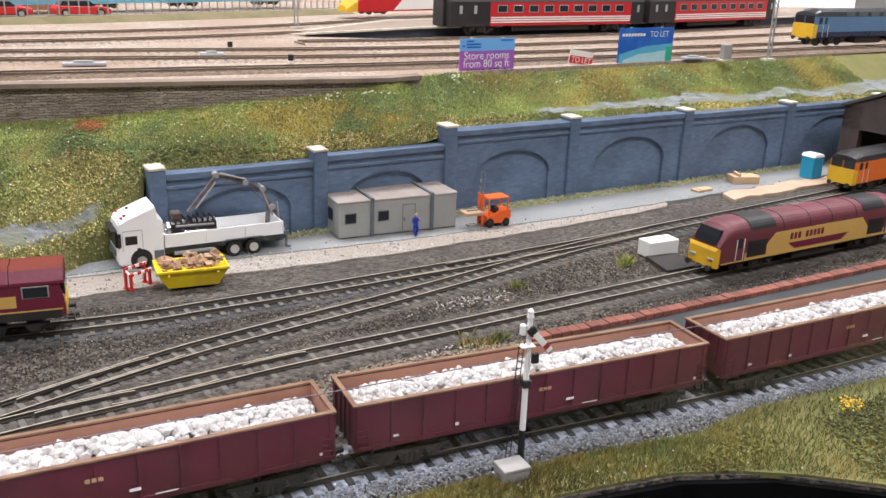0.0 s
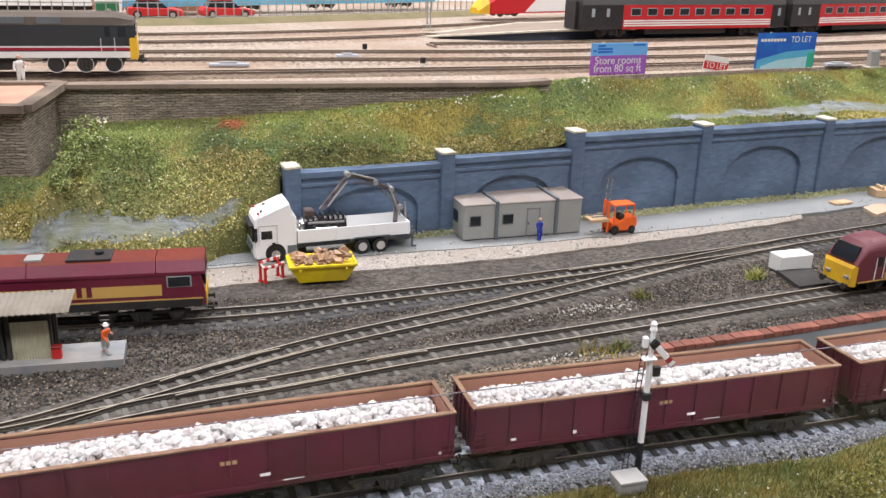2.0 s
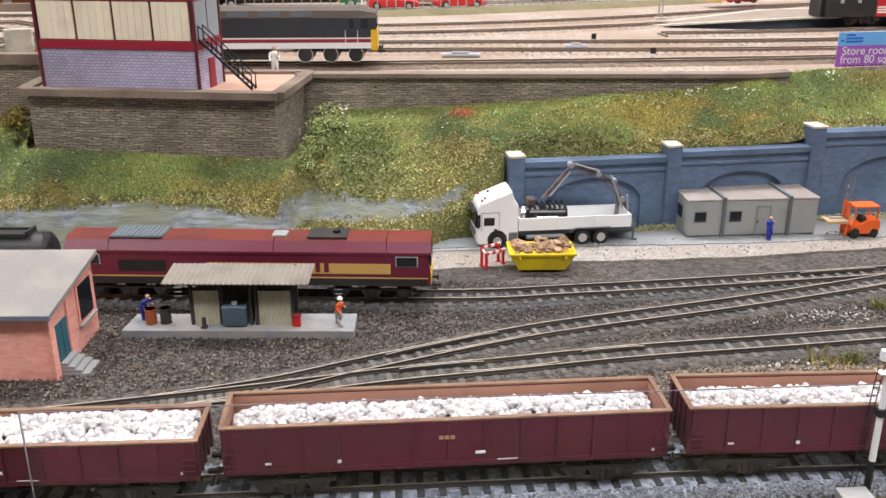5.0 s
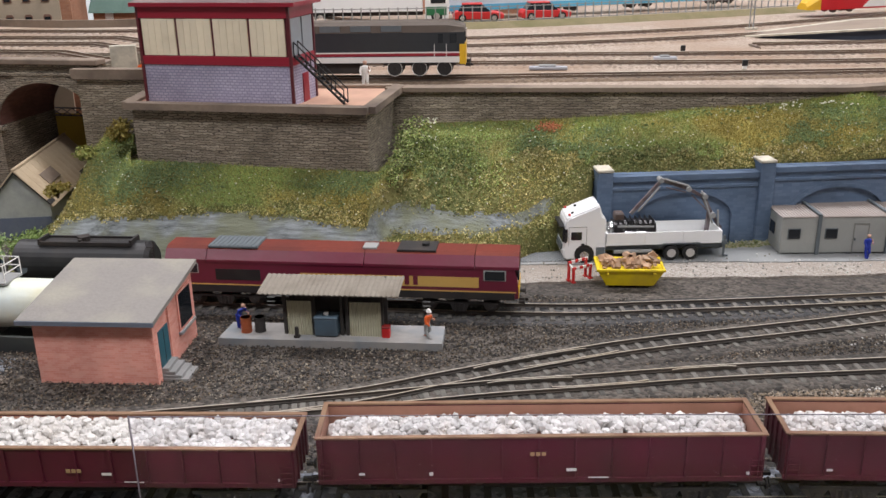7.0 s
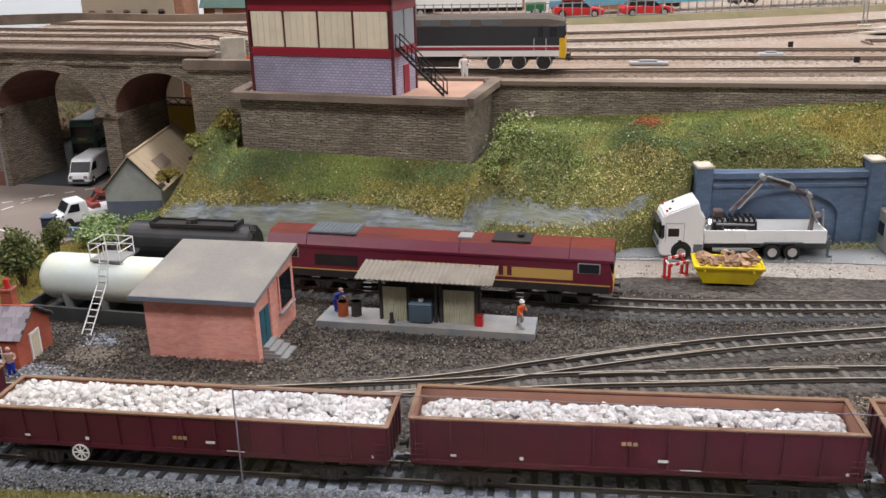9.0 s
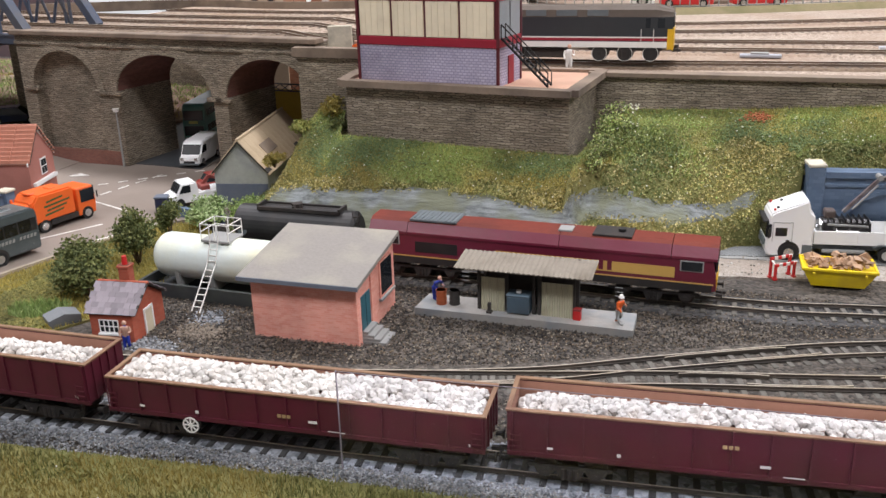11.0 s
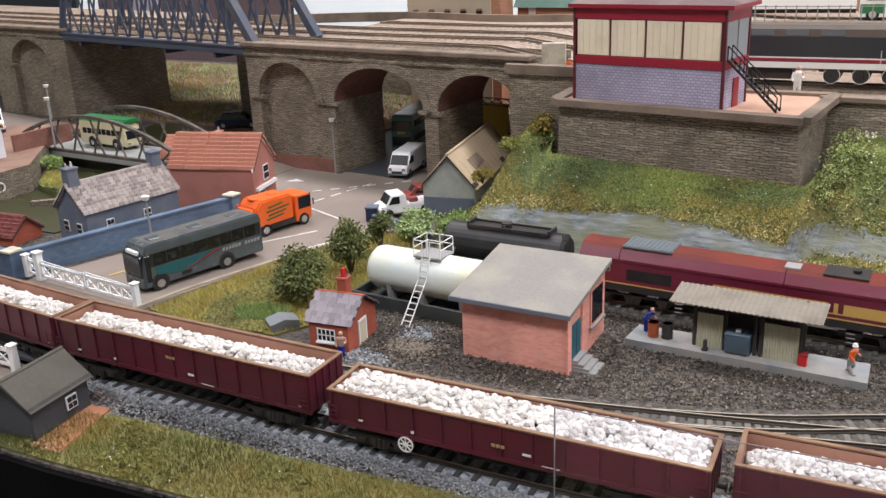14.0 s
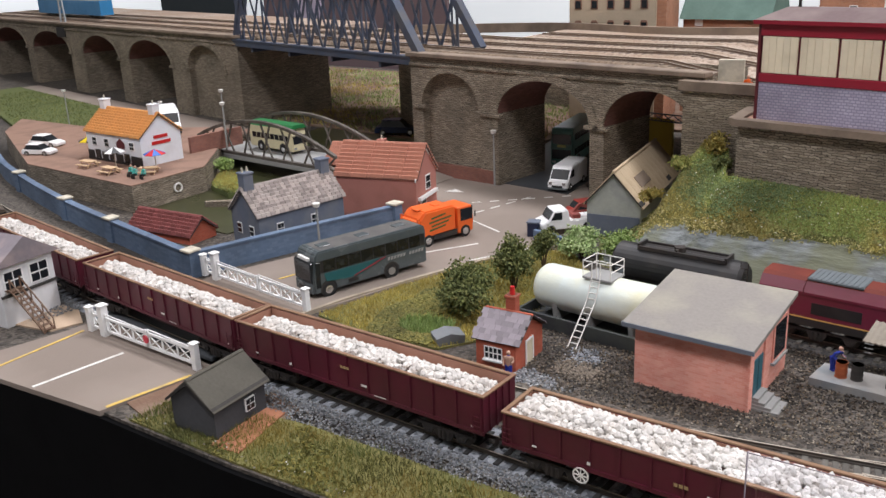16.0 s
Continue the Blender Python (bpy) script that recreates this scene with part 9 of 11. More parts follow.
part("plinth", one(box, -0.0655, -0.0340, 0, 0.0655, -0.0325, 0.0045), M["black"], pub, "black painted plinth")
for x0, x1 in ((-0.0650, -0.0495), (-0.0305, -0.0155), (0.0035, 0.0205), (0.0395, 0.0650)):
    part("dado", one(box, x0, -0.0337, 0.0045, x1, -0.0327, 0.0150), M["black"], pub, "black painted lower wall")
part("sign_panel", one(prism, [(0.010, 0.024), (0.028, 0.024), (0.028, 0.031), (0.019, 0.037), (0.010, 0.031)], -0.0345, -0.0328, "y"), M["dark_crimson"], pub)
for z, w in ((0.0370, 0.022), (0.0290, 0.030)):
    part("gable_sign", one(box, 0.0648, -w / 2, z, 0.0662, w / 2, z + 0.0042), M["red"], pub, "red sign bar")
M["parasol"] = mat("white_parasol_cloth", (0.78, 0.78, 0.78), 0.8)


def parasol(x, y, cloths, label):
    p = thing("parasol", pose(x, y, TERR), label, "parasol", "terrace parasols")
    bm = bmesh.new()
    rod(bm, (0, 0, 0), (0, 0, 0.031), 0.0007)
    part("pole", bm, M["cap"], p)
    for k in range(8):
        a, b = 2 * math.pi * k / 8, 2 * math.pi * (k + 1) / 8
        bm = bmesh.new()
        top, e0, e1 = Vector((0, 0, 0.031)), Vector((0.015 * math.cos(a), 0.015 * math.sin(a), 0.0245)), Vector((0.015 * math.cos(b), 0.015 * math.sin(b), 0.0245))
        dn = Vector((0, 0, -0.0006))
        v = [bm.verts.new(q) for q in (top, e0, e1, top + dn, e0 + dn, e1 + dn)]
        for f in ((0, 1, 2), (3, 5, 4), (1, 4, 5, 2), (0, 3, 4, 1), (0, 2, 5, 3)):
            bm.faces.new([v[i] for i in f])
        part("gore", bm, cloths[k % 2], p)


def bench(x, y, rz):
    b = thing("picnic_table", pose(x, y, TERR, 0, 0, rz), "brown wooden picnic table on the terrace", "picnic table", "terrace tables")
    part("top", one(box, -0.012, -0.0055, 0.0090, 0.012, 0.0055, 0.0102, 0.0002), M["plywood"], b)
    for s in (-1, 1):
        part("seat", one(box, -0.012, s * 0.0105 - 0.002, 0.0052, 0.012, s * 0.0105 + 0.002, 0.0062, 0.0002), M["plywood"], b)
        bm = bmesh.new()
        for y_ in (-1, 1):
            bar(bm, (s * 0.009, y_ * 0.0105, 0), (s * 0.009, y_ * 0.002, 0.0090), 0.0011)
        bar(bm, (s * 0.009, -0.0105, 0.0050), (s * 0.009, 0.0105, 0.0050), 0.0009)
        part("trestle", bm, M["plywood"], b)


bench(-1.20, 0.625, 8)
bench(-1.135, 0.618, 4)
bench(-1.085, 0.645, 40)
parasol(-1.155, 0.640, (M["parasol"], M["black"]), "black and white parasol on the terrace")
parasol(-1.090, 0.660, (M["red"], M["royal_blue"]), "red and blue parasol on the terrace")
parasol(-1.262, 0.665, (M["yellow"], M["black"]), "yellow and black parasol on the terrace")
for x, y in ((-1.092, 0.624), (-1.079, 0.622), (-1.066, 0.626)):
    figure(x, y, TERR, M["teal_stripe"], M["black"], "model figure seated at a terrace table", 0, seated=True)
hatch_car(pose(-1.402, 0.672, TERR, 0, 0, 20), M["glossy_white"], "white parked car beside the public house")
hatch_car(pose(-1.352, 0.634, TERR, 0, 0, 25), M["glossy_white"], "small white parked car beside the public house", 0.9)
part("garden_wall", one(box, -1.145, 0.752, TERR - 0.002, -1.140, 0.845, TERR + 0.024), M["dull_brick"], ter)
for x, y, h in ((-1.12, 0.80, 0.065), (-1.20, 0.86, 0.07), (-0.727, 0.925, 0.072), (-1.43, 0.90, 0.065), (-1.72, 0.88, 0.07), (-0.698, 0.585, 0.062)):
    lp = thing("street_lamp", pose(x, y, 0.0 if x > -1.0 or x < -1.4 else TERR), "tall grey street lamp with a pale round head", "street lamp", "street lamps")
    bm = bmesh.new()
    rod(bm, (0, 0, 0), (0, 0, h), 0.0014, 0.0009)
    part("post", bm, M["grey"], lp)
    bm = bmesh.new()
    rod(bm, (0, 0, h), (0, 0, h + 0.004), 0.0030, 0.0042, n=12)
    part("head", bm, M["decal_white"], lp)

# river and bowstring bridge
slab("river", [(-1.19, 0.86), (-1.16, 0.83), (-1.054, 0.711), (-1.047, 0.590), (-0.87, 0.60), (-0.86, 0.69), (-0.96, 0.80), (-0.93, 0.88), (-1.0, 1.3), (-1.3, 1.3)], -0.001, 0.0014, M["river"], "murky green river below the terrace", "water")
for k, (a, b) in enumerate((((-0.99, 0.66), (-0.93, 0.70)), ((-0.97, 0.71), (-0.90, 0.745)))):
    bm = bmesh.new()
    bar(bm, (a[0], a[1], 0.004), (b[0], b[1], 0.006), 0.008, 0.008)
    setting("river_wall", bm, M["stone"], "low stone river wall", "wall")
buoy = thing("lifebuoy", pose(-1.0492, 0.662, 0.018, 0, 90), "white ring lifebuoy hanging on the terrace wall", "lifebuoy")
bm = bmesh.new()
loft(bm, [[((0.0055 + 0.0013 * math.cos(p)) * math.cos(t), (0.0055 + 0.0013 * math.cos(p)) * math.sin(t), 0.0013 * math.sin(p)) for p in np.linspace(0, 2 * math.pi, 9)[:-1]] for t in np.linspace(0.25, 2 * math.pi - 0.25, 25)])
part("ring", bm, M["decal_white"], buoy, smooth=True)
slab("river_bank", [(-1.052, 0.715), (-0.995, 0.700), (-0.985, 0.720), (-1.045, 0.768), (-1.11, 0.785), (-1.13, 0.800)], -0.001, 0.008, M["lawn"], "grassy bank beside the river", "ground")
bb = thing("bowstring_bridge", pose(-1.212, 0.818, 0.024, 0, 0, -1.5), "old brown steel bowstring road bridge over the river", "bridge")
BS = 0.310
part("deck", one(box, -0.02, -0.004, -0.006, BS + 0.02, 0.082, 0.0), M["grey"], bb, "grey roadway")
for y in (0.0, 0.078):
    arc = [(BS * k / 14, 0.004 + 0.050 * math.sin(math.pi * (0.08 + 0.84 * k / 14)) ** 0.8) for k in range(15)]
    for nm, rows in (("arch_chord", arc), ("bottom_chord", [(0, 0.002), (BS, 0.002)])):
        bm = bmesh.new()
        loft(bm, [[(x, y - 0.0027, z - 0.0021), (x, y - 0.0027, z + 0.0021), (x, y + 0.0027, z + 0.0021), (x, y + 0.0027, z - 0.0021)] for x, z in rows])
        part(nm, bm, M["old_steel"], bb)
    for k in range(1, 14):
        bm = bmesh.new()
        j = k + (1 if k % 2 else -1)
        bar(bm, (arc[k][0], y, 0.002), (arc[min(max(j, 0), 14)][0], y, arc[min(max(j, 0), 14)][1]), 0.0020, 0.0020)
        part("hanger", bm, M["old_steel"], bb)
for x in (-0.012, BS + 0.004):
    part("abutment", one(box, x - 0.012, -0.006, -0.030, x + 0.016, 0.086, -0.006), M["stone"], bb)
bm = bmesh.new()
rings = []
for x, z in ((-0.93, 0.028), (-0.86, 0.012), (-0.80, 0.003)):
    y0 = lerp_table([(-0.93, 0.818), (-0.80, 0.86)], x)
    rings.append([(x, y0, -0.001), (x, y0, z), (x, y0 + 0.085, z), (x, y0 + 0.085, -0.001)])
loft(bm, rings)
setting("road_ramp", bm, M["asphalt"], "worn brown tarmac ramp up to the bridge", "road")


def long_bus(m, L, W, H, body, glass_rows, label, name="coach_bus", cat="bus", glass=None, wheels=(-0.28, 0.24)):
    """A box-shaped bus, front at -x."""
    b = thing(name, m, label, cat)
    bm = bmesh.new()
    prism(bm, [(-L / 2, 0.0045), (-L / 2 - 0.0008, H * 0.45), (-L / 2 + 0.003, H - 0.003), (-L / 2 + 0.006, H), (L / 2 - 0.003, H), (L / 2, H - 0.004), (L / 2, 0.0055)], -W / 2, W / 2, "y")
    bmesh.ops.bevel(bm, geom=list(bm.edges), offset=0.0012, segments=2, affect="EDGES")
    part("body", bm, body, b)
    for z0, z1 in glass_rows:
        for s in (-1, 1):
            n = 8
            y0, y1 = sorted((s * W / 2, s * (W / 2 + 0.0003)))
            for k in range(n):
                x0 = -L / 2 + 0.010 + (L - 0.016) * k / n
                part("side_window", one(box, x0, y0, z0, x0 + (L - 0.016) / n - 0.0014, y1, z1), glass or M["window"], b)
        part("windscreen", one(box, -L / 2 - 0.0012, -W / 2 + 0.002, z0 - 0.004, -L / 2 + 0.002, W / 2 - 0.002, z1), M["window"], b)
        part("rear_window", one(box, L / 2 - 0.0004, -W / 2 + 0.003, z0, L / 2 + 0.0005, W / 2 - 0.003, z1), M["window"], b)
    for x in (L * wheels[0], L * wheels[1]):
        for s in (-1, 1):
            y0, y1 = sorted((s * (W / 2 - 0.001), s * (W / 2 + 0.0002)))
            part("wheel_arch", one(rod, (x, y0, 0.0075), (x, y1, 0.0075), 0.0083, n=20), M["black"], b)
            road_wheel(b, x, s * (W / 2 - 0.0012), 0.0065, 0.0032)
    for y in (-W * 0.35, W * 0.35):
        part("headlight", one(box, -L / 2 - 0.0014, y - 0.0025, 0.008, -L / 2 + 0.0004, y + 0.0025, 0.0105), M["chrome"], b)
    return b


coachbus = long_bus(pose(-0.6305, 0.578, 0.0022, 0, 0, 77) @ Matrix.Diagonal((1.06, 1, 1, 1)), 0.120, 0.033, 0.0440, M["coach_grey"], [(0.0240, 0.0350)], "grey-green touring coach waiting at the level crossing", glass=mat("coach_side_glass", (0.010, 0.011, 0.012), 0.10, var=0.5, fine=90, bump=0.0, worn=(0.04, 0.042, 0.042), worn_scale=160, worn_at=0.66), wheels=(-0.385, 0.165))
bm = bmesh.new()
for k in range(12):
    if k != 6:
        x = 0.016 + 0.0034 * k
        prism(bm, [(x, 0.0180), (x + 0.0022, 0.0180), (x + 0.0030, 0.0210), (x + 0.0008, 0.0210)], -0.0170, -0.0167, "y")
part("lettering", bm, M["grey"], coachbus, "pale grey lettering bars")
part("swoosh", one(prism, [(-0.048, 0.0150), (-0.050, 0.0225), (-0.018, 0.0225), (0.008, 0.0228), (-0.004, 0.0190), (-0.012, 0.0125), (-0.030, 0.0125)], -0.0169, -0.0165, "y"), mat("dull_teal", (0.018, 0.105, 0.115), 0.35, var=0.1), coachbus, "dull teal side panel")
part("swoosh_line", one(bar, (-0.020, -0.0170, 0.0128), (0.014, -0.0170, 0.0226), 0.0007), M["crimson"], coachbus)
part("window_band", one(box, -0.0560, -0.0167, 0.0236, 0.0580, -0.0164, 0.0354), M["black"], coachbus, "dark glazing surround")
part("door_glass", one(box, -0.0580, -0.0170, 0.0100, -0.0535, -0.0164, 0.0345, 0.0002), M["window"], coachbus, "tall dark door glass")
part("locker_grille", one(box, -0.026, -0.0168, 0.0075, -0.016, -0.0165, 0.0110), M["black"], coachbus)
part("front_glass", one(box, -0.0622, -0.0150, 0.0150, -0.0592, 0.0150, 0.0345, 0.0008), M["window"], coachbus, "tall dark front window")
part("front_skirt", one(box, -0.0620, -0.0152, 0.0045, -0.0598, 0.0152, 0.0145, 0.0008), M["coach_grey"], coachbus)
part("front_grille", one(box, -0.0624, -0.0080, 0.0075, -0.0615, 0.0080, 0.0105), M["black"], coachbus)
for x in (-0.040, 0.0, 0.040):
    part("roof_hatch", one(box, x - 0.006, -0.005, 0.0438, x + 0.006, 0.005, 0.0448, 0.0004), M["coach_grey"], coachbus)
part("roof_dust", one(box, -0.050, -0.0135, 0.0437, 0.056, 0.0135, 0.0441, 0.0002), mat("dusty_coach_roof", (0.10, 0.094, 0.088), 0.7, var=0.2, worn=(0.055, 0.055, 0.056), worn_scale=45), coachbus, "dusty grey roof panel")
part("destination", one(box, -0.0612, -0.009, 0.0352, -0.0585, 0.009, 0.0380), M["decal_white"], coachbus)
dd = long_bus(pose(-0.7130, 1.106, 0.0034, 0, 0, 103), 0.125, 0.031, 0.0560, M["bus_green"], [(0.0175, 0.0265), (0.0385, 0.0475)], "dark green double-deck bus under the viaduct arch", "double_deck_bus")
part("destination", one(box, -0.0640, -0.006, 0.0300, -0.0625, 0.006, 0.0335), mat("yellow_blind", (0.55, 0.6, 0.2), 0.5), dd)
gbus = long_bus(pose(-1.085, 0.868, 0.024, 0, 0, 178), 0.10, 0.028, 0.0390, mat("cream_bus", (0.62, 0.56, 0.36), 0.4), [(0.0195, 0.0275)], "cream bus with a bright green roof on the bridge", "country_bus")
part("roof_panel", one(prism, [(-0.0142, 0.0375), (-0.010, 0.0430), (0.010, 0.0430), (0.0142, 0.0375)], -0.0505, 0.0505, "x"), mat("bright_green_roof", (0.02, 0.17, 0.05), 0.4), gbus, "bright green roof")

bl = thing("refuse_lorry", pose(-0.6495, 0.705, 0.0022, 0, 0, 78), "orange refuse lorry with a green-lettered body", "refuse lorry")
bm = bmesh.new()
prism(bm, [(-0.028, 0.010), (-0.031, 0.020), (-0.028, 0.031), (-0.021, 0.0385), (0.018, 0.0385), (0.020, 0.036), (0.020, 0.011)], -0.0155, 0.0155, "y")
bmesh.ops.bevel(bm, geom=list(bm.edges), offset=0.0016, segments=2, affect="EDGES")
part("hopper_body", bm, M["orange"], bl)
bm = bmesh.new()
prism(bm, [(-0.029, 0.0075), (-0.0355, 0.0100), (-0.0360, 0.0200), (-0.0310, 0.0300), (-0.0285, 0.0300)], -0.0135, 0.0135, "y")
for y in (-0.0145, 0.0145):
    bar(bm, (-0.0300, y, 0.0100), (-0.0300, y, 0.0330), 0.0020)
part("tailgate", bm, M["orange"], bl, "orange loading hopper at the rear")
for s in (-1, 1):
    part("roof_box", one(box, -0.012 + 0.012 * s, -0.005, 0.0380, -0.004 + 0.012 * s, 0.005, 0.0395, 0.0006), M["orange"], bl)
    part("skirt", one(box, -0.010, s * 0.0145 - 0.0006, 0.0055, 0.022, s * 0.0145 + 0.0006, 0.0110), M["underframe"], bl)
bm = bmesh.new()
prism(bm, [(0.023, 0.005), (0.044, 0.005), (0.0455, 0.018), (0.043, 0.034), (0.023, 0.034)], -0.0150, 0.0150, "y")
bmesh.ops.bevel(bm, geom=list(bm.edges), offset=0.0008, segments=1, affect="EDGES")
part("cab", bm, M["orange"], bl)
for s in (-1, 1):
    y0, y1 = sorted((s * 0.0149, s * 0.0154))
    part("cab_window", one(box, 0.027, y0, 0.0185, 0.0435, y1, 0.0315), M["window"], bl)
    bm = bmesh.new()
    y0, y1 = sorted((s * 0.0155, s * 0.0158))
    for k in range(4):
        prism(bm, [(-0.016 + 0.003 * (k % 2), 0.0160 + 0.0042 * k), (0.006 + 0.004 * (k % 3), 0.0185 + 0.0042 * k), (0.006 + 0.004 * (k % 3), 0.0202 + 0.0042 * k), (-0.016 + 0.003 * (k % 2), 0.0180 + 0.0042 * k)], y0, y1, "y")
    part("lettering", bm, mat("dark_green_bars", (0.05, 0.10, 0.03), 0.5), bl)
    part("mirror", one(box, 0.0460, s * 0.0165 - 0.0006, 0.020, 0.0468, s * 0.0165 + 0.0006, 0.027), M["black"], bl)
part("windscreen", one(box, 0.0438, -0.0125, 0.0190, 0.0462, 0.0125, 0.0320), M["window"], bl)
for x in (-0.018, 0.033):
    for s in (-1, 1):
        road_wheel(bl, x, s * 0.0138, 0.0065)
part("chassis", one(box, -0.028, -0.010, 0.005, 0.044, 0.010, 0.0115), M["underframe"], bl)
part("tail_bar", one(box, -0.0345, -0.0150, 0.0065, -0.0300, 0.0150, 0.0090), M["grille"], bl)

vn = thing("panel_van", pose(-0.643, 0.970, 0.0034, 0, 0, 100), "plain white panel van coming out of the arch", "van")
bm = bmesh.new()
prism(bm, [(-0.036, 0.0040), (-0.0365, 0.0120), (-0.0300, 0.0150), (-0.0215, 0.0270), (-0.018, 0.0300), (0.036, 0.0310), (0.0365, 0.0040)], -0.0130, 0.0130, "y")
bmesh.ops.bevel(bm, geom=list(bm.edges), offset=0.0012, segments=2, affect="EDGES")
part("body", bm, M["glossy_white"], vn)
part("windscreen", one(prism, [(-0.0305, 0.0155), (-0.0225, 0.0265), (-0.0212, 0.0260), (-0.0290, 0.0150)], -0.0115, 0.0115, "y"), M["black"], vn)
for s in (-1, 1):
    y0, y1 = sorted((s * 0.0128, s * 0.0134))
    part("cab_window", one(prism, [(-0.0265, 0.0165), (-0.0200, 0.0255), (-0.0110, 0.0255), (-0.0110, 0.0165)], y0, y1, "y"), M["window"], vn)
    part("headlight", one(box, -0.0372, s * 0.009 - 0.002, 0.0095, -0.0350, s * 0.009 + 0.002, 0.0125), M["chrome"], vn)
    for x in (-0.024, 0.022):
        road_wheel(vn, x, s * 0.0120, 0.0048, 0.0030)
part("grille", one(box, -0.0374, -0.007, 0.0060, -0.0355, 0.007, 0.0085), M["black"], vn)
part("bumper", one(box, -0.0378, -0.0125, 0.0035, -0.0345, 0.0125, 0.0058, 0.0004), M["grille"], vn)

copy_thing(vn, scaled(pose(-1.325, 0.842, TERR + 0.0012, 0, 0, 150), 1.25))
hatch_car(pose(-1.07, 1.118, 0.004, 0, 0, 30), M["navy"], "dark blue car on the field behind the bridge", 1.4)
pk = thing("pickup_truck", pose(-0.5450, 0.8070, 0.0022, 0, 0, 51) @ Matrix.Diagonal((0.95, 1.1, 1.2, 1)), "white recovery pickup with red gear on its bed", "pickup")
bm = bmesh.new()
prism(bm, [(-0.034, 0.0050), (-0.0345, 0.0110), (-0.0250, 0.0140), (-0.0190, 0.0225), (-0.0020, 0.0228), (0.0, 0.0135), (0.034, 0.0130), (0.034, 0.0060)], -0.0118, 0.0118, "y")
bmesh.ops.bevel(bm, geom=list(bm.edges), offset=0.0009, segments=2, affect="EDGES")
part("body", bm, M["glossy_white"], pk)
for s in (-1, 1):
    y0, y1 = sorted((s * 0.0116, s * 0.0122))
    part("cab_window", one(prism, [(-0.0225, 0.0145), (-0.0178, 0.0212), (-0.0095, 0.0212), (-0.0095, 0.0145)], y0, y1, "y"), M["window"], pk)
    for x in (-0.022, 0.020):
        road_wheel(pk, x, s * 0.0108, 0.0050, 0.0030, M["black"])
part("windscreen", one(prism, [(-0.0252, 0.0146), (-0.0196, 0.0220), (-0.0182, 0.0215), (-0.0238, 0.0142)], -0.0100, 0.0100, "y"), M["window"], pk)
bm = bmesh.new()
bar(bm, (0.004, 0, 0.0130), (0.016, 0, 0.0235), 0.0030)
bar(bm, (0.016, 0, 0.0235), (0.034, 0, 0.0190), 0.0026)
box(bm, 0.004, -0.009, 0.0130, 0.014, 0.009, 0.0175, 0.0006)
part("winch", bm, mat("dull_red_winch", (0.24, 0.05, 0.04), 0.6, var=0.2), pk, "dull red towing winch")
rc = hatch_car(pose(-0.553, 0.872, 0.0022, 0, 0, 55), mat("dark_red_car", (0.28, 0.03, 0.02), 0.4), "dark red car parked behind the pickup")

# barn under the bank
bn = gabled("barn", pose(-0.509, 0.896, 0, 0, 0, 102), 0.166, 0.058, 0.0390, 0.0705, M["plank"], M["barn_roof"], 1, 12, "grey boarded barn with a patched tan roof", tname="roof_sheet")
part("patch", one(box, -0.022, -0.007, 0.0, 0.014, 0.007, 0.0014, 0.0002), M["coping"], bn, "rusty patch of roof sheet").matrix_basis = pose(-0.030, -0.0165, 0.0548, 47)
part("lower_wall", one(box, -0.0842, -0.0282, -0.001, -0.0829, 0.0282, 0.0255), M["slate_render"], bn, "blue-grey stone lower wall")
bw = thing("wheelie_bin", pose(-0.566, 0.775, 0.0, 0, 0, 20), "dark blue bin by the low wall", "bin")
part("body", one(box, -0.006, -0.006, 0, 0.006, 0.006, 0.017, 0.0006), M["navy"], bw)
part("lid", one(box, -0.0068, -0.0068, 0.017, 0.0068, 0.0068, 0.019, 0.0006), M["slate_render"], bw)
setting("yard_wall", one(prism, [(-0.560, 0.765), (-0.480, 0.752), (-0.480, 0.757), (-0.560, 0.770)], -0.001, 0.012, "z"), M["blue_wall"], "low dark blue yard wall", "wall")
setting("roadside_wall", one(prism, [(-0.731, 0.930), (-0.862, 0.932), (-0.862, 0.937), (-0.731, 0.935)], -0.001, 0.020, "z"), M["dull_brick"], "low red brick wall along the viaduct foot", "wall")


# blue walls by the crossing
def low_wall(name, pts, h, pillars, label):
    bm = bmesh.new()
    sweep(bm, way_of(pts, 0.03), [(-0.003, -0.001), (-0.003, h), (0.003, h), (0.003, -0.001)])
    ob = setting(name, bm, M["blue_wall"], label, "wall")
    bm = bmesh.new()
    sweep(bm, way_of(pts, 0.03), [(-0.0042, h), (-0.0042, h + 0.002), (0.0042, h + 0.002), (0.0042, h)])
    part("coping", bm, M["blue_wall"], ob)
    for x, y in pillars:
        part("pillar", one(box, x - 0.006, y - 0.006, -0.001, x + 0.006, y + 0.006, h + 0.003), M["blue_wall"], ob)
        part("cap", one(box, x - 0.0075, y - 0.0075, h + 0.003, x + 0.0075, y + 0.0075, h + 0.0055, 0.0005), M["cap"], ob, "pale cap stone")


low_wall("wall_curved", [(-2.3, 0.98), (-1.9, 0.80), (-1.479, 0.627), (-1.30, 0.574), (-1.10, 0.533), (-0.94, 0.511), (-0.785, 0.492)], 0.024, [(-1.30, 0.574), (-1.10, 0.533), (-0.965, 0.514), (-0.785, 0.492)], "low curved blue brick boundary wall with pale caps")
low_wall("wall_road", [(-0.785, 0.492), (-0.757, 0.60), (-0.722, 0.725)], 0.024, [(-0.722, 0.725)], "low blue brick wall beside the road")

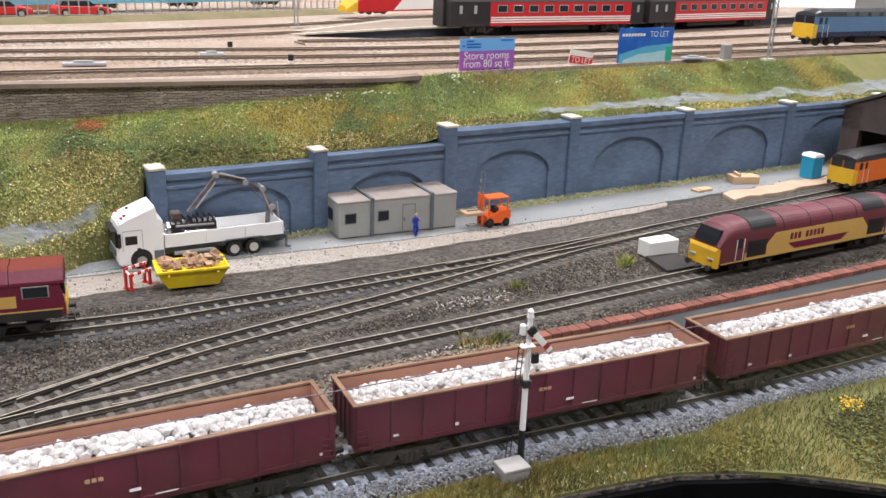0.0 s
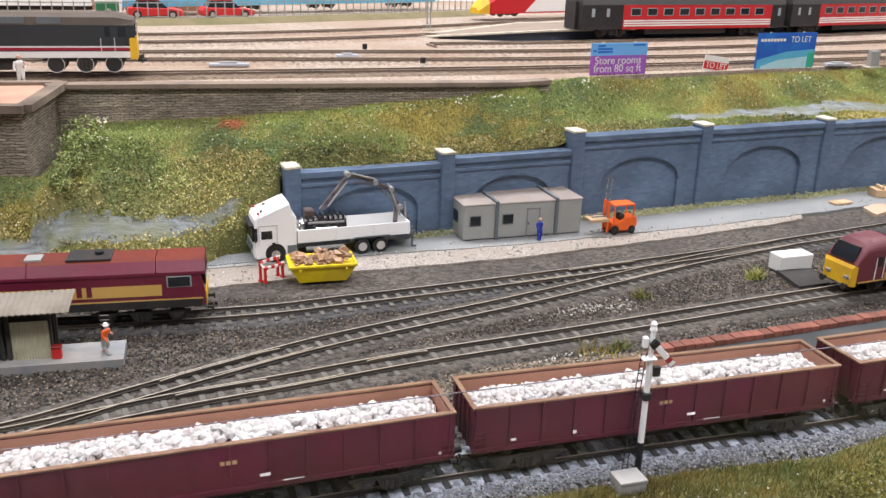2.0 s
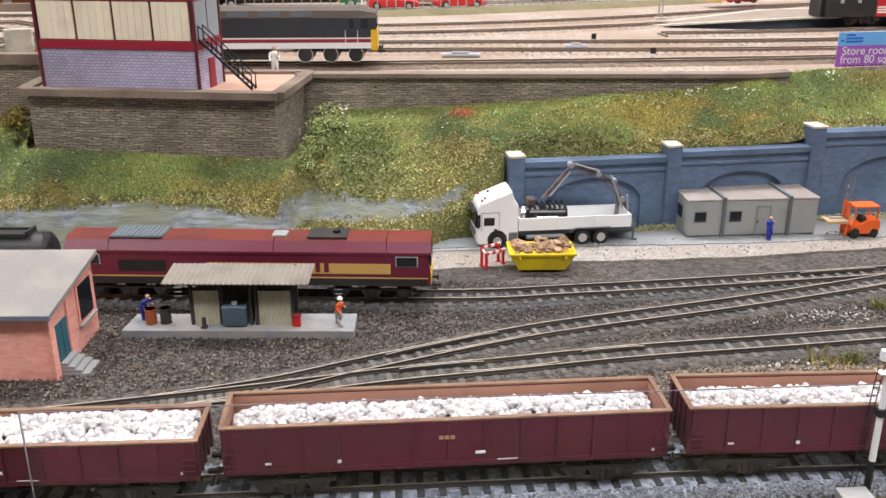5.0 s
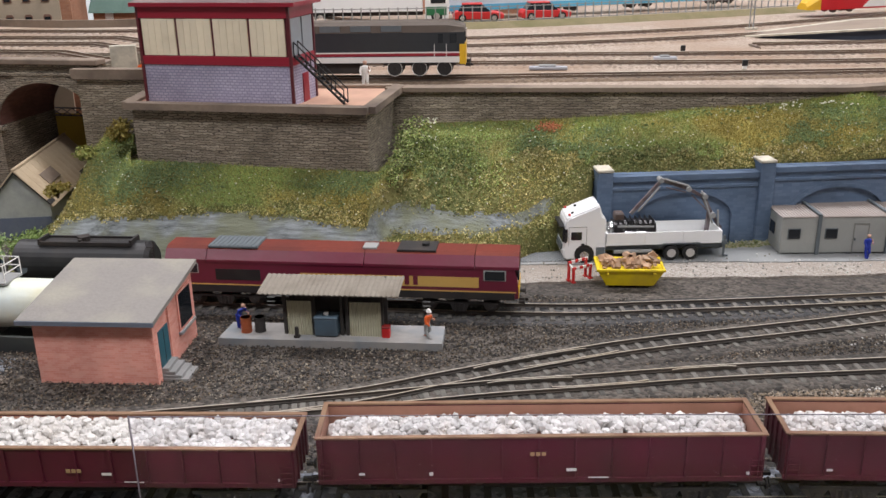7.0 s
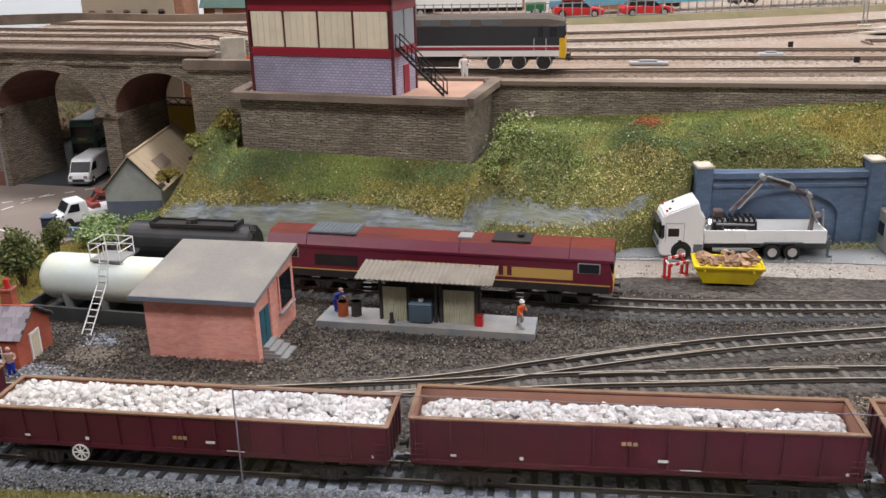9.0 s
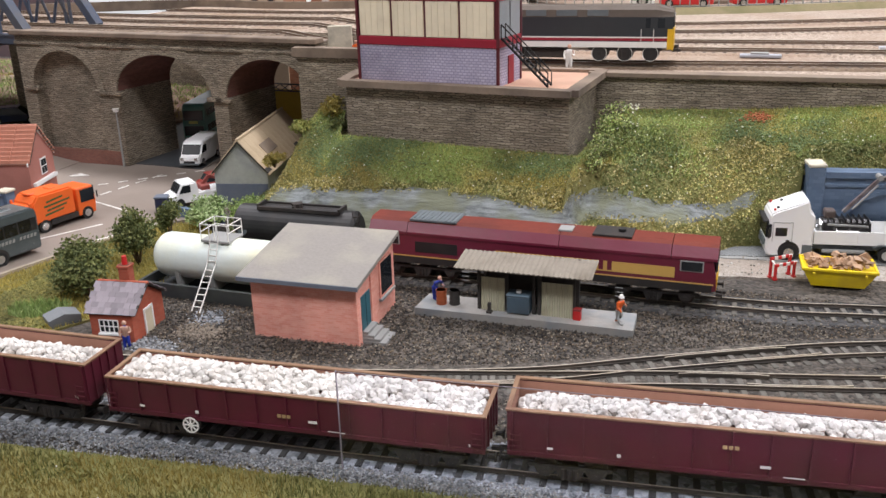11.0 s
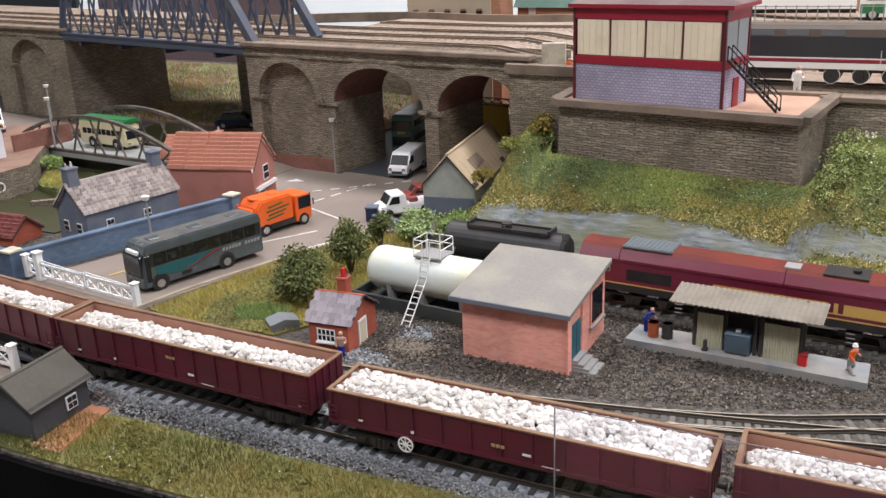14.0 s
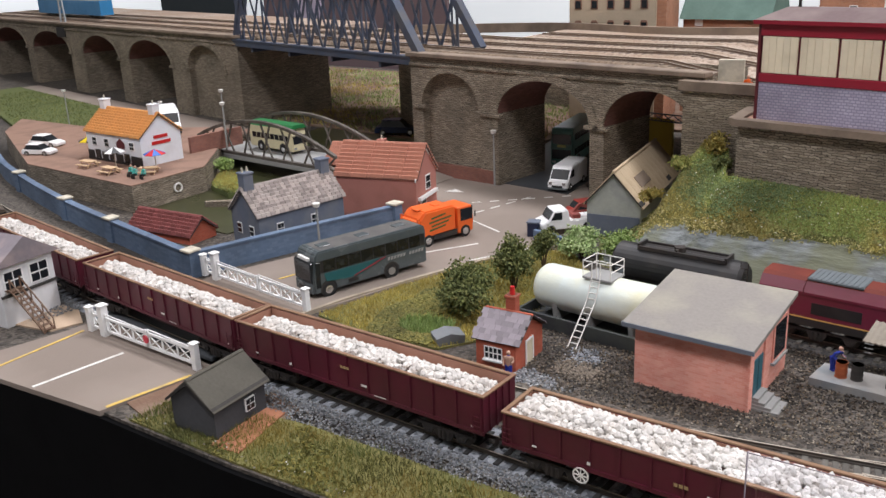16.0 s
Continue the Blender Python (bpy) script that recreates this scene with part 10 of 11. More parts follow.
# level crossing


def gate(a, b, label):
    g = thing("crossing_gate", pose(a[0], a[1], 0.0022, 0, 0, math.degrees(math.atan2(b[1] - a[1], b[0] - a[0]))), label, "gate", "level crossing gates")
    L = math.hypot(b[0] - a[0], b[1] - a[1])
    for x in (0.0, 0.020, L):
        k = 1.25 if x == 0.020 else 1
        part("post", one(box, x - 0.0026 * k, -0.0026 * k, 0, x + 0.0026 * k, 0.0026 * k, 0.0215 * k, 0.0003), M["white"], g)
        part("post_cap", one(box, x - 0.0034 * k, -0.0034 * k, 0.0215 * k, x + 0.0034 * k, 0.0034 * k, 0.0228 * k, 0.0004), M["white"], g)
    mid = (0.020 + L) / 2
    for x0, x1 in ((0.0035, 0.0165), (0.0235, mid - 0.001), (mid + 0.001, L - 0.003)):
        bm = bmesh.new()
        for z in (0.0050, 0.0165):
            box(bm, x0, -0.0008, z - 0.0010, x1, 0.0008, z + 0.0010)
        for x in (x0 + 0.0008, x1 - 0.0008):
            box(bm, x - 0.0008, -0.0008, 0.0040, x + 0.0008, 0.0008, 0.0190)
        n = max(1, round((x1 - x0) / 0.018))
        for k in range(n):
            xa, xb = x0 + (x1 - x0) * k / n, x0 + (x1 - x0) * (k + 1) / n
            bar(bm, (xa, 0, 0.0050), (xb, 0, 0.0165), 0.0008)
            bar(bm, (xa, 0, 0.0165), (xb, 0, 0.0050), 0.0008)
            box(bm, xb - 0.0005, -0.0006, 0.0050, xb + 0.0005, 0.0006, 0.0165)
        bar(bm, (x0, 0, 0.0200), (x1, 0, 0.0180), 0.0008)
        part("leaf", bm, M["white"], g, "white trellised gate leaf")
    return g, mid


gate((-0.772, 0.497), (-0.614, 0.488), "white wooden level crossing gate before the coach")
g2, mid = gate((-0.741, 0.356), (-0.600, 0.361), "white wooden level crossing gate with a red disc")
bm = bmesh.new()
rod(bm, (mid, -0.0012, 0.0115), (mid, -0.0020, 0.0115), 0.0034, n=18)
part("disc", bm, mat("red_warning_disc", (0.62, 0.05, 0.08), 0.5), g2, "red warning disc")
slab("crossing_boards", [(-0.760, 0.374), (-0.602, 0.376), (-0.606, 0.478), (-0.764, 0.478)], 0.0, 0.0046, M["wet_and_shade_asphalt"], "dark boarded crossing between the gates", "road")

hutg = gabled("crossing_hut", pose(-0.5245, 0.326, 0, 0, 0, 98), 0.048, 0.039, 0.0240, 0.0385, mat("grey_black_boards", (0.055, 0.056, 0.062), 0.8, var=0.2, fine=300), mat("mossy_felt", (0.085, 0.078, 0.062), 0.9, var=0.2, fine=500), 1, 1, "dark grey boarded crossing hut with a mossy felt roof", tname="felt_sheet")
sash(hutg, 0.008, -0.020, 0.0085, 0.009, 0.0095, "y", -1)
slab("hut_base", [(-0.560, 0.293), (-0.474, 0.300), (-0.488, 0.366), (-0.520, 0.372), (-0.595, 0.345), (-0.60, 0.30)], -0.001, 0.0012, M["dirt"], "bare brown earth round the crossing hut", "ground")
slab("hut_path", [(-0.500, 0.298), (-0.476, 0.302), (-0.492, 0.356), (-0.508, 0.352)], 0.0, 0.0024, mat("terracotta_path", (0.36, 0.15, 0.08), 0.9, var=0.1), "reddish path beside the hut", "path")

scab = thing("crossing_cabin", pose(-0.868, 0.336, 0, 0, 0, 10), "white boarded crossing cabin with many small windows", "signal cabin")
part("wall", one(box, -0.050, -0.028, 0, 0.050, 0.028, 0.058, 0.0004), mat("white_weatherboard", (0.74, 0.74, 0.75), 0.6), scab)
part("roof", one(prism, [(-0.034, 0.056), (0.034, 0.056), (0, 0.078)], -0.055, 0.055, "x"), slate, scab)
for y in (-0.014, 0.012):
    sash(scab, 0.050, y, 0.032, 0.020, 0.019, "x", 1)
for x in (-0.03, 0.0, 0.03):
    sash(scab, x, -0.028, 0.032, 0.020, 0.019, "y", -1)
part("sill_board", one(box, 0.0495, -0.028, 0.0275, 0.0515, 0.028, 0.0300), M["timber"], scab)
bm = bmesh.new()
for y in (-0.022, -0.012):
    bar(bm, (0.056, y, 0.034), (0.092, y, 0.001), 0.0016)
    bar(bm, (0.056, y, 0.045), (0.092, y, 0.012), 0.0010)
    for k in range(4):
        t = k / 3
        bar(bm, (0.056 + 0.036 * t, y, 0.034 - 0.033 * t), (0.056 + 0.036 * t, y, 0.045 - 0.033 * t), 0.0009)
for k in range(10):
    t = (k + 0.5) / 10
    box(bm, 0.056 + 0.036 * t - 0.0018, -0.022, 0.034 - 0.033 * t, 0.056 + 0.036 * t + 0.0018, -0.012, 0.0347 - 0.033 * t)
box(bm, 0.050, -0.024, 0.0335, 0.058, -0.010, 0.0345)
part("staircase", bm, M["dirt"], scab, "brown wooden staircase")
slab("cabin_base", [(-0.95, 0.29), (-0.775, 0.335), (-0.768, 0.362), (-0.80, 0.376), (-0.95, 0.36)], -0.001, 0.0014, M["sand"], "sandy ground beside the crossing cabin", "ground")


bm = bmesh.new()
sweep(bm, way_of([(-0.613, 0.480), (-0.606, 0.53), (-0.588, 0.60), (-0.567, 0.668), (-0.548, 0.715)], 0.02), [(-0.0018, 0.0), (-0.0018, 0.0040), (0.0018, 0.0040), (0.0018, 0.0)])
setting("kerb", bm, M["pale_kerb"], "narrow pale concrete kerb between road and grass", "kerb")


# road paint
def stripe(bm, a, b, w=0.0022, z=0.0023):
    a, b = Vector((*a, z)), Vector((*b, z))
    n = (b - a).cross(Vector((0, 0, 1))).normalized() * w / 2
    vs = [bm.verts.new(p) for p in (a - n, b - n, b + n, a + n)]
    top = [bm.verts.new(v.co + Vector((0, 0, 0.0004))) for v in vs]
    bm.faces.new(top)
    for k in range(4):
        bm.faces.new((vs[k], vs[(k + 1) % 4], top[(k + 1) % 4], top[k]))


def line(a, b, material, label, w=0.0022):
    return setting("road_line", one(stripe, a, b, w), material, label, "road marking")


line((-0.680, 0.271), (-0.676, 0.345), M["white_line"], "white centre line of the crossing road", 0.003)
line((-0.604, 0.286), (-0.595, 0.352), M["yellow_line"], "yellow edge line", 0.0032)
line((-0.738, 0.266), (-0.747, 0.351), M["yellow_line"], "yellow edge line", 0.0026)
line((-0.700, 0.530), (-0.676, 0.64), M["yellow_line"], "yellow line beside the blue wall", 0.0026)
for k in range(6):
    line((-0.683 + 0.005 * k, 0.757 + 0.026 * k), (-0.680 + 0.005 * k, 0.772 + 0.026 * k), M["white_line"], "broken white centre line", 0.0022)
for k in range(8):
    t = k / 8
    line((-0.735 + 0.016 * k, 0.812 + 0.016 * k), (-0.727 + 0.016 * k, 0.820 + 0.016 * k), M["white_line"], "dashed white give-way line", 0.0024)
line((-0.70, 0.800), (-0.605, 0.765), M["white_line"], "white stop line at the junction", 0.0022)
line((-0.645, 0.640), (-0.600, 0.720), M["white_line"], "white kerb line", 0.0022)
line((-0.575, 0.672), (-0.545, 0.735), M["white_line"], "white kerb line", 0.0022)
line((-0.725, 0.950), (-0.79, 1.20), M["cap"], "pale kerb of the lane under the arch", 0.006)
line((-0.728, 0.938), (-0.84, 0.962), M["cap"], "pale kerb at the viaduct foot", 0.006)
bm = bmesh.new()
prism(bm, [(-0.765, 0.868), (-0.742, 0.878), (-0.762, 0.885)], 0.0024, 0.0028, "z")
setting("road_triangle", bm, M["white_line"], "white give-way triangle on the tarmac", "road marking")

# ---- turf, weeds, bushes and loose stone ----
M["foam_green"] = tinted("green_foam_turf", [(0.250, 0.312, 0.088), (0.312, 0.362, 0.112), (0.188, 0.237, 0.069), (0.375, 0.400, 0.138), (0.138, 0.175, 0.050)])
M["foam_dark"] = tinted("dark_foam_turf", [(0.150, 0.194, 0.069), (0.200, 0.250, 0.088), (0.100, 0.138, 0.044), (0.250, 0.288, 0.106)])
M["fine_olive"] = tinted("fine_olive_turf", [(0.330, 0.325, 0.105), (0.370, 0.358, 0.125), (0.295, 0.290, 0.092), (0.410, 0.390, 0.150)])
M["fine_gold"] = tinted("fine_golden_turf", [(0.385, 0.325, 0.092), (0.430, 0.365, 0.112), (0.330, 0.285, 0.080)])
M["fine_green"] = tinted("fine_green_turf", [(0.225, 0.300, 0.085), (0.270, 0.345, 0.108), (0.195, 0.262, 0.072), (0.315, 0.375, 0.130)])
M["fine_dark"] = tinted("fine_dark_turf", [(0.165, 0.225, 0.090), (0.205, 0.265, 0.110), (0.130, 0.180, 0.070)])
M["leaf_yellow"] = tinted("shredded_yellow_leaf", [(0.54, 0.45, 0.17), (0.42, 0.36, 0.12), (0.32, 0.28, 0.09), (0.66, 0.57, 0.29), (0.24, 0.22, 0.07)])
M["leaf_olive"] = tinted("shredded_olive_leaf", [(0.38, 0.37, 0.145), (0.28, 0.285, 0.10), (0.48, 0.44, 0.20), (0.20, 0.21, 0.07)])
M["leaf_dark"] = tinted("shredded_dark_leaf", [(0.175, 0.205, 0.07), (0.23, 0.255, 0.09), (0.13, 0.155, 0.05)])
M["fibre"] = tinted("short_grass_fibre", [(0.285, 0.295, 0.072), (0.340, 0.335, 0.092), (0.225, 0.250, 0.060), (0.400, 0.370, 0.125), (0.180, 0.205, 0.050)])
M["straw"] = tinted("straw_grass_fibre", [(0.310, 0.235, 0.050), (0.250, 0.190, 0.040), (0.220, 0.190, 0.045), (0.380, 0.300, 0.085)])
M["corner_straw"] = tinted("golden_grass_fibre", [(0.43, 0.33, 0.075), (0.37, 0.29, 0.065), (0.33, 0.29, 0.075), (0.50, 0.41, 0.12)])
M["fresh"] = tinted("fresh_leaf", [(0.230, 0.330, 0.095), (0.300, 0.400, 0.125), (0.165, 0.245, 0.070), (0.380, 0.470, 0.180)])
M["sage"] = tinted("sage_leaf", [(0.300, 0.400, 0.160), (0.390, 0.490, 0.215), (0.210, 0.305, 0.110), (0.470, 0.550, 0.290)])
M["deep"] = tinted("deep_green_leaf", [(0.110, 0.130, 0.040), (0.150, 0.170, 0.050), (0.075, 0.095, 0.030), (0.190, 0.200, 0.065)])
M["verge_foam"] = tinted("verge_foam_turf", [(0.125, 0.120, 0.028), (0.165, 0.150, 0.035), (0.090, 0.090, 0.020), (0.210, 0.180, 0.045)])
M["wall_weed"] = tinted("pale_wall_weed", [(0.36, 0.36, 0.22), (0.28, 0.30, 0.13), (0.46, 0.45, 0.33), (0.20, 0.23, 0.09), (0.40, 0.36, 0.2)])
M["verge_fibre"] = tinted("verge_grass_fibre", [(0.120, 0.124, 0.026), (0.155, 0.148, 0.035), (0.090, 0.102, 0.022), (0.200, 0.175, 0.048), (0.065, 0.076, 0.017)])
M["verge_straw"] = tinted("verge_straw_fibre", [(0.22, 0.165, 0.034), (0.18, 0.135, 0.028), (0.155, 0.135, 0.030), (0.28, 0.215, 0.06)])
M["moss"] = tinted("verge_moss", [(0.075, 0.085, 0.022), (0.105, 0.11, 0.03), (0.05, 0.06, 0.016), (0.14, 0.135, 0.035)])
M["vine"] = tinted("vine_leaf", [(0.34, 0.44, 0.13), (0.42, 0.50, 0.19), (0.26, 0.35, 0.09), (0.50, 0.53, 0.27), (0.44, 0.40, 0.16)])
M["petal"] = mat("white_petal", (0.82, 0.80, 0.66), 0.8, var=0.1)
M["gorse"] = mat("yellow_petal", (0.72, 0.46, 0.03), 0.8, var=0.15)
M["twig"] = mat("dry_twig", (0.11, 0.075, 0.045), 0.9, var=0.3)
M["ballast_stone"] = tinted("ballast_stone", [(0.145, 0.152, 0.162), (0.240, 0.250, 0.262), (0.085, 0.088, 0.096), (0.188, 0.196, 0.206), (0.330, 0.338, 0.348), (0.200, 0.186, 0.168)])
M["yard_stone"] = tinted("yard_stone", [(0.060, 0.048, 0.037), (0.120, 0.094, 0.070), (0.026, 0.022, 0.020), (0.260, 0.225, 0.175), (0.085, 0.062, 0.043), (0.040, 0.036, 0.034), (0.160, 0.118, 0.075), (0.032, 0.030, 0.030)])
M["tan_stone"] = tinted("tan_stone", [(0.28, 0.23, 0.175), (0.20, 0.16, 0.12), (0.36, 0.305, 0.24), (0.15, 0.12, 0.09), (0.25, 0.19, 0.125)])
M["pale_stone"] = tinted("pale_grit", [(0.432, 0.418, 0.389), (0.302, 0.281, 0.252), (0.533, 0.518, 0.490), (0.216, 0.194, 0.166)])


def field(x, y, k, seed):
    return noise.noise(Vector((x * k, y * k, seed)))


def cloudy(x, y, k, seed):
    """Uneven patches at three scales, turned askew."""
    p, q = 0.83 * x - 0.56 * y, 0.56 * x + 0.83 * y
    return field(p, q, k, seed) + 0.6 * field(q, p, 2.3 * k, seed + 3) + 0.4 * field(p, q, 5.1 * k, seed + 7)


def leaves(name, places, size, material, parent, label=""):
    """Small leaf flakes, each a bent quad turned by chance."""
    n = len(places)
    p = np.asarray(places)
    a, b = RNG.normal(size=(n, 3)), RNG.normal(size=(n, 3))
    a /= np.linalg.norm(a, axis=1, keepdims=True)
    b -= a * (a * b).sum(1, keepdims=True)
    b /= np.linalg.norm(b, axis=1, keepdims=True)
    s = size * (0.6 + 0.8 * RNG.random((n, 1)))
    c = np.cross(a, b) * s * 0.3
    v = np.stack([p - a * s, p + b * s * 0.6 + c, p + a * s, p - b * s * 0.6 + c], 1).reshape(-1, 3)
    f = np.arange(4 * n).reshape(n, 4)[:, [0, 1, 2, 3]]
    ob = new(name, raw_mesh(name, v.tolist(), f.tolist(), material))
    if parent is not None:
        ob.parent = parent
    return tagged(ob, label, kind="stuff")


# the bank: fine turf above, shredded leafy clumps below, thin where slate shows
FINE = {"fine_olive": [], "fine_gold": [], "fine_green": [], "fine_dark": []}
leafy = {"leaf_yellow": [], "leaf_olive": [], "leaf_dark": []}
stalks, straws = [], []


def turf_line(x):
    """The height at which coarse leafy clumps give way to fine turf."""
    return lerp_table([(-0.5, 0.045), (-0.16, 0.058), (-0.08, 0.076), (0.05, 0.082), (0.20, 0.087), (0.33, 0.092), (0.45, 0.088), (1.2, 0.088)], x)


for x, u in zip(RNG.uniform(-0.555, 1.1, 200000), RNG.uniform(0.005, 0.99, 200000)):
    b = bare(x, u)
    if RNG.random() < (b + 0.02) / 0.06 + 0.25 * cloudy(x, u * 0.15, 30, 6.2) * (b > 0):
        continue
    px, py, pz = bank(x, u)
    a, c = cloudy(px, u * 0.15, 8, 1.13), cloudy(px, u * 0.15, 13, 5.27)
    rise = pz - turf_line(x) + 0.012 * cloudy(px, u * 0.15, 18, 2.9)
    if rise < 0:
        if RNG.random() < 0.97:
            k = a + 0.5 * c + 0.35 * RNG.normal() + (0.15 if x < -0.12 and pz > 0.035 else 0)
            kind = "leaf_yellow" if k > 0.1 else "leaf_olive" if k > -0.45 else "leaf_dark"
            h = 0.0003 + 0.0034 * max(0.0, 0.45 + field(px, py, 170, 6.6)) * RNG.random()
            leafy[kind].append((px, py, pz + h))
        continue
    g = a + 0.10 * RNG.normal()
    if -0.10 <= x < 0.40:
        c += lerp_table([(0.0, 0.25), (0.006, 0.22), (0.012, -0.05), (0.03, 0.0)], rise)
        g += lerp_table([(0.006, -0.1), (0.012, 0.22), (0.020, 0.12), (0.03, -0.05)], rise)
    elif x < -0.10:
        g += lerp_table([(0.0, 0.15), (0.012, -0.1), (0.03, -0.15)], rise)
    if -0.42 < x < -0.12:
        c += lerp_table([(0.004, -0.4), (0.012, 0.1), (0.022, 0.12), (0.03, -0.1)], rise) * (0.6 + cloudy(px, u * 0.15, 30, 8.8))
        g += lerp_table([(0.0, 0.35), (0.008, 0.25), (0.014, -0.2)], rise)
    c -= 0.22 if x > 0.10 else 0.0
    kind = "fine_dark" if c + 0.30 * RNG.normal() > 0.55 else "fine_gold" if g > 0.22 else "fine_green" if g < -0.12 else "fine_olive"
    FINE[kind].append((px, py, pz + 0.0001 + 0.0005 * RNG.random() + (0.0018 * RNG.random() if kind == "fine_dark" else 0)))
    if RNG.random() < 0.6 and b < 0.01:
        (straws if g > 0.15 else stalks).append((px, py, pz))
for kind, spots in FINE.items():
    scatter("turf_flock", spots, 0.0010 if kind == "fine_dark" else 0.00078, M[kind], {"fine_olive": "fine olive turf flock on the bank", "fine_gold": "fine golden brown turf flock on the bank", "fine_green": "fine green turf flock on the bank", "fine_dark": "dark green foam weeds on the bank"}[kind], "turf", jitter=0.4)
for kind, spots in leafy.items():
    leaves("leaf_clumps", spots, 0.00125, M[kind], None, {"leaf_yellow": "shredded yellow-olive leaf clumps low on the bank", "leaf_olive": "shredded olive leaf clumps low on the bank", "leaf_dark": "shredded dark green leaf clumps low on the bank"}[kind])["category"] = "turf"
blades("bank_grass", stalks, 0.0034, 0.0007, M["fibre"], "short green grass fibres on the bank", "grass", lean=0.9)
blades("bank_straw", straws, 0.0034, 0.0007, M["straw"], "short straw-coloured grass fibres on the bank", "grass", lean=0.9)
rust = [bank(0.022 + 0.006 * d[0], min(max(0.86 + 0.03 * d[1], 0), 1)) for d in RNG.normal(size=(160, 2))]
scatter("rusty_weed", [(x, y, z + 0.0015 + 0.002 * RNG.random()) for x, y, z in rust], 0.0011, tinted("rusty_leaf", [(0.42, 0.14, 0.06), (0.34, 0.12, 0.05), (0.48, 0.2, 0.09)]), "small rusty red weed near the crest of the bank", "weed", jitter=0.4)
# low green weeds in rows on the crest
low = [bank(x, u) for x, u in zip(RNG.uniform(-0.08, 1.0, 9000), RNG.uniform(0.50, 0.90, 9000)) if cloudy(x, u * 0.15, 12, 3.3) + 0.25 * RNG.normal() > 0.62]
scatter("bank_weeds", [(x, y, z + 0.0005 + 0.0025 * RNG.random()) for x, y, z in low], 0.0014, M["foam_dark"], "dark green weeds along the crest of the bank", "weeds", jitter=0.5)


def puff(cx, cy, cz, rx, ry, rz, n):
    """Places in an uneven cloud round a middle."""
    out = []
    for d in RNG.normal(size=(n, 3)):
        d = d / np.linalg.norm(d)
        r = RNG.random() ** 0.4 * (0.72 + 0.5 * noise.noise(Vector((d[0] * 2.2 + cx * 30, d[1] * 2.2 + cy * 30, d[2] * 2.2))))
        out.append((cx + d[0] * rx * r, cy + d[1] * ry * r, max(cz + d[2] * rz * r, 0.001)))
    return out


def bush(x, y, z, r, h, n, material, label, size=0.0017, stem=0.0, lobes=5, name="bush"):
    """A shrub: a few bent stems and lobes of small leaves."""
    w = thing(name, pose(x, y, z), label, "shrub")
    bm = bmesh.new()
    spots = []
    for k in range(lobes):
        a = 2 * math.pi * k / lobes + RNG.random()
        d = r * 0.5 * (0.3 + 0.9 * RNG.random()) if k else 0.0
        cx, cy, cz = d * math.cos(a), d * math.sin(a), stem + (h - stem) * (0.35 + 0.4 * RNG.random())
        rod(bm, (0, 0, -0.001), (cx * 0.4, cy * 0.4, cz * 0.5), 0.0011, 0.0008, 5)
        rod(bm, (cx * 0.4, cy * 0.4, cz * 0.5), (cx, cy, cz), 0.0008, 0.0003, 5)
        spots += puff(cx, cy, cz, r * 0.62, r * 0.62, (h - stem) * 0.42, n // lobes)
    part("stem", bm, M["twig"], w)
    leaves("foliage", spots, size, material, w)
    return w


# climbing vine on the plinth's corner, and leafy growth at its foot
vine = thing("climbing_vine", pose(-0.126, 0.80, 0.062), "pale green vine climbing the corner of the stone plinth", "climbing plant")
bm, spots, shady = bmesh.new(), [], []
for k in range(26):
    f = RNG.random()
    y, top = 0.795 + 0.10 * f, 0.112 - 0.030 * (1 - f) * RNG.random() - 0.022 * RNG.random()
    at = Vector((-0.121 + 0.008 * RNG.random(), y, top))
    foot = bank(-0.124 + 0.034 * RNG.random() * (0.4 + f), 0.45 + 0.45 * f)
    to = Vector(foot) + Vector((0, 0, 0.002))
    bow = Vector((0.010 * RNG.random(), -0.010 * RNG.random(), 0.006))
    line_pts = [at.lerp(to, q) + bow * (4 * q * (1 - q)) + Vector(RNG.normal(size=3)) * 0.0012 for q in np.linspace(0, 1, 7)]
    for p0, p1 in zip(line_pts, line_pts[1:]):
        rod(bm, p0 - vine.location, p1 - vine.location, 0.0004, 0.0003, 4)
        for d in RNG.normal(size=(17, 3)):
            q = p0.lerp(p1, RNG.random()) + Vector(d) * 0.0026 - vine.location
            (shady if RNG.random() < 0.45 else spots).append(tuple(q))
part("stem", bm, M["twig"], vine)
leaves("foliage", spots, 0.0013, M["vine"], vine)
# these leaves take a dark green that paints shade among the pale ones
leaves("shaded_foliage", shady, 0.0014, M["foam_dark"], vine)
creep = {"foam_green": [], "vine": [], "fine_dark": []}
for dx, du in RNG.normal(size=(9000, 2)):
    x, u = -0.085 + 0.040 * dx, 0.66 + 0.17 * du
    if not (-0.128 < x < 0.06 and 0.30 < u < 0.97):
        continue
    px, py, pz = bank(x, u)
    c = cloudy(px, py, 26, 4.4) + 0.25 * RNG.normal()
    if c < 0.05 + 0.3 * abs(dx):
        continue
    creep["vine" if c > 0.75 else "foam_green" if c > 0.35 else "fine_dark"].append((px, py, pz + 0.0006 + 0.0050 * RNG.random() * max(0.2, field(px, py, 60, 3.0) + 0.5)))
for k, places in creep.items():
    leaves("creeping_weed", places, 0.0013, M[k], None, {"vine": "pale green creeping weed on the bank", "foam_green": "mid green creeping weed on the bank", "fine_dark": "dark green creeping weed on the bank"}[k])["category"] = "weeds"
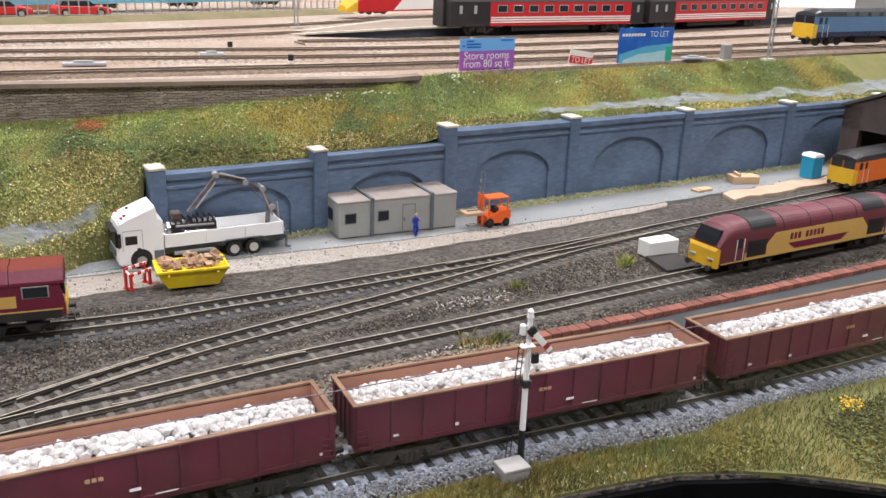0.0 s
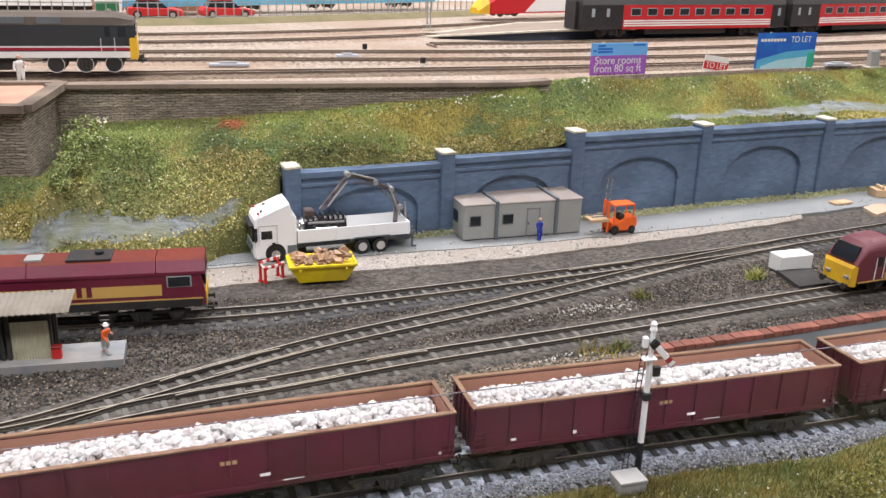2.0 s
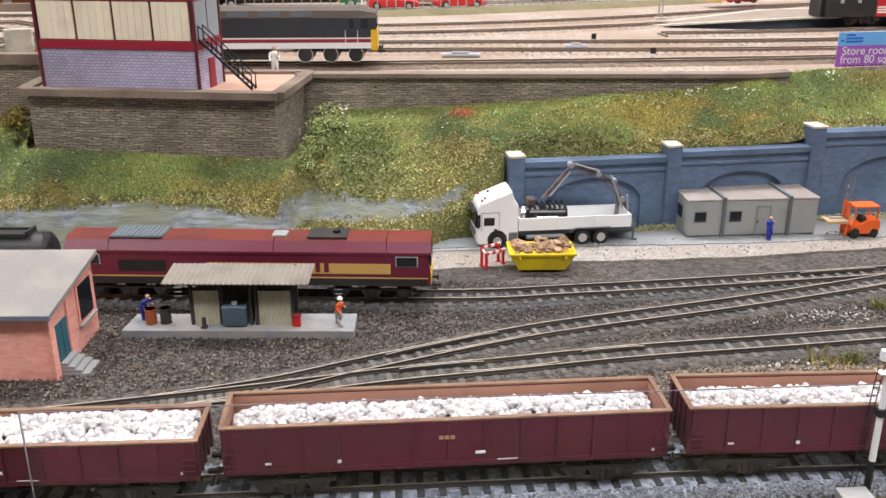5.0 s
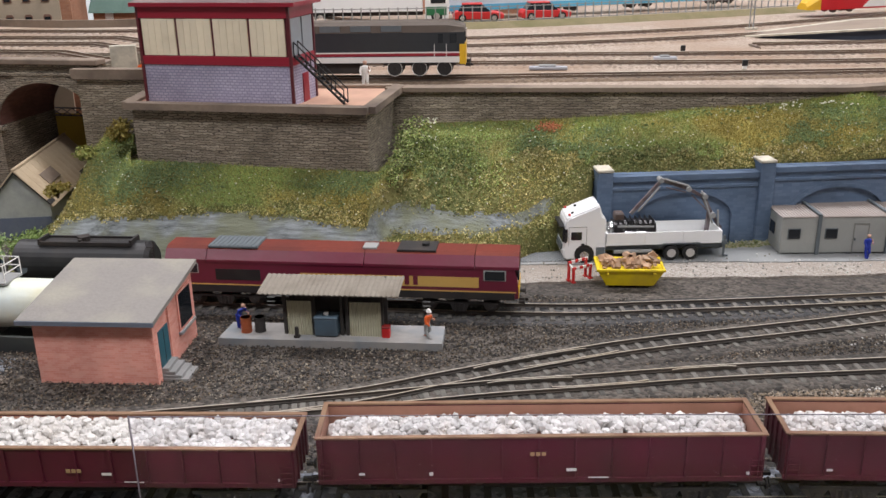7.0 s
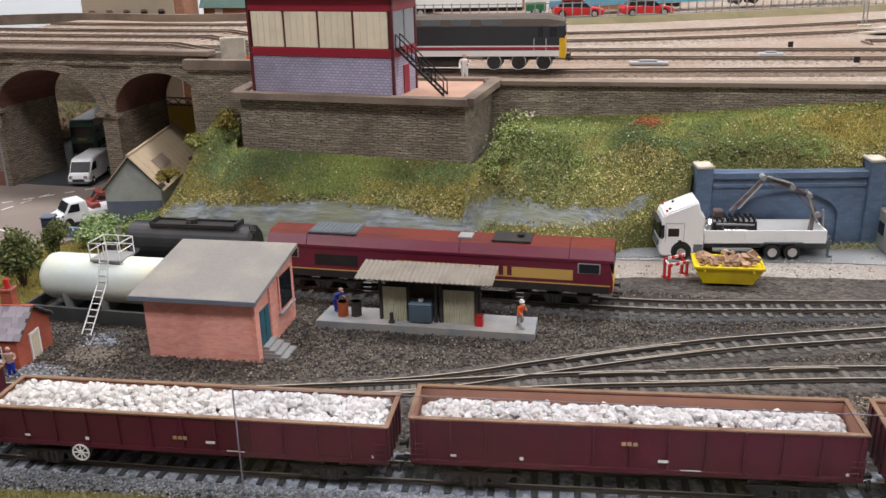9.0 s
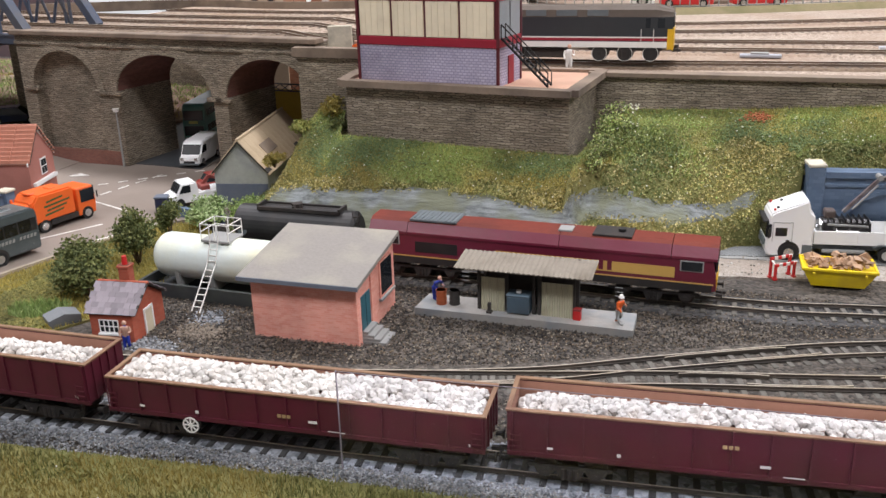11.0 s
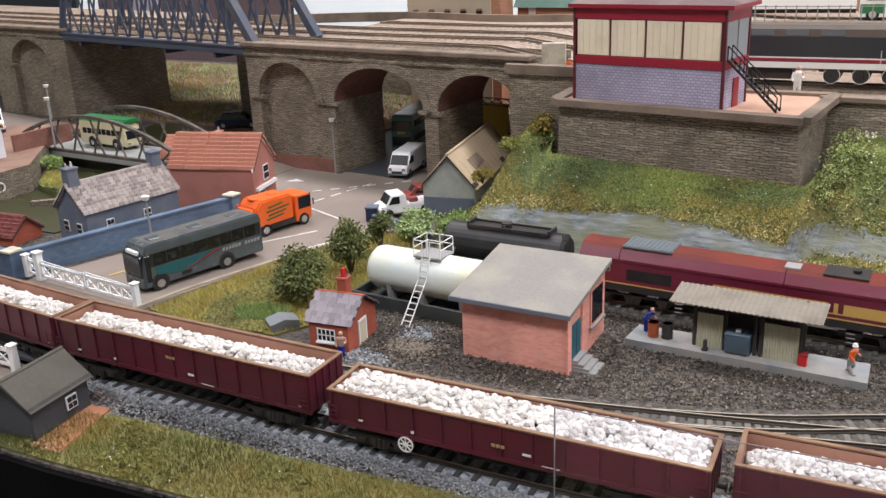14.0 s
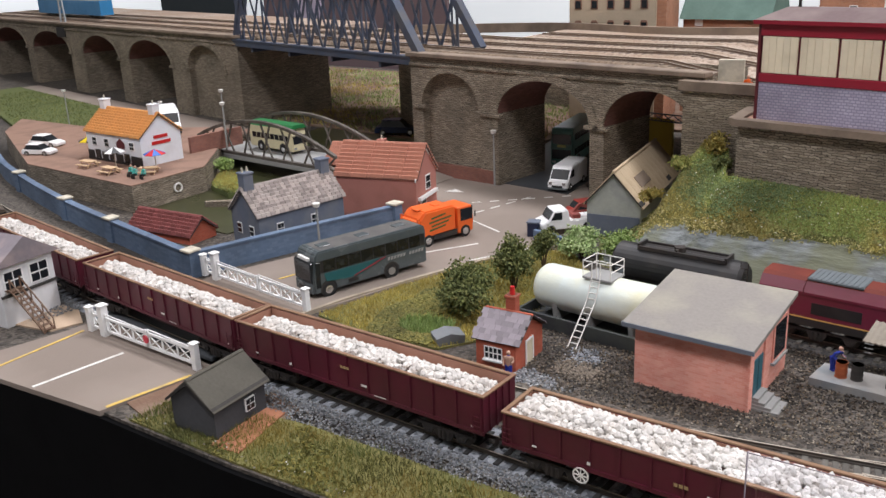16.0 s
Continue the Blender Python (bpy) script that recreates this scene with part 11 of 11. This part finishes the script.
# ochre and rusty growth between viaduct and plinth
for x, y, z, r, h, n, k in ((-0.405, 0.868, 0.088, 0.018, 0.024, 900, "straw"), (-0.430, 0.845, 0.075, 0.018, 0.018, 900, "fibre"), (-0.385, 0.838, 0.080, 0.015, 0.016, 700, "deep"), (-0.445, 0.805, 0.050, 0.016, 0.014, 700, "straw")):
    bush(x, y, z, r, h, n, M[k], "dry yellowish scrub at the top of the bank")
flowers = []
for x, u, n in ((-0.096, 0.95, 20), (-0.095, 0.77, 9), (0.245, 0.80, 9), (0.28, 0.78, 7), (0.30, 0.72, 5), (0.40, 0.86, 9), (0.55, 0.80, 5), (0.72, 0.85, 5)):
    for dx, du in RNG.normal(size=(n, 2)):
        px, py, pz = bank(x + dx * 0.007, min(max(u + du * 0.03, 0), 1))
        flowers.append((px, py, pz + 0.004 + 0.003 * RNG.random()))
scatter("white_flowers", flowers, 0.0012, M["petal"], "small clusters of white flowers on the bank", "flowers", jitter=0.3)
specks = [bank(x, u) for x, u in zip(RNG.uniform(-0.5, 1.0, 900), RNG.uniform(0.05, 0.95, 900)) if bare(x, u) < 0]
scatter("pale_flecks", [(x, y, z + 0.0032) for x, y, z in specks], 0.0007, M["petal"], "pale flecks scattered through the turf", "flowers", jitter=0.3)

# the front verge before the train
VERGE_TOP = [(-0.60, 0.335), (-0.517, 0.343), (-0.471, 0.353), (-0.355, 0.362), (-0.241, 0.376), (-0.1, 0.386), (0.05, 0.397), (0.184, 0.409), (0.255, 0.415), (0.341, 0.414), (0.393, 0.431), (0.523, 0.438), (0.75, 0.465), (1.2, 0.545)]
VERGE_END = [(-0.575, 0.289), (-0.545, 0.34)]
poly = [(x, lerp_table(EDGE, x) + 0.002) for x in [-0.575 + 0.035 * i for i in range(51)]]
back = [(x, lerp_table(VERGE_TOP, x)) for x in [-0.535 + 0.035 * i for i in range(50)]][::-1]
slab("front_verge", poly + back, -0.002, 0.0016, M["turf"], "grassy verge along the front edge of the board", "ground")
green_spots, tall_spots, dry_spots, foam_spots = [], [], [], []
for x, v in zip(RNG.uniform(-0.575, 1.0, 90000), RNG.random(90000)):
    y0, y1 = lerp_table(EDGE, x) + 0.001, lerp_table(VERGE_TOP, x) - 0.001
    if x < -0.535 and v > 0.8:
        continue
    y = y0 + (y1 - y0) * v ** 0.9
    a, c = cloudy(x, y, 10, 2.2) + 0.1 * RNG.normal(), cloudy(x, y, 22, 6.1)
    if v > 0.9 and RNG.random() < 0.6:
        continue
    if c + 0.25 * (1 - 2 * v) > 0.42 and RNG.random() < 0.5:
        foam_spots.append((x, y, 0.0018 + 0.0016 * RNG.random()))
    elif a > 0.02:
        dry_spots.append((x, y, 0.001))
    elif c < -0.42:
        tall_spots.append((x, y, 0.001))
    else:
        green_spots.append((x, y, 0.001))
blades("verge_grass", green_spots, 0.0040, 0.0006, M["verge_fibre"], "short yellow-green grass on the front verge", "grass", lean=0.8)
blades("verge_straw", dry_spots, 0.0040, 0.0006, M["verge_straw"], "short straw-coloured grass on the front verge", "grass", lean=0.8)
blades("verge_dark_grass", tall_spots, 0.0042, 0.0007, M["deep"], "darker green grass on the front verge", "grass", lean=0.8)
leaves("verge_clumps", foam_spots, 0.0014, M["verge_foam"], None, "olive leafy clumps on the front verge")["category"] = "turf"
flecks = [(x, lerp_table(EDGE, x) + 0.001 + abs(d) * 0.012, 0.0045) for x, d in zip(RNG.uniform(-0.57, 1.1, 320), RNG.normal(size=320))]
scatter("verge_flecks", [(x, y, 0.003 + 0.003 * RNG.random()) for x, y, z in flecks if y < lerp_table(VERGE_TOP, x)], 0.0006, M["pale_stone"], "pale flecks along the board's edge", "grit", jitter=0.3)
dark_mat = [(x, y, 0.0015 + 0.0022 * RNG.random()) for x, y in fill([(0.40, 0.345), (0.52, 0.27), (0.62, 0.30), (0.60, 0.40), (0.50, 0.42), (0.42, 0.40)], 5200)]
scatter("verge_weeds", dark_mat, 0.0013, M["moss"], "mossy green weeds on the front verge", "weeds", jitter=0.5)
tuft = [(0.448 + 0.005 * d[0], 0.408 + 0.004 * d[1], 0.004 + 0.004 * RNG.random()) for d in RNG.normal(size=(60, 2))]
scatter("gorse_tuft", tuft, 0.0008, M["gorse"], "orange-yellow flowering tuft on the verge", "flowers", jitter=0.4)

# loose ballast along the front track, brown stone in the yard
stones = []
for x, s in zip(RNG.uniform(-1.0, 1.0, 34000), RNG.random(34000)):
    if -0.80 < x < -0.585:
        continue
    yc = lerp_table(FRONT, x)
    y = lerp_table(VERGE_TOP, x) - 0.004 + s * (yc - 0.0168 - lerp_table(VERGE_TOP, x) + 0.004)
    stones.append((x, y, 0.0004 + 0.002 * min(1, s * 3)))
scatter("shoulder_ballast", stones, 0.0008, M["ballast_stone"], "loose blue-grey ballast stones beside the front track", "ballast", jitter=0.3)
between = [(x, lerp_table(FRONT, x) + d, 0.0015) for x, d in zip(RNG.uniform(-0.58, 1.0, 12000), RNG.uniform(-0.0155, 0.024, 12000))]
scatter("track_ballast", between, 0.0010, M["ballast_stone"], "blue-grey ballast between the sleepers", "ballast", jitter=0.3)
YARD = [(-0.43, 0.485), (-0.25, 0.482), (-0.1, 0.52), (0.15, 0.58), (0.5, 0.64), (0.9, 0.70), (0.9, 0.82), (0.5, 0.745), (0.1, 0.70), (-0.15, 0.712), (-0.43, 0.72)]
scatter("yard_stones", [(x, y, 0.0006 + 0.0008 * RNG.random()) for x, y in fill(YARD, 62000)], 0.00075, M["yard_stone"], "loose dark brown stones of the yard", "gravel", jitter=0.45)
FOREYARD = [(-0.43, 0.425), (-0.1, 0.445), (0.2, 0.475), (0.5, 0.505), (0.9, 0.56), (0.9, 0.68), (0.5, 0.62), (0.15, 0.56), (-0.1, 0.505), (-0.43, 0.45)]
scatter("yard_stones", [(x, y, 0.0006 + 0.0008 * RNG.random()) for x, y in fill(FOREYARD, 28000)], 0.00075, M["yard_stone"], "loose dark brown stones between the tracks", "gravel", jitter=0.45)
TAN = [(-0.12, 0.487), (-0.05, 0.503), (0.03, 0.521), (0.10, 0.538), (0.20, 0.557), (0.30, 0.560), (0.30, 0.545), (0.26, 0.510), (0.16, 0.492), (0.05, 0.478), (-0.08, 0.465)]
scatter("tan_grit", [(x, y, 0.0008 + 0.0008 * RNG.random()) for x, y in fill(TAN, 9000) if cloudy(x, y, 16, 9.1) > -0.35 * min(1, abs(y - lerp_table(SECOND, x)) / 0.02)], 0.0009, M["tan_stone"], "pale tan grit between the tracks", "grit", jitter=0.45)
grit = [(0.294 + 0.022 * d[0] + 0.006 * d[1], 0.640 + 0.007 * d[1], 0.001) for d in RNG.normal(size=(170, 2))]
grit += [(0.245 + 0.02 * d[0], 0.566 + 0.006 * d[1] + 0.2 * 0.02 * d[0], 0.001) for d in RNG.normal(size=(110, 2))]
scatter("pale_grit", grit, 0.0010, M["pale_stone"], "patch of pale spilt stone in the yard", "grit", jitter=0.4)
grit = [(x, y, 0.0035) for x, y in fill(HARD[:8] + [(1.2, 0.99), (0.47, 0.84), (0.125, 0.80)], 160)] + [(x, y, 0.003) for x, y in fill(VERGE, 450)]
scatter("verge_grit", grit, 0.0009, M["pale_stone"], "pale crumbled stone beside the lorry road", "grit", jitter=0.4)
heap = [(-0.357 + 0.012 * d[0], 0.522 + 0.008 * d[1], 0.002) for d in RNG.normal(size=(420, 2))]
scatter("grit_heap", heap, 0.0011, mat("brown_grit", (0.20, 0.165, 0.13), 0.9, piece=0.3, island=True), "low heap of brown grit by the tank", "grit", jitter=0.4)
heap = [(-0.383 + 0.012 * d[0], 0.493 + 0.005 * d[1], 0.0018) for d in RNG.normal(size=(420, 2))]
scatter("grit_heap", heap, 0.0012, M["ballast_stone"], "low heap of blue-grey stone by the lamp hut", "grit", jitter=0.4)


def weed(x, y, n, k, label, spread=0.006, length=0.008):
    blades("weed", [(x + spread * d[0], y + spread * 0.7 * d[1], 0.001) for d in RNG.normal(size=(n, 2))], length, 0.0012, M[k], label, "weed", lean=1.2)


weed(0.34, 0.657, 60, "fibre", "small green weed between the tracks", 0.004, 0.006)
weed(0.46, 0.682, 110, "fibre", "green weed in the yard", 0.004)
weed(0.282, 0.566, 70, "deep", "dark weed beside the signal", 0.004, 0.007)
weed(0.265, 0.566, 90, "straw", "dry straw weed beside the signal", 0.010, 0.006)
strip = []
for x, d in zip(RNG.uniform(0.075, 1.2, 9000), RNG.random(9000)):
    wide = 0.010 + 0.007 * field(x, 0.0, 14, 4.0) + 0.004 * field(x, 0.0, 60, 1.0)
    strip.append((x, wall_y(x) - 0.004 - wide * d, 0.003 + 0.004 * (1 - d) * RNG.random()))
scatter("wall_weeds", strip, 0.0012, M["wall_weed"], "pale green and cream weeds along the blue wall's foot", "weeds", jitter=0.5)

# rough ground and bushes beside the crossing road
CORNER = [(-0.602, 0.49), (-0.588, 0.58), (-0.555, 0.704), (-0.51, 0.755), (-0.45, 0.70), (-0.44, 0.60), (-0.445, 0.54), (-0.47, 0.495), (-0.54, 0.483)]
slab("corner_ground", CORNER, -0.002, 0.0018, M["turf"], "rough grass beside the crossing road", "ground")
straw_c, fresh_c, foam_c = [], [], []
for x, y in fill(CORNER, 22000):
    a = field(x, y, 18, 7.7)
    bright = math.hypot((x + 0.515) / 0.035, (y - 0.52) / 0.025) < 1 + a
    (fresh_c if bright else straw_c if a > -0.3 else foam_c).append((x, y, 0.0015))
blades("corner_grass", straw_c, 0.0034, 0.0008, M["corner_straw"], "dry grass beside the crossing road", "grass", lean=0.9)
blades("corner_lush_grass", fresh_c, 0.0060, 0.0012, M["fresh"], "lush green grass patch near the lamp hut", "grass", lean=0.9)
scatter("corner_clumps", [(x, y, 0.003) for x, y, z in foam_c], 0.0014, M["verge_foam"], "olive foam turf beside the crossing road", "turf", jitter=0.5)
bush(-0.489, 0.560, 0, 0.034, 0.048, 5200, M["deep"], "large dark green bush behind the lamp hut", lobes=8)
bush(-0.492, 0.632, 0, 0.022, 0.052, 3400, M["deep"], "upright green shrub by the storage tank", lobes=7, stem=0.008)
bush(-0.494, 0.684, 0, 0.016, 0.046, 1800, M["deep"], "slim dark shrub by the storage tank", lobes=6, stem=0.012)
bush(-0.486, 0.742, 0.002, 0.030, 0.030, 2600, M["sage"], "pale green ivy heap along the low wall", lobes=7)
bush(-0.452, 0.758, 0.004, 0.026, 0.026, 2000, M["fresh"], "pale green ivy heap along the low wall", lobes=7)

# green land behind the viaduct arches and under the girder bridge
slab("back_field", [(-1.45, 1.12), (-0.83, 1.10), (-0.80, 1.36), (-0.42, 1.36), (-0.42, 1.72), (-1.9, 1.75), (-1.9, 1.4)], -0.001, 0.004, M["dirt"], "rough brown field behind the viaduct", "ground")
FIELD = [(-1.42, 1.12), (-0.83, 1.10), (-0.80, 1.40), (-0.9, 1.70), (-1.88, 1.72), (-1.88, 1.42)]
for nm, k, keep, lab in (("field_grass", "corner_straw", lambda v: v > 0.15, "dry yellow grass on the field under the girder bridge"), ("field_grass", "fresh", lambda v: v < -0.2, "green grass on the field under the girder bridge"), ("field_grass", "fibre", lambda v: -0.2 <= v <= 0.15, "olive grass on the field under the girder bridge")):
    blades(nm, [(x, y, 0.004) for x, y in fill(FIELD, 16000) if keep(cloudy(x, y, 6, 3.7))], 0.006, 0.0018, M[k], lab, "grass", lean=0.9)
# added backing that hides the bright field, so the arches look dark inside
slab("wall_rear", [(-1.27, 1.50), (-0.84, 1.46), (-0.84, 1.472), (-1.27, 1.512)], -0.001, 0.12, M["stone"], "dark stone backing added behind the viaduct arches to darken their background", "wall")
bush(-1.08, 1.20, 0.003, 0.05, 0.05, 2600, M["straw"], "brown dry scrub under the girder bridge", size=0.003, lobes=8)
panel = thing("ochre_board", pose(-0.598, 1.113, 0.0032, 0, 0, -6), "flat ochre yellow board behind the arch", "board")
part("sheet", one(box, -0.032, 0, 0, 0.032, 0.004, 0.068), mat("ochre_board_paint", (0.50, 0.36, 0.05), 0.8, var=0.1), panel)
beam = thing("lattice_beam", pose(-0.575, 1.045, 0, 0, 0, -6), "dark lattice beam spanning behind the arch", "beam")
for z in (0.082, 0.091):
    part("flange", one(box, -0.075, -0.001, z, 0.060, 0.001, z + 0.0014), M["girder"], beam)
for k in range(9):
    for s in (-1, 1):
        bm = bmesh.new()
        bar(bm, (-0.070 + 0.014 * k, 0.0003 * s, 0.087 - 0.0045 * s), (-0.056 + 0.014 * k, 0.0003 * s, 0.087 + 0.0045 * s), 0.0009)
        part("lacing_bar", bm, M["girder"], beam)

# growth by the river
RIVERSIDE = [(-1.050, 0.716), (-0.997, 0.702), (-0.988, 0.719), (-1.045, 0.765), (-1.11, 0.783)]
spots = fill(RIVERSIDE, 5200)
blades("river_grass", [(x, y, 0.008) for x, y in spots[:3400]], 0.006, 0.0012, M["straw"], "yellowish grass on the river bank", "grass", lean=0.9)
scatter("river_weeds", [(x, y, 0.008 + 0.004 * RNG.random()) for x, y in spots[3400:]], 0.0018, M["foam_green"], "green weeds on the river bank", "weeds", jitter=0.5)
bush(-1.095, 0.775, 0.006, 0.022, 0.026, 1200, M["fresh"], "green shrub at the end of the river bridge", size=0.002)
LAWN = [(-1.47, 0.80), (-1.70, 0.78), (-2.3, 0.99), (-2.3, 1.10), (-1.75, 1.02), (-1.46, 0.92)]
blades("lawn_grass", [(x, y, 0.006) for x, y in fill(LAWN, 7000)], 0.003, 0.0014, M["deep"], "short mown grass beyond the public house", "grass", lean=0.8)
